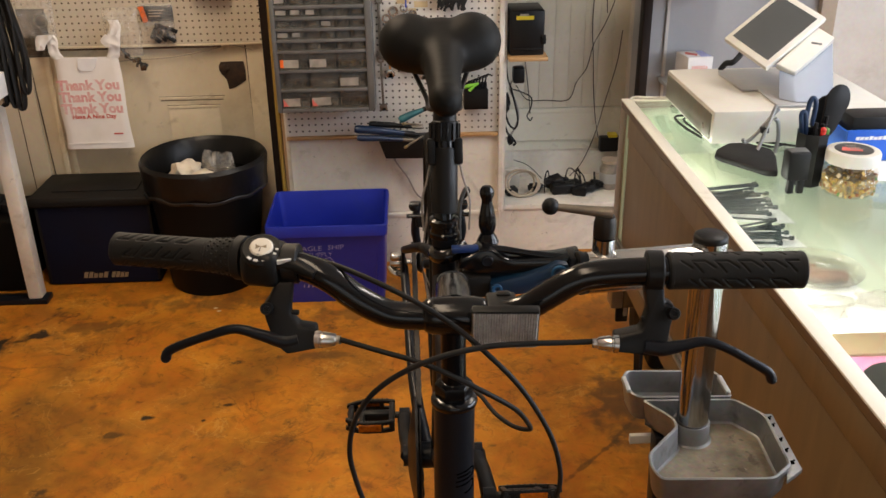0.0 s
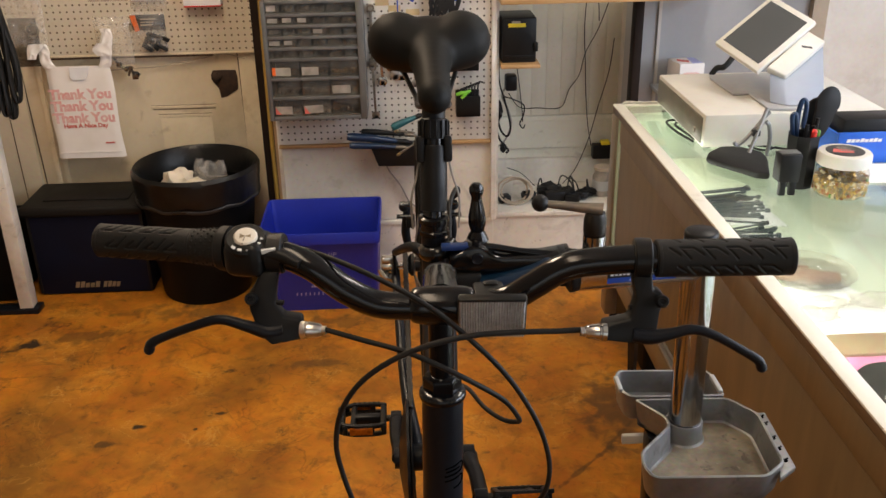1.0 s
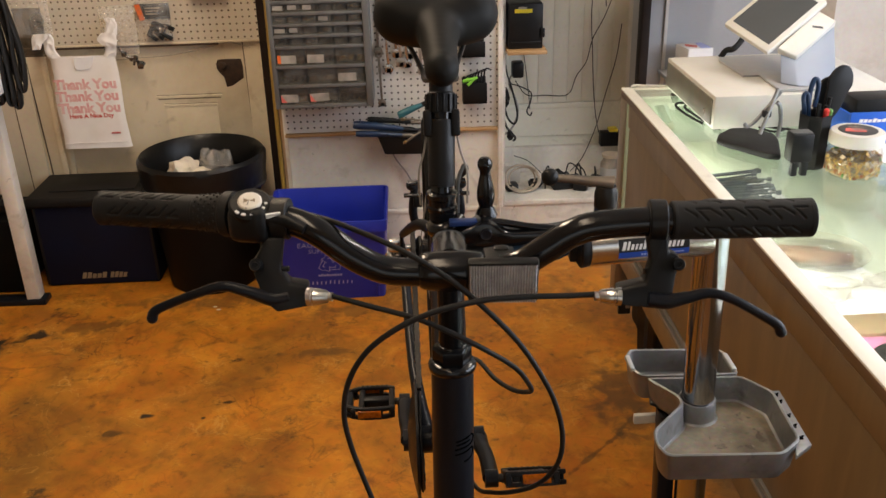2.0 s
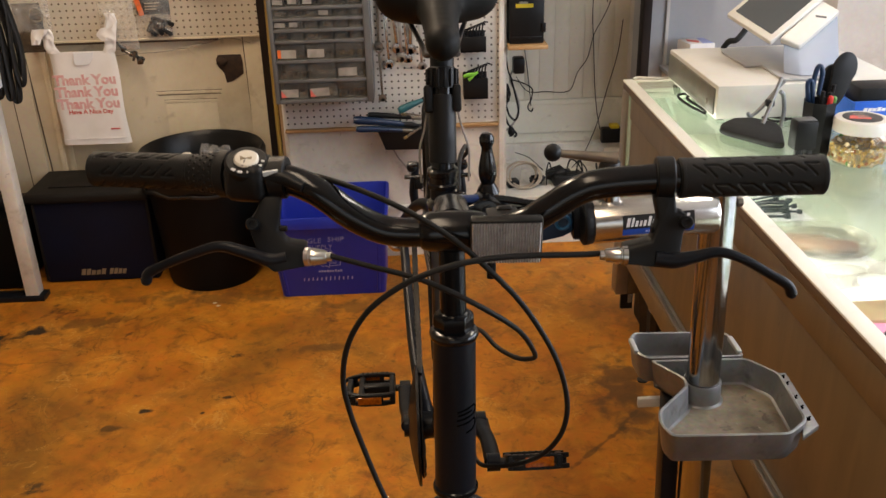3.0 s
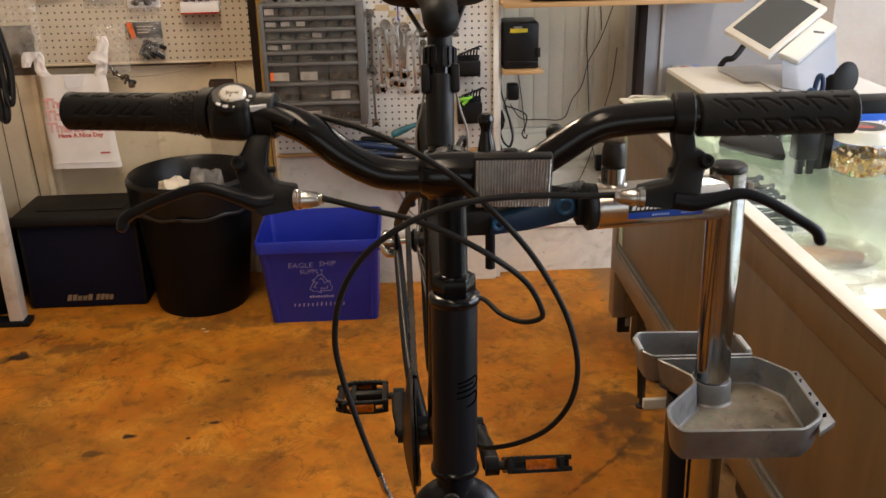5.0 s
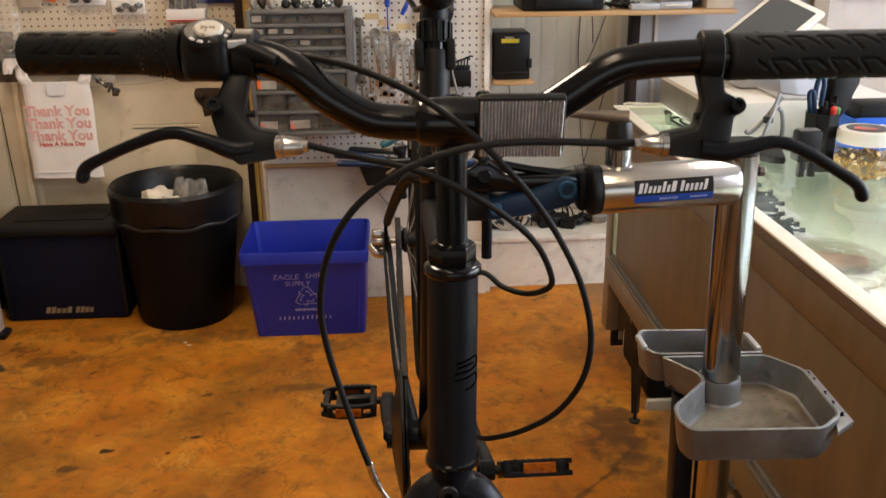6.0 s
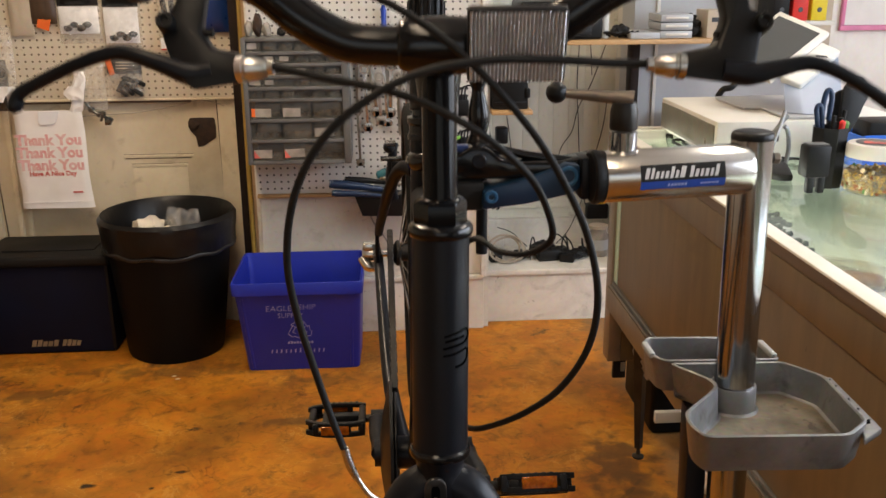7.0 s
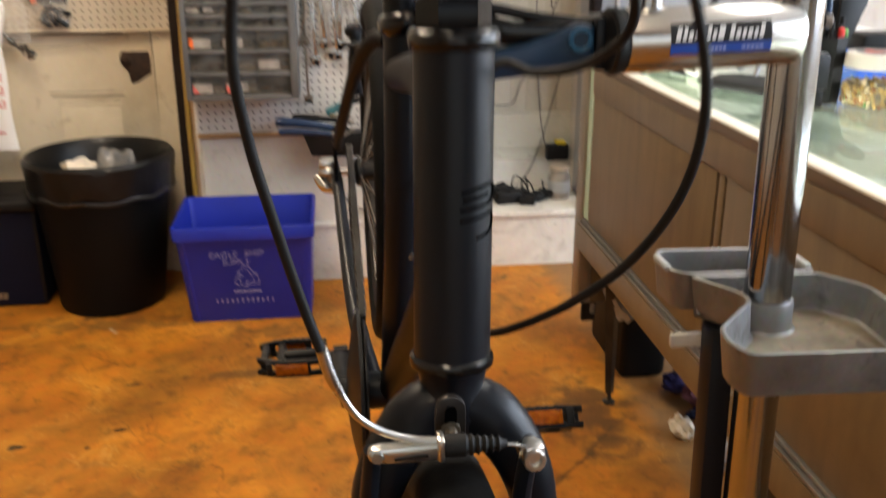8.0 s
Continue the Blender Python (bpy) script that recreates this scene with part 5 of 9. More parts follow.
    lathe(bm, (0.0265, 0.648, 1.0100), (0, -1, 0), [(0.0, 0.006), (0.0024, 0.006), (0.0030, 0.005), (0.0030, 0.0), (0.0, 0.0)], 6)
    lathe(bm, (0.0265, 0.648, 1.0100), (0, -1, 0), [(0.0, 0.0012), (0.0044, 0.0012), (0.0047, 0.0), (0.0, 0.0)], 24)
    part("fork_nut", bm, M["worn_steel"], pl)


def drivetrain(k, bb, axle):
    xc = 0.003
    bm = B()
    lathe(bm, (xc - 0.002, bb.y, bb.z), (1, 0, 0), [(0.0, 0), (0.079, 0), (0.081, 0.0015), (0.081, 0.0025), (0.079, 0.004), (0.0, 0.004)], 64)
    ch = part("chainring", bm, M["dark_metal"], k)
    bm = B()
    lathe(bm, (xc - 0.008, bb.y, bb.z), (1, 0, 0), [(0.022, -0.012), (0.050, -0.008), (0.084, -0.001), (0.092, 0.001), (0.092, 0.005), (0.082, 0.005), (0.050, 0.0), (0.022, -0.006), (0.022, -0.012)], 64)
    part("chain_guard", bm, M["black_plastic"], ch)
    bm = B()
    lathe(bm, (xc - 0.003, axle.y, axle.z), (1, 0, 0), [(0.0, 0), (0.030, 0), (0.033, 0.002), (0.033, 0.004), (0.030, 0.006), (0.0, 0.006)], 32)
    for i in range(16):
        a = 2 * math.pi * i / 16
        box(bm, (-0.0035, -0.003, 0.030), (0.0035, 0.003, 0.037), 0.0005, Matrix.Translation((xc, axle.y, axle.z)) @ Matrix.Rotation(a, 4, "X"))
    part("rear_cog", bm, M["dark_metal"], k)
    # chain: upper and lower run with links
    for s, r1, r2 in ((1, 0.080, 0.035), (-1, 0.080, 0.035)):
        bm = B()
        a = Vector((xc, bb.y + 0.02 * s, bb.z + s * r1))
        b = Vector((xc, axle.y + 0.01 * s, axle.z + s * r2))
        L = (b - a).length
        n = int(L / 0.0127)
        q = (b - a).to_track_quat("Y", "Z").to_matrix().to_4x4()
        for i in range(n):
            w = 0.0050 if i % 2 else 0.0040
            box(bm, (-w, -0.0078, -0.0042), (w, 0.0078, 0.0042), 0.001, Matrix.Translation(a + (b - a) * ((i + 0.5) / n)) @ q, 1)
        part("chain_run", bm, M["dark_metal"], k)
    bm = B()
    lathe(bm, (-0.010, axle.y, axle.z), (-1, 0, 0), [(0.006, -0.012), (0.006, 0.002), (0.0105, 0.003), (0.0125, 0.008), (0.0125, 0.030), (0.0105, 0.034), (0.0, 0.035)], 24)
    box(bm, (-0.043, axle.y - 0.010, axle.z + 0.002), (-0.014, axle.y + 0.010, axle.z + 0.020), 0.004)
    tube(bm, [(-0.046, axle.y - 0.006, axle.z - 0.004), (-0.034, axle.y - 0.012, axle.z - 0.018), (-0.016, axle.y - 0.012, axle.z - 0.020)], [0.007, 0.0095, 0.007], 16, 6)
    part("axle_lever", bm, M["chrome_bright"], k, "polished silver rear axle nut and lever")
    # cranks and pedals
    pl, pr = Vector((-0.032, 1.335, 0.718)), Vector((0.108, 1.040, 0.779))
    for s, p, x in ((-1, pl, -0.0125), (1, pr, 0.090)):
        bm = B()
        a = Vector((x, bb.y, bb.z))
        e = Vector((x + s * 0.010, p.y, p.z))
        mid = a.lerp(e, 0.5) + Vector((s * 0.004, 0, 0))
        tube(bm, [a, a.lerp(mid, 0.5), mid, e], [0.017, 0.0125, 0.0115, 0.0125], 14, 6, True, 0.75)
        cyl(bm, a - Vector((0.012, 0, 0)), a + Vector((0.012, 0, 0)), 0.017, n=24)
        cyl(bm, e - Vector((0.009, 0, 0)), e + Vector((0.009, 0, 0)), 0.0125, n=20)
        part("crank_arm", bm, M["black_matt"], k)
        pedal(k, e + Vector((s * 0.013, 0, 0)), s, -6 if s < 0 else -34)


def pedal(k, c, s, tilt):
    """Cage pedal with an amber reflector at each end."""
    R = Matrix.Translation(c) @ Matrix.Rotation(radians(tilt), 4, "X")
    w, d, h = 0.089, 0.044, 0.0105
    X = lambda a, b: (min(s * a, s * b), max(s * a, s * b))
    bm = B()
    bow = lambda u: d - 0.016 * max(0.0, (u - 0.55) / 0.45) ** 2 - 0.006 * max(0.0, (0.30 - u) / 0.30) ** 2
    us = [q / 12 for q in range(13)]
    for sy in (-1, 1):
        for z0, z1 in ((-h, -h + 0.0065), (h - 0.0065, h)):
            band = [(s * (0.004 + u * (w - 0.004)), sy * bow(u), z0) for u in us] + [(s * (0.004 + u * (w - 0.004)), sy * (bow(u) - 0.0085), z0) for u in reversed(us)]
            prism(bm, [R @ Vector(q) for q in band], R.to_3x3() @ Vector((0, 0, z1 - z0)), 0.001)
        for u in (0.004, 0.024, 0.070):
            x0, x1 = X(u, u + 0.008)
            yy = sorted((sy * (d - 0.0085), sy * (d - 0.003)))
            box(bm, (x0, yy[0], -h + 0.002), (x1, yy[1], h - 0.002), 0.0015, R)
        for i in range(6):
            x0, x1 = X(0.016 + i * 0.0085, 0.020 + i * 0.0085)
            yy = sorted((sy * (d - 0.007), sy * (d - 0.001)))
            box(bm, (x0, yy[0], h - 0.001), (x1, yy[1], h + 0.0006), 0.0006, R, 1)
    for u, k2 in ((0.004, 0.008), (0.076, 0.018)):
        x0, x1 = X(u, u + 0.010)
        box(bm, (x0, -d + k2, -h + 0.001), (x1, d - k2, h - 0.001), 0.003, R)
    x0, x1 = X(0.010, 0.060)
    box(bm, (x0, -0.009, -0.009), (x1, 0.009, 0.009), 0.005, R)
    x0, x1 = X(0.056, 0.066)
    box(bm, (x0, -d + 0.006, -h + 0.002), (x1, d - 0.006, h - 0.003), 0.003, R)
    p = part("pedal", bm, M["black_plastic"], k, "black plastic cage pedal with amber reflectors")
    x0, x1 = X(0.027, 0.066)
    for y in (-d - 0.0015, d - 0.003):
        bm = B()
        box(bm, (x0, y, -0.0065), (x1, y + 0.0045, 0.0065), 0.001, R)
        part("pedal_reflector", bm, M["amber"], p, "amber pedal reflector")
    bm = B()
    cyl(bm, c - Vector((s * 0.012, 0, 0)), c + Vector((s * 0.010, 0, 0)), 0.006, n=14)
    part("pedal_spindle", bm, M["dark_metal"], p)


bicycle()

# ---- the repair stand ----
def true_size(objects, k, hub, skip=()):
    """Gives parts drawn at a slightly wrong distance their true size and place."""
    m = Matrix.Translation(hub) @ Matrix.Scale(k, 4) @ Matrix.Translation(-hub)
    for ob in objects:
        if ob.type == "MESH" and ob.name.split(".")[0] not in skip:
            ob.data.transform(m)


def inset(pts, t):
    """The outline moved inwards by t (outline counter-clockwise)."""
    out, n = [], len(pts)
    for i in range(n):
        p, a, b = Vector(pts[i]), Vector(pts[i - 1]), Vector(pts[(i + 1) % n])
        d1, d2 = (p - a).normalized(), (b - p).normalized()
        n1, n2 = Vector((-d1.y, d1.x)), Vector((-d2.y, d2.x))
        h = (n1 + n2).normalized()
        out.append(p + h * (t / max(0.35, h.dot(n1))))
    return out


def rounded_corners(pts, r):
    """Each corner of the outline replaced by a short arc."""
    out, n = [], len(pts)
    for i in range(n):
        p, a, b = Vector(pts[i]), Vector(pts[i - 1]), Vector(pts[(i + 1) % n])
        u, v = p + (a - p).normalized() * min(r, 0.4 * (a - p).length), p + (b - p).normalized() * min(r, 0.4 * (b - p).length)
        for q in (0.0, 0.33, 0.67, 1.0):
            out.append(u * (1 - q) ** 2 + p * (2 * q * (1 - q)) + v * q * q)
    return out


def tray_shell(bm, pts, z0, z1, t, floor_t, ledge=0.0):
    """Cast pan; with a ledge its bottom stays open inside that width."""
    inn = inset(pts, t)
    ring = lambda P, z: [bm.verts.new((p[0], p[1], z)) for p in P]
    a, b, c, d = ring(inset(pts, 0.006), z0), ring(pts, z1), ring(inn, z1), ring(inset(pts, t + 0.0062), z0 + floor_t)
    # rounded rim and the fillet at the foot of the wall
    rim, foot = ring(inset(pts, t * 0.5), z1 + 0.0012), ring(inset(pts, t + 0.0030), z0 + floor_t + 0.0020)
    n = len(pts)
    strips = [(a, b), (b, rim), (rim, c), (c, foot), (foot, d)]
    if ledge:
        e, f = ring(inset(pts, t + ledge), z0 + floor_t), ring(inset(pts, t + ledge), z0)
        strips += [(d, e), (e, f), (f, a)]
    for p, q in strips:
        for i in range(n):
            bm.faces.new((p[i], p[(i + 1) % n], q[(i + 1) % n], q[i]))
    if not ledge:
        bm.faces.new(a[::-1])
        bm.faces.new(d).material_index = 1


def repair_stand():
    s = thing("repair_stand", (0.41, 1.075, 0.0), "chrome bicycle repair stand with a cast alloy tool tray", "repair stand")
    top, low = Vector((0.3937, 1.075, 1.163)), Vector((0.4135, 1.075, -0.035))
    bm = B()
    cyl(bm, low, top, 0.0225, n=48)
    pole = part("post", bm, M["chrome"], s, "polished chrome post")
    bm = B()
    lathe(bm, top, (-0.016, 0, 1), [(0.0, 0.0085), (0.0190, 0.0085), (0.0216, 0.0068), (0.0226, 0.0040), (0.0226, 0.0008), (0.0222, 0.0)], 40)
    part("end_cap", bm, M["black_plastic"], pole, "black plastic end cap")
    bm = B()
    prism(bm, [(0.3515, 1.085, 0.836), (0.376, 1.085, 0.836), (0.400, 1.085, -0.035), (0.3755, 1.085, -0.035)], (0, 0.030, 0), 0.002)
    part("square_post", bm, M["black_matt"], s)
    bm = B()
    box(bm, (0.20, 0.88, 0.0), (0.56, 1.30, 0.014), 0.005)
    part("base_plate", bm, M["black_matt"], s)
    # arm tube
    bm = B()
    a, b = Vector((0.219, 1.028, 1.1405)), Vector((0.3745, 1.036, 1.1448))
    lathe(bm, a, b - a, [(0.0, 0.0), (0.0262, 0.0), (0.0268, 0.001), (0.0268, (b - a).length - 0.006), (0.0245, (b - a).length - 0.001), (0.0, (b - a).length)], 48)
    arm = part("arm_tube", bm, M["chrome_bright"], s, "bright chrome clamp arm tube")
    # wrap-round label
    bm = B()
    ax = (b - a).normalized()
    q = ax.to_track_quat("Z", "Y").to_matrix()

    def wrap(bm, s0, s1, t0, t1, r, slant=0.0):
        cols = 6
        rows = []
        for i in range(cols + 1):
            th = t0 + (t1 - t0) * i / cols
            d = Vector((0, -math.cos(th), math.sin(th)))
            d = (d - ax * d.dot(ax)).normalized()
            sh = slant * i / cols
            rows.append((bm.verts.new(a + ax * (s0 + sh) + d * r), bm.verts.new(a + ax * (s1 + sh) + d * r)))
        for (p, p2), (u, u2) in zip(rows, rows[1:]):
            bm.faces.new((p, p2, u2, u))

    wrap(bm, 0.033, 0.121, radians(-4), radians(32), 0.0271)
    lab = part("label_plate", bm, M["black_ink"], arm, "black and blue maker's label")
    bm = B()
    wrap(bm, 0.033, 0.121, radians(-22), radians(-4), 0.0271)
    part("label_band", bm, M["label_blue"], lab)
    # the maker's mark as a row of plain slanted bars
    at = 0.0365
    for tall, wide in ((25, 0.0040), (25, 0.0030), (17, 0.0034), (17, 0.0028), (17, 0.0034), (26, 0.0034), (18, 0.0030), (26, 0.0050), (26, 0.0036), (18, 0.0036), (18, 0.0030), (18, 0.0036), (18, 0.0030), (26, 0.0036)):
        bm = B()
        wrap(bm, at, at + wide, radians(2), radians(tall), 0.0274, 0.0030 * tall / 26)
        part("label_mark", bm, M["white_ink"], lab)
        at += wide + (0.0050 if at < 0.075 < at + wide + 0.004 else 0.0019)
    bm = B()
    for i in range(6):
        wrap(bm, 0.061 + i * 0.0035, 0.0635 + i * 0.0035, radians(-16), radians(-10), 0.0273)
    for i in range(5):
        wrap(bm, 0.095 + i * 0.004, 0.098 + i * 0.004, radians(-15), radians(-11), 0.0273)
    part("label_text_bars", bm, M["pen_blue_ink"], lab)
    # collar and jaws
    bm = B()
    lathe(bm, a + Vector((-0.012, 0, 0)), ax, [(0.0, 0), (0.0255, 0), (0.0280, 0.002), (0.0280, 0.007), (0.0268, 0.009), (0.0268, 0.014), (0.0, 0.014)], 40)
    part("arm_collar", bm, M["black_plastic"], s)
    bm = B()
    prism(bm, [(0.058, 1.038, 1.147), (0.085, 1.038, 1.138), (0.125, 1.038, 1.137), (0.215, 1.038, 1.143), (0.215, 1.038, 1.161), (0.180, 1.038, 1.155), (0.128, 1.038, 1.156), (0.116, 1.038, 1.160), (0.109, 1.038, 1.167), (0.100, 1.038, 1.172), (0.086, 1.038, 1.172), (0.077, 1.038, 1.166), (0.060, 1.038, 1.161)], (0, 0.034, 0), 0.004)
    tube(bm, [(0.094, 1.052, 1.166), (0.114, 1.052, 1.166), (0.150, 1.052, 1.159), (0.205, 1.052, 1.150)], [0.006, 0.005, 0.0045, 0.006], 12, 4)
    jaw = part("upper_jaw", bm, M["black_paint"], s, "black cast upper clamp jaw")
    bm = B()
    lathe(bm, (0.0945, 1.038, 1.1575), (0, -1, 0), [(0.0075, 0.0), (0.0075, 0.002), (0.0062, 0.003), (0.0055, 0.0022), (0.0, 0.0022)], 20)
    part("jaw_bolt", bm, M["black_matt"], jaw)
    bm = B()
    box(bm, (0.050, 1.044, 1.166), (0.084, 1.058, 1.172), 0.001)
    part("jaw_label", bm, M["label_dark"], jaw)
    bm = B()
    prism(bm, [(0.197, 1.028, 1.153), (0.182, 1.028, 1.155), (0.168, 1.028, 1.148), (0.138, 1.028, 1.138), (0.098, 1.028, 1.129), (0.097, 1.028, 1.108), (0.142, 1.028, 1.113), (0.186, 1.028, 1.122), (0.198, 1.028, 1.128)], (0, 0.042, 0), 0.003)
    lower = part("lower_jaw", bm, M["tool_blue"], s, "blue-painted lower clamp jaw")
    bm = B()
    box(bm, (0.062, 1.035, 1.105), (0.100, 1.085, 1.136), 0.005)
    part("jaw_pad", bm, M["black_rubber"], lower)
    bm = B()
    box(bm, (0.1985, 1.030, 1.116), (0.2110, 1.066, 1.160), 0.003)
    part("jaw_block", bm, M["black_matt"], s)
    for x, z, r in ((0.185, 1.142, 0.0105), (0.106, 1.122, 0.0070)):
        bm = B()
        lathe(bm, (x, 1.029, z), (0, -1, 0), [(r - 0.004, -0.001), (r - 0.004, 0.003), (r - 0.003, 0.004), (r - 0.001, 0.004), (r, 0.003), (r, 0.0)], 28)
        part("jaw_boss", bm, M["boss_blue"], lower)
        bm = B()
        lathe(bm, (x, 1.029, z), (0, -1, 0), [(0.0, 0.0018), (r - 0.0045, 0.0018), (r - 0.0045, 0.0)], 20)
        part("jaw_bolt", bm, M["tool_blue"], lower)
    bm = B()
    tube(bm, [(0.102, 1.080, 1.046), (0.102, 1.080, 1.100), (0.101, 1.080, 1.170)], 0.0062, 16, 3)
    part("clamp_screw", bm, M["black_matt"], s)
    bm = B()
    lathe(bm, (0.098, 1.074, 1.162), (-0.02, 0, 1), [(0.0, 0.0), (0.012, 0.0), (0.0145, 0.006), (0.012, 0.012), (0.0085, 0.018), (0.0112, 0.028), (0.0112, 0.038), (0.0090, 0.050), (0.0070, 0.059), (0.0065, 0.064), (0.0092, 0.071), (0.0092, 0.077), (0.0060, 0.082), (0.0, 0.083)], 28)
    part("clamp_handle", bm, M["black_paint"], s, "turned glossy black clamp handle")
    bm = B()
    tube(bm, [(0.030, 1.085, 1.150), (0.033, 1.068, 1.152), (0.044, 1.060, 1.155), (0.056, 1.066, 1.158), (0.064, 1.080, 1.160)], 0.0100, 14, 5)
    part("jaw_hook", bm, M["black_paint"], s)
    # locking lever on the arm tube
    bm = B()
    cyl(bm, (0.2535, 1.080, 1.130), (0.2535, 1.080, 1.170), 0.0150, n=28)
    lk = part("lock_stud", bm, M["chrome"], s)
    bm = B()
    lathe(bm, (0.2535, 1.080, 1.172), (0, 0, 1), [(0.0, 0), (0.0142, 0), (0.0152, 0.002), (0.0150, 0.020), (0.0125, 0.029), (0.0, 0.030)], 28)
    part("lock_hub", bm, M["dark_metal"], lk)
    bm = B()
    tube(bm, [(0.262, 1.080, 1.203), (0.240, 1.084, 1.206), (0.188, 1.094, 1.210)], [0.0105, 0.0070, 0.0048], 14, 5)
    part("lock_lever", bm, M["worn_steel"], lk, "worn steel locking lever")
    bm = B()
    ball(bm, (0.183, 1.095, 1.2105), 0.0115, 24)
    part("lever_ball", bm, M["black_plastic"], lk)
    bm = B()
    lathe(bm, (0.417, 1.072, 1.142), (1, 0, 0), [(0.0, 0.0), (0.0065, 0.0), (0.0065, 0.006), (0.005, 0.0075), (0.0, 0.0075)], 6)
    part("arm_bolt", bm, M["worn_steel"], s)
    # tool tray: cast pan round a thin collar, and an open pan behind
    main = [(0.316, 0.936), (0.465, 0.929), (0.498, 0.957), (0.505, 1.070), (0.473, 1.114), (0.3325, 1.1195), (0.3675, 1.068), (0.3665, 1.050), (0.312, 0.992), (0.308, 0.962)]
    bm = B()
    tray_shell(bm, rounded_corners(main, 0.010), 0.841, 0.883, 0.0045, 0.004)
    bmesh.ops.recalc_face_normals(bm, faces=bm.faces[:])
    tray = part("tool_tray", bm, [M["alloy"], M["tray_floor"]], s, "grey cast alloy tool tray with a dirty floor")
    back = [(0.3205, 1.137), (0.331, 1.1225), (0.471, 1.1165), (0.470, 1.178), (0.464, 1.190), (0.329, 1.199), (0.318, 1.180)]
    bm = B()
    tray_shell(bm, rounded_corners(back, 0.007), 0.842, 0.884, 0.0045, 0.004, 0.012)
    bmesh.ops.recalc_face_normals(bm, faces=bm.faces[:])
    part("rear_tray", bm, [M["alloy"], M["tray_floor"]], tray)
    bm = B()
    lathe(bm, (0.3982, 1.075, 0.8405), (-0.016, 0, 1), [(0.0229, 0), (0.0285, 0), (0.0268, 0.006), (0.0262, 0.0330), (0.0252, 0.0352), (0.0236, 0.0352), (0.0229, 0.0330), (0.0229, 0)], 40)
    part("tray_collar", bm, M["alloy"], tray)
    bm = B()
    lathe(bm, (0.3982, 1.075, 0.8450), (-0.016, 0, 1), [(0.0270, 0.0026), (0.0282, 0.0010), (0.0302, 0.0), (0.0302, -0.001), (0.0270, -0.001)], 40)
    part("collar_fillet", bm, M["alloy"], tray)
    bm = B()
    prism(bm, [(0.484, 0.936, 0.866), (0.514, 0.958, 0.866), (0.520, 1.085, 0.866), (0.503, 1.085, 0.866), (0.492, 0.957, 0.866)], (0, 0, 0.008), 0.0015)
    fl = part("tool_flange", bm, M["alloy"], tray)
    for i, y in enumerate((0.972, 0.998, 1.022, 1.056, 1.073)):
        bm = B()
        lathe(bm, (0.5045 + 0.05 * (y - 0.972), y, 0.8742), (0, 0, 1), [(0.0, 0.0003), (0.0040, 0.0003), (0.0042, 0.0)], 16)
        prism(bm, [(0.5040 + 0.05 * (y - 0.972), y - 0.002, 0.8742), (0.5115 + 0.05 * (y - 0.972), y + 0.004, 0.8742), (0.5105 + 0.05 * (y - 0.972), y + 0.0065, 0.8742), (0.5030 + 0.05 * (y - 0.972), y + 0.002, 0.8742)], (0, 0, 0.0002))
        part("tool_hole", bm, M["void"], fl)
    for x, ya, yb in ((0.3165, 1.140, 1.178), (0.4640, 1.126, 1.172)):
        bm = B()
        box(bm, (x, ya, 0.880), (x + 0.0075, yb, 0.8875), 0.002)
        part("tray_lip", bm, M["plate_grey"], tray)
    bm = B()
    box(bm, (0.322, 1.118, 0.803), (0.392, 1.126, 0.8175), 0.001)
    part("tray_tag", bm, M["white_plastic"], tray, "plain white tag under the tray")
    # true size of the post with its tray, and of the locking lever on the arm
    for k, names in ((0.968, ("post", "end_cap", "square_post", "tool_tray", "rear_tray", "tray_collar", "collar_fillet", "tool_flange", "tool_hole", "tray_lip", "tray_tag", "arm_bolt")), (0.953, ("lock_stud", "lock_hub", "lock_lever", "lever_ball"))):
        true_size([ob for ob in s.children_recursive if ob.name.split(".")[0] in names], k, Vector((0.0, 0.15, 1.5)))
    return s


repair_stand()

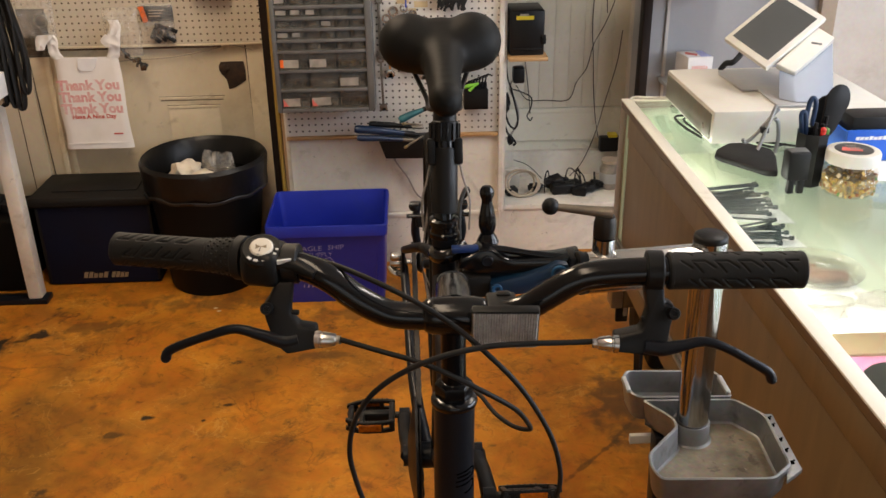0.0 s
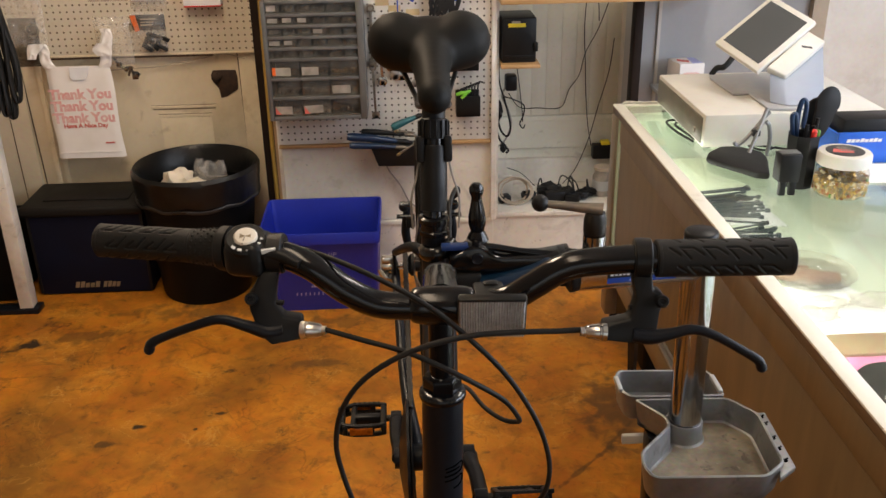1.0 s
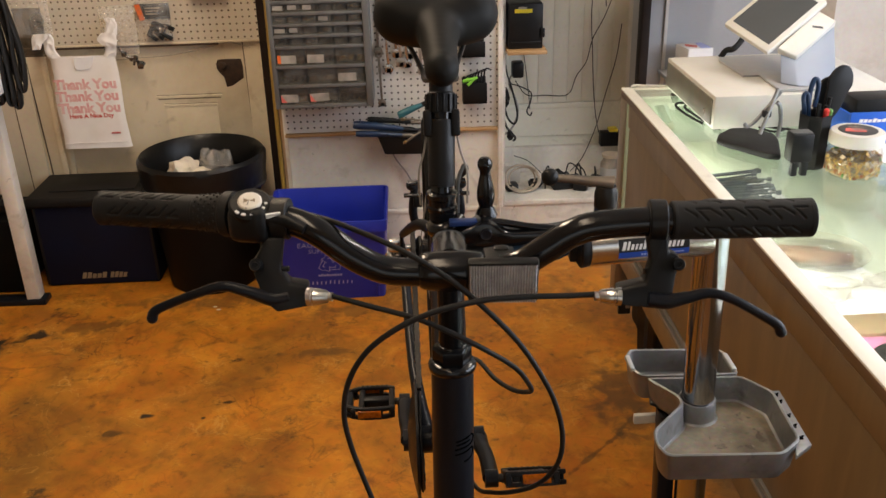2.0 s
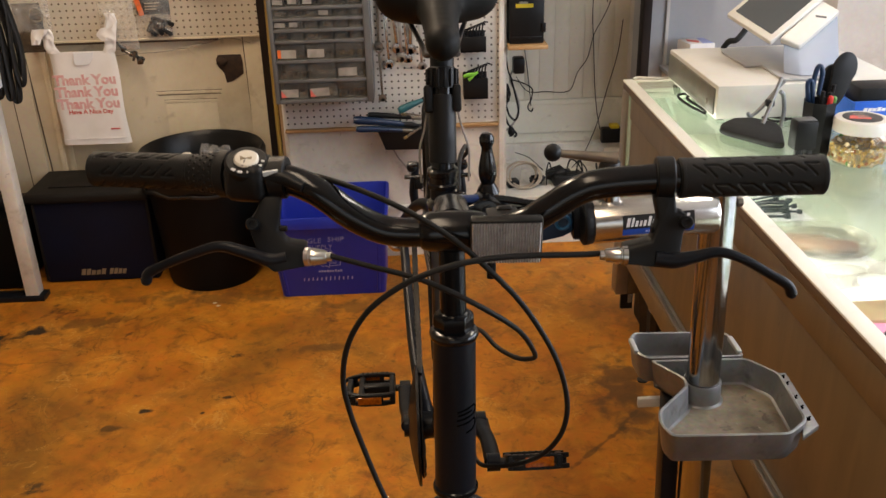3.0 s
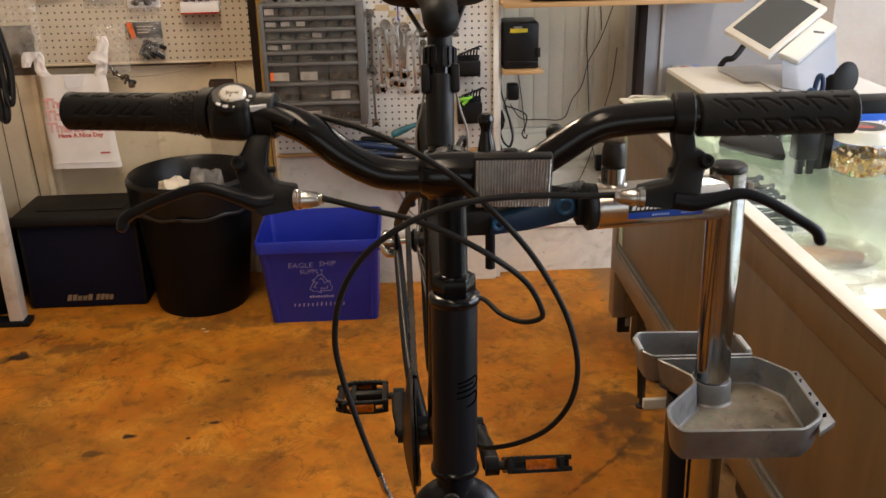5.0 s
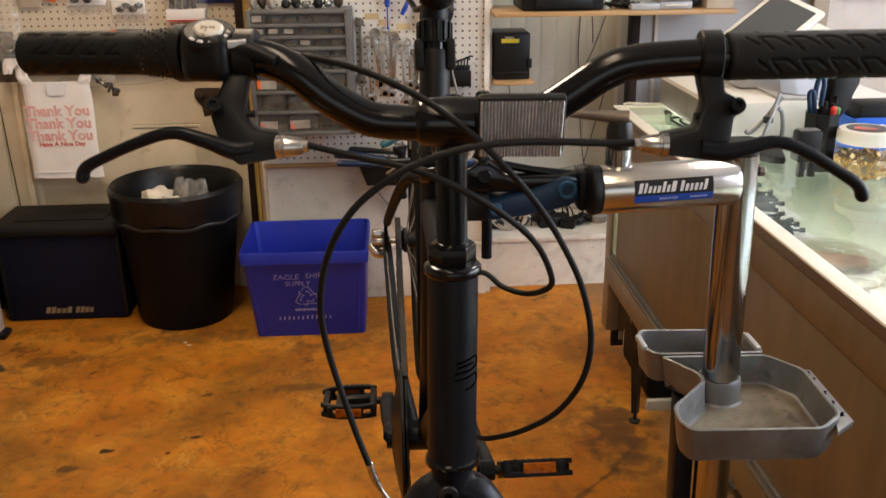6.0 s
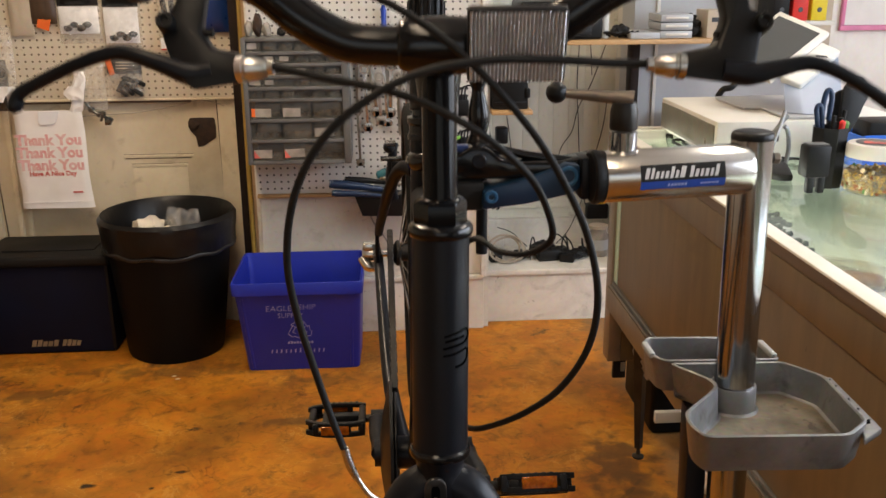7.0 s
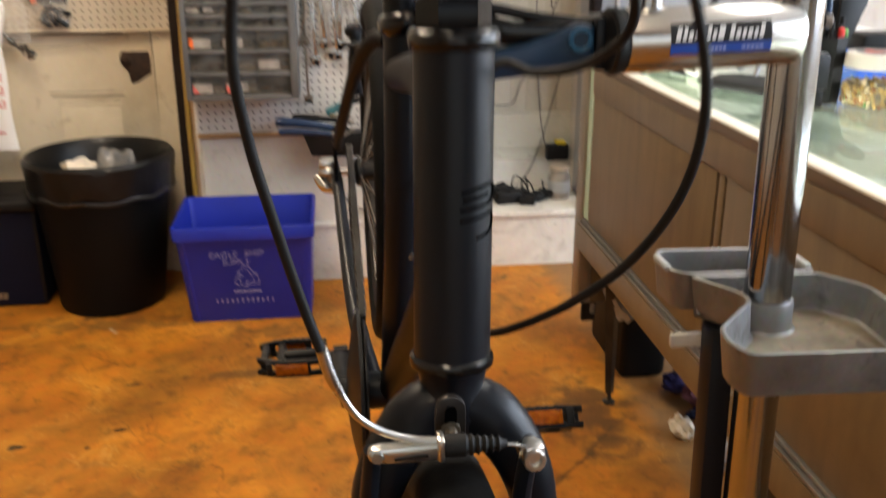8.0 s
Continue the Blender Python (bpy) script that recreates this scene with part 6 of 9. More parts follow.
# ---- the glass display counter ----
def counter():
    c = thing("display_counter", (0.9, 1.0, 0.0), "wood-fronted glass display counter with a pale trim", "display counter")
    x0, x1, y0, y1, zt = 0.600, 1.245, -1.4, 2.482, 0.947
    bm = B()
    box(bm, (x0, y0, zt - 0.005), (x0 + 0.030, y1, zt), 0.0015)
    box(bm, (x1 - 0.04, y0, zt - 0.005), (x1, y1, zt), 0.0015)
    box(bm, (x0 + 0.0305, y1 - 0.022, zt - 0.005), (x1 - 0.0405, y1, zt), 0.0015)
    box(bm, (x0 + 0.0305, y0, zt - 0.005), (x1 - 0.0405, y0 + 0.04, zt), 0.0015)
    part("top_trim", bm, M["trim"], c, "pale cream counter trim")
    # added band; its darker wood colour paints the shade below the trim
    bm = B()
    box(bm, (x0 + 0.0015, y0, zt - 0.024), (x0 + 0.028, y1 - 0.001, zt - 0.0052), 0.001)
    box(bm, (x1 - 0.038, y0, zt - 0.024), (x1 - 0.0015, y1 - 0.001, zt - 0.0052), 0.001)
    box(bm, (x0 + 0.0285, y1 - 0.020, zt - 0.024), (x1 - 0.0385, y1 - 0.001, zt - 0.0052), 0.001)
    part("edge_rail", bm, M["shaded_rail_wood"], c, "wooden edge under the trim with its shade in the colour")
    for a, b in ((y0 + 0.041, 0.398), (0.402, y1 - 0.0225)):
        bm = B()
        box(bm, (x0 + 0.0305, a, zt - 0.010), (x1 - 0.0405, b, zt - 0.002), 0.001)
        g = part("glass_top", bm, M["glass"], c, "clear glass counter top")
        g.visible_shadow = False
    bm = B()
    box(bm, (x0, 2.425, 0.305), (x0 + 0.035, y1, zt - 0.025), 0.003)
    part("corner_post", bm, M["alu_brown"], c)
    bm = B()
    box(bm, (x1 - 0.035, 2.425, 0.27), (x1, y1, zt - 0.025), 0.003)
    part("corner_post", bm, M["alu_brown"], c)
    bm = B()
    box(bm, (x0 + 0.006, 2.388, 0.545), (x0 + 0.012, 2.424, zt - 0.03))
    part("glass_edge", bm, M["green_glass"], c, "green glass edge")
    bm = B()
    box(bm, (x0 + 0.0355, 2.427, 0.305), (x0 + 0.078, 2.447, 0.4560), 0.003)
    part("end_apron", bm, M["panel_wood"], c)
    # wood front: rails, stile and panels
    bm = B()
    box(bm, (x0 + 0.002, y0, 0.862), (x0 + 0.016, 2.386, zt - 0.025), 0.002)
    part("top_rail", bm, M["panel_wood"], c)
    for a, b in ((1.662, 2.384), (0.48, 1.622), (-0.70, 0.44), (y0, -0.74)):
        bm = B()
        box(bm, (x0 + 0.006, a, 0.5435), (x0 + 0.018, b, 0.8615), 0.002)
        part("front_panel", bm, M["panel_wood"], c)
    for a in (1.623, 0.441, -0.739):
        bm = B()
        box(bm, (x0 + 0.0145, a, 0.5435), (x0 + 0.018, a + 0.038, 0.8615), 0.001)
        part("groove", bm, M["dark_wood"], c)
        bm = B()
        box(bm, (x0 + 0.0065, a + 0.008, 0.544), (x0 + 0.0144, a + 0.030, 0.861), 0.002)
        part("stile", bm, M["panel_wood"], c)
    bm = B()
    box(bm, (x0 + 0.0188, y0, 0.476), (x0 + 0.0225, 2.384, zt - 0.026))
    part("inner_lining", bm, M["case_lining"], c)
    bm = B()
    box(bm, (x0 - 0.004, y0, 0.457), (x0 + 0.018, 2.450, 0.5222), 0.003)
    part("bottom_rail", bm, M["panel_wood"], c)
    bm = B()
    box(bm, (x0 - 0.002, y0, 0.5226), (x0 + 0.016, 2.424, 0.5330), 0.002)
    box(bm, (x0 - 0.006, y0, 0.5290), (x0 + 0.001, 2.424, 0.5345), 0.002)
    box(bm, (x0 + 0.001, y0, 0.5333), (x0 + 0.016, 2.424, 0.5430), 0.003)
    part("sill_strip", bm, M["sill_alloy"], c, "dull grey alloy sill track")
    bm = B()
    box(bm, (x0 + 0.02, y0, 0.457), (x1 - 0.02, y1 - 0.02, 0.475))
    part("bottom_board", bm, M["panel_wood"], c)
    bm = B()
    box(bm, (x1 - 0.018, y0, 0.476), (x1, 2.424, zt - 0.025))
    g = part("customer_glass", bm, M["glass"], c, "clear glass on the customers' side")
    g.visible_shadow = False
    bm = B()
    box(bm, (x0 + 0.036, y1 - 0.012, 0.476), (x1 - 0.036, y1 - 0.006, zt - 0.025))
    part("end_glass", bm, M["end_glass"], c, "hazy pale green end glass")
    bm = B()
    box(bm, (x0 + 0.0235, y0 + 0.01, 0.792), (x1 - 0.019, 2.42, 0.800), 0.001)
    part("inner_shelf", bm, M["case_lining"], c, "pale green lined display shelf")
    for x, y in ((0.702, 2.425), (1.17, 2.425), (0.66, -1.3), (1.17, -1.3), (0.66, 0.5), (1.17, 0.5)):
        bm = B()
        tube(bm, [(x - 0.022, y - 0.02, 0.450), (x - 0.012, y - 0.012, 0.30), (x, y, 0.03)], [0.020, 0.019, 0.012], 4, 0)
        leg = part("leg", bm, M["dark_metal"], c)
        bm = B()
        lathe(bm, (x, y, 0.0), (0, 0, 1), [(0.0, 0), (0.017, 0), (0.017, 0.005), (0.006, 0.010), (0.005, 0.035), (0.0, 0.035)], 20)
        part("levelling_foot", bm, M["dark_metal"], leg)
    return c


def on_shelf():
    """What lies on the shelf under the glass."""
    z = 0.801
    rnd = random.Random(7)
    for cx, cy, w, d, n in ((0.795, 2.03, 0.135, 0.17, 30), (0.780, 1.835, 0.12, 0.08, 15)):
        bm = B()
        prism(bm, [(cx - w * 0.50, cy - d * 0.55, z), (cx + w * 0.72, cy - d * 0.70, z), (cx + w * 0.62, cy + d * 0.45, z), (cx - w * 0.45, cy + d * 0.55, z)], (0, 0, 0.001))
        card = tagged(part("backing_card", bm, M["white_paper"]), "white card under black hex bolts in the glass case", "card")
        for i in range(n):
            y = cy - d * 0.45 + d * 0.9 * i / (n - 1) + rnd.uniform(-0.006, 0.006)
            xa = cx - w * 0.50 + rnd.uniform(-0.012, 0.022)
            L = w * rnd.uniform(0.66, 0.92)
            up = 0.0065 * (i * 2 % 5) * 0.7
            a = Vector((xa, y, z + 0.006 + up * 0.6))
            b = Vector((xa + L, y - 0.006 + rnd.uniform(-0.026, 0.026), z + 0.006 + up))
            d1 = (b - a).normalized()
            bm = B()
            cyl(bm, a, b, 0.0026, n=10)
            cyl(bm, b, b + d1 * 0.010, 0.0056, n=6)
            solo("hex_bolt", bm, M["dark_bolt"], "black steel hex bolt lying on a white card", "bolt", "bolts in the case")
    bm = B()
    prism(bm, [(0.645, 1.47, z), (0.70, 1.545, z), (0.755, 1.600, z), (0.878, 1.615, z), (0.92, 1.520, z), (1.02, 1.455, z), (1.02, 1.40, z), (0.66, 1.40, z)], (0, 0, 0.002))
    solo("paper_sheet", bm, M["white_paper"], "bright white paper sheet under the counter glass", "paper")
    bm = B()
    blob(bm, (0.80, 1.52, z + 0.008), (0.05, 0.025, 0.008), 0.3, 5)
    ob = solo("plastic_packet", bm, M["clear"], "crumpled clear plastic packet on the paper", "packet")
    # brown saddle-shaped part under a clear blister
    gp = thing("moulded_grip", (0.82, 1.62, z), "brown moulded plastic grip under a clear blister in the case", "grip")
    bm = B()
    tube(bm, [(0.725, 1.665, z + 0.014), (0.765, 1.640, z + 0.016), (0.815, 1.612, z + 0.018), (0.870, 1.605, z + 0.017)], [0.012, 0.018, 0.021, 0.015], 16, 6, True, 0.75)
    part("grip_body", bm, M["brown_plastic"], gp)
    bm = B()
    tube(bm, [(0.715, 1.695, z + 0.008), (0.770, 1.680, z + 0.009), (0.835, 1.668, z + 0.009)], [0.006, 0.009, 0.007], 12, 5)
    part("grip_insert", bm, M["brown_plastic"], gp)
    bm = B()
    tube(bm, [(0.700, 1.690, z + 0.016), (0.770, 1.660, z + 0.022), (0.840, 1.632, z + 0.024), (0.895, 1.618, z + 0.020)], [0.020, 0.031, 0.033, 0.020], 18, 6, True, 0.6)
    part("blister", bm, M["jar_clear"], gp, "clear plastic blister").visible_shadow = False
    for cx, cy, rr, sd in ((0.83, 1.60, 0.05, 15), (0.90, 1.52, 0.045, 16), (0.76, 1.47, 0.05, 17)):
        bm = B()
        blob(bm, (cx, cy, z + 0.012), (rr, rr * 0.6, 0.009), 0.5, sd, 3)
        solo("plastic_packet", bm, M["film"], "crumpled clear plastic packet on the paper", "packet", "clear packets", smooth=False)
    bm = B()
    lathe(bm, (0.83, 1.66, z), (0, 0, 1), [(0.0, 0.001), (0.085, 0.001), (0.095, 0.012), (0.098, 0.014), (0.094, 0.014), (0.084, 0.003), (0.0, 0.003)], 48)
    solo("shallow_dish", bm, M["clear"], "shallow clear round dish in the case", "dish")
    bm = B()
    box(bm, (0.655, 1.325, z), (1.02, 1.395, z + 0.012), 0.003)
    solo("wooden_block", bm, M["tan_block"], "pale wooden strip with small holes in the case", "block")
    bm = B()
    lathe(bm, (0.80, 1.24, z), (0, 0, 1), [(0.0, 0.004), (0.075, 0.004), (0.115, 0.008), (0.118, 0.004), (0.11, 0.0), (0.0, 0.0)], 48)
    pk = solo("pink_disc", bm, M["pink"], "pink round cardboard disc in the case", "disc")
    bm = B()
    lathe(bm, (0.81, 1.225, z + 0.009), (0, 0, 1), [(0.0, 0.003), (0.07, 0.003), (0.075, 0.0)], 40)
    solo("black_tin", bm, M["black_plastic"], "flat black tin with yellow stripes", "tin")


# ---- things on the counter ----
def counter_things():
    z = 0.9455
    # cash drawer
    d = thing("cash_drawer", (0.95, 2.27, z), "white metal cash drawer on the glass counter", "cash drawer")
    bm = B()
    box(bm, (0.722, 2.058, z + 0.004), (1.16, 2.468, 1.030), 0.004)
    part("drawer_case", bm, M["white_plastic"], d)
    bm = B()
    box(bm, (0.7185, 2.072, z + 0.012), (0.7225, 2.456, 1.020), 0.001)
    fr = part("drawer_front", bm, M["drawer_tan"], d, "grey-beige drawer front")
    bm = B()
    lathe(bm, (0.7185, 2.12, 0.978), (-1, 0, 0), [(0.0, 0.003), (0.006, 0.003), (0.008, 0.0)], 20)
    part("drawer_lock", bm, M["worn_steel"], fr)
    for x in (0.74, 1.14):
        for y in (2.08, 2.45):
            bm = B()
            cyl(bm, (x, y, z), (x, y, z + 0.005), 0.01, n=12)
            part("drawer_foot", bm, M["black_rubber"], d)
    # tablet stand
    t = thing("tablet_stand", (0.97, 2.3, 1.031), "white swivelling tablet till with a dark screen on a cash drawer", "tablet stand")
    bm = B()
    prism(bm, [(0.848, 2.425, 1.031), (0.838, 2.390, 1.031), (0.843, 2.222, 1.031), (0.884, 2.222, 1.031), (0.879, 2.075, 1.031), (1.035, 2.068, 1.031), (1.045, 2.43, 1.031)], (0, 0, 0.006), 0.002)
    part("base_plate", bm, M["plate_grey"], t, "grey metal base plate")

    def hull(bm, low, top, bevel):
        a, b = [bm.verts.new(p) for p in low], [bm.verts.new(p) for p in top]
        n = len(a)
        fs = [bm.faces.new(a[::-1]), bm.faces.new(b)] + [bm.faces.new((a[i], a[(i + 1) % n], b[(i + 1) % n], b[i])) for i in range(n)]
        bmesh.ops.recalc_face_normals(bm, faces=fs)
        bmesh.ops.bevel(bm, geom=bm.edges[:], offset=bevel, segments=3, affect="EDGES", profile=0.5)

    bm = B()
    hull(bm, [(0.897, 2.123, 1.0375), (0.928, 2.091, 1.0375), (1.018, 2.080, 1.0375), (1.010, 2.17, 1.0375)], [(0.905, 2.165, 1.100), (0.944, 2.150, 1.084), (1.052, 2.205, 1.154), (1.030, 2.255, 1.170)], 0.005)
    part("pedestal", bm, M["pedestal"], t, "blue-grey plastic pedestal")
    # screen head: a flat slab turned and tilted
    L, Bt, R = Vector((0.809, 2.300, 1.1515)), Vector((0.869, 2.150, 1.109)), Vector((1.044, 2.250, 1.207))
    u, v = Bt - L, R - Bt
    nrm = u.cross(v).normalized()
    if nrm.z < 0:
        nrm = -nrm
    bm = B()
    prism(bm, [L, Bt, R, R - u], -nrm * 0.014, 0.005)
    head = part("tablet", bm, M["white_plastic"], t, "white-framed tablet")
    bm = B()
    C = (L + R) / 2
    cs = [C + (p - C) * 0.82 for p in (L, Bt, R, R - u)]
    prism(bm, [p + nrm * 0.0012 for p in cs], -nrm * 0.003)
    part("screen", bm, M["screen"], head, "dark grey screen")
    bm = B()
    hull(bm, [(0.900, 2.170, 1.100), (0.944, 2.156, 1.080), (1.054, 2.212, 1.150), (1.030, 2.262, 1.166)], [(0.895, 2.158, 1.117), (0.940, 2.146, 1.096), (1.050, 2.198, 1.168), (1.026, 2.248, 1.184)], 0.004)
    cap = part("card_reader", bm, M["white_plastic"], t, "white card reader housing")
    bm = B()
    e, w = Vector((0.992, 2.196, 1.1545)), Vector((0.022, -0.010, -0.002))
    prism(bm, [e, e + w, e + w + Vector((0, 0.004, 0.003)), e + Vector((0, 0.004, 0.003))], (0, -0.0006, 0.0012))
    part("card_slot", bm, M["black_ink"], cap)
    bm = B()
    tube(bm, [C - nrm * 0.014, C - nrm * 0.05, (0.985, 2.20, 1.10)], [0.03, 0.026, 0.03], 16, 5)
    part("neck", bm, M["white_plastic"], t)
    bm = B()
    tube(bm, [(0.855, 2.43, 1.035), (0.865, 2.42, 1.055), (0.880, 2.41, 1.060), (0.900, 2.42, 1.075), (0.92, 2.43, 1.10)], 0.008, 10, 6)
    solo("cable", bm, M["black_rubber"], "bunched black cord behind the tablet", "cable")
    # pen cup
    cup = thing("pen_cup", (0.845, 1.80, z), "black pen cup full of pens and tools", "pen cup")
    bm = B()
    lathe(bm, (0.846, 1.800, z), (0, 0, 1), [(0.0, 0.0), (0.030, 0.0), (0.031, 0.01), (0.0335, 0.115), (0.0315, 0.115), (0.029, 0.012), (0.0, 0.012)], 8)
    part("cup", bm, M["black_plastic"], cup)
    bm = B()
    tube(bm, [(0.838, 1.805, 0.99), (0.834, 1.815, 1.08), (0.838, 1.818, 1.120), (0.845, 1.818, 1.127), (0.850, 1.816, 1.112), (0.846, 1.812, 1.07)], 0.0052, 10, 6)
    tube(bm, [(0.832, 1.805, 0.99), (0.825, 1.812, 1.065), (0.822, 1.815, 1.093), (0.829, 1.815, 1.098), (0.834, 1.812, 1.075)], 0.005, 10, 6)
    solo("scissors", bm, M["handle_blue"], "blue-handled scissors standing in the pen cup", "scissors")
    for i, (x, y) in enumerate(((0.855, 1.785), (0.865, 1.795), (0.840, 1.785), (0.866, 1.81))):
        bm = B()
        cyl(bm, (x, y, 0.96), (x + 0.006 * (i - 1.5), y, 1.072 + 0.006 * i), 0.0042, n=10)
        solo("pen", bm, M["black_plastic"], "dark pen standing in the black cup", "pen", "pens in the cup")
    for nm, mm, p in (("red_pen", "red", (0.857, 1.778, 1.070)), ("green_pen", "dull_green", (0.866, 1.782, 1.068))):
        bm = B()
        cyl(bm, (p[0], p[1] + 0.01, 0.96), p, 0.0055, n=12)
        ball(bm, p, 0.0062, 10)
        solo(nm, bm, M[mm], "pen with a %s cap in the cup" % mm.replace("_", " "), "pen")
    for p, q in (((0.868, 1.815, 1.00), (0.902, 1.83, 1.132)), ((0.862, 1.83, 0.99), (0.884, 1.845, 1.105))):
        bm = B()
        a, b = Vector(p), Vector(q)
        d2 = (b - a).normalized()
        side = Vector((d2.z, 0, -d2.x))
        pts = []
        for i in range(25):
            th = 2 * math.pi * i / 25
            rr = 0.026 if math.cos(th) > 0 else 0.022
            pts.append(b - d2 * 0.02 + d2 * (0.040 * math.cos(th) if math.cos(th) > 0 else 0.075 * math.cos(th)) + side * (rr * math.sin(th)))
        prism(bm, pts, (0.002, -0.005, 0.0), 0.001)
        solo("plastic_paddle", bm, M["black_plastic"], "round black plastic paddle leaning in the pen cup", "paddle")
    # clip holder block in front of the cup
    h = thing("battery_light", (0.798, 1.755, z), "black plastic light bracket standing on the glass", "bracket")
    bm = B()
    box(bm, (0.776, 1.735, 0.975), (0.822, 1.772, 1.036), 0.005)
    for x in (0.782, 0.803):
        box(bm, (x, 1.738, z), (x + 0.014, 1.752, 0.98), 0.003)
    part("bracket_body", bm, M["black_plastic"], h)
    bm = B()
    box(bm, (0.779, 1.740, 1.0362), (0.819, 1.766, 1.038), 0.001)
    part("bracket_top", bm, M["grey_plastic"], h)
    # black leather-like pouch and a wire clip
    bm = B()
    prism(bm, [(0.700, 1.962, z), (0.712, 1.935, z), (0.775, 1.842, z), (0.800, 1.835, z), (0.812, 1.87, z), (0.835, 1.94, z), (0.84, 1.985, z), (0.80, 2.035, z), (0.755, 2.035, z), (0.715, 1.995, z)], (0, 0, 0.016), 0.006)
    solo("rubber_mat", bm, M["black_rubber"], "black moulded rubber pad lying on the counter glass", "pad")
    clip = thing("wire_clip", (0.82, 2.0, z + 0.016), "grey metal phone clip standing on a black pad", "clip")
    bm = B()
    tube(bm, [(0.770, 1.985, 0.985), (0.778, 1.985, 0.978), (0.800, 1.988, 0.995), (0.838, 1.995, 1.040), (0.850, 1.998, 1.052)], 0.0045, 8, 5)
    tube(bm, [(0.800, 1.965, 0.966), (0.815, 1.975, 1.00), (0.835, 1.99, 1.045), (0.842, 1.995, 1.062)], 0.0045, 8, 5)
    part("clip_arms", bm, M["alloy"], clip)
    bm = B()
    box(bm, (0.808, 1.975, 1.000), (0.826, 1.992, 1.014), 0.002)
    part("clip_grip", bm, M["black_rubber"], clip)
    bm = B()
    tube(bm, [(0.852, 1.99, 0.948), (0.855, 1.99, 0.985), (0.850, 1.992, 1.02), (0.842, 1.992, 1.03)], 0.005, 8, 5)
    part("clip_leg", bm, M["alloy"], clip)
    bm = B()
    tube(bm, [(0.90, 2.05, 0.9485), (0.86, 2.03, 0.949), (0.835, 2.05, 0.952), (0.85, 2.07, 0.949), (0.92, 2.03, 0.949)], 0.0028, 8, 7)
    solo("cable", bm, M["black_rubber"], "looped black charging cable on the glass", "cable")
    # open hook wires
    for off in (0.0, 0.018):
        bm = B()
        tube(bm, [(0.728 + off, 2.300 - off, 0.949), (0.705 + off, 2.295 - off, 0.949), (0.695 + off, 2.265 - off, 0.949), (0.700 + off, 2.19, 0.949), (0.716 + off * 0.5, 2.115 + off, 0.949)], 0.0032, 8, 6)
        solo("hook_wire", bm, M["black_rubber"], "bent black wire hook lying on the glass", "hook", "wire hooks")
    # jar
    j = thing("jar", (0.912, 1.745, z), "clear plastic jar of small brass parts with a white lid", "jar")
    jc = (0.912, 1.745, z)
    bm = B()
    lathe(bm, jc, (0, 0, 1), [(0.0, 0.0), (0.046, 0.0), (0.053, 0.008), (0.0545, 0.03), (0.0545, 0.05), (0.049, 0.064), (0.047, 0.072)], 48)
    g = part("jar_body", bm, M["jar_clear"], j)
    g.visible_shadow = False
    bm = B()
    lathe(bm, jc, (0, 0, 1), [(0.0, 0.003), (0.044, 0.003), (0.051, 0.009), (0.0525, 0.030), (0.050, 0.040), (0.0, 0.043)], 48)
    part("small_parts", bm, M["mix_grain"], j, "mixed small brass parts", False)
    rnd = random.Random(3)
    for mm, n in (("bead_gold", 120), ("bead_pale", 60), ("bead_rust", 50), ("dull_green", 22)):
        bm = B()
        for i in range(n):
            th, zz = rnd.uniform(0, 6.28), rnd.uniform(0.006, 0.046)
            rr = 0.050 if zz < 0.040 else rnd.uniform(0, 0.047)
            c = Vector(jc) + Vector((rr * math.cos(th), rr * math.sin(th), zz))
            h = rnd.uniform(0.0022, 0.0042)
            box(bm, (-h, -h, -h * 0.6), (h, h, h * 0.6), 0, Matrix.Translation(c) @ Euler((rnd.uniform(0, 3), rnd.uniform(0, 3), rnd.uniform(0, 3))).to_matrix().to_4x4())
        part("loose_nuts", bm, M[mm], j, "", False)
    bm = B()
    lathe(bm, (jc[0], jc[1], z + 0.066), (0, 0, 1), [(0.0500, 0.0), (0.0535, 0.001), (0.0535, 0.022), (0.051, 0.026), (0.044, 0.027), (0.0, 0.0265)], 48)
    lid = part("lid", bm, M["white_plastic"], j, "white screw lid")
    bm = B()
    lathe(bm, (jc[0], jc[1], z + 0.0928), (0, 0, 1), [(0.0, 0.0008), (0.038, 0.0008), (0.038, 0.0)], 40)
    lab = part("lid_label", bm, M["black_ink"], lid, "dark round lid label")
    bm = B()
    prism(bm, [Vector((jc[0] + a, jc[1] + b, z + 0.0937)) for a, b in ((-0.030, -0.008), (-0.014, -0.012), (0.010, -0.018), (0.014, -0.002), (-0.004, 0.010), (-0.020, 0.012))], (0, 0, 0.0006))
    part("lid_print", bm, M["red_ink"], lab)
    bm = B()
    for q in range(3):
        bars(bm, Matrix.Translation((jc[0] - 0.012, jc[1] - 0.006 + 0.011 * q, z + 0.0944)) @ Matrix.Rotation(radians(-8), 4, "Z"), 0.0, 0.030 - 0.004 * q, 0.006, 5, 0.2, 0.25, 20 + q)
    part("lid_bars", bm, M["paper"], lab)
    # blue carton with plain bars for its lettering
    b = thing("blue_carton", (1.04, 1.96, z), "open blue cardboard carton on the counter", "carton")
    bm = B()
    box(bm, (0.985, 1.925, z), (1.20, 1.932, 1.018), 0.001)
    box(bm, (0.985, 1.932, z), (0.991, 2.02, 1.014), 0.001)
    box(bm, (0.985, 2.02, z), (1.20, 2.027, 1.018), 0.001)
    box(bm, (1.194, 1.932, z), (1.20, 2.02, 1.014), 0.001)
    box(bm, (0.985, 1.932, z), (1.194, 2.02, z + 0.004))
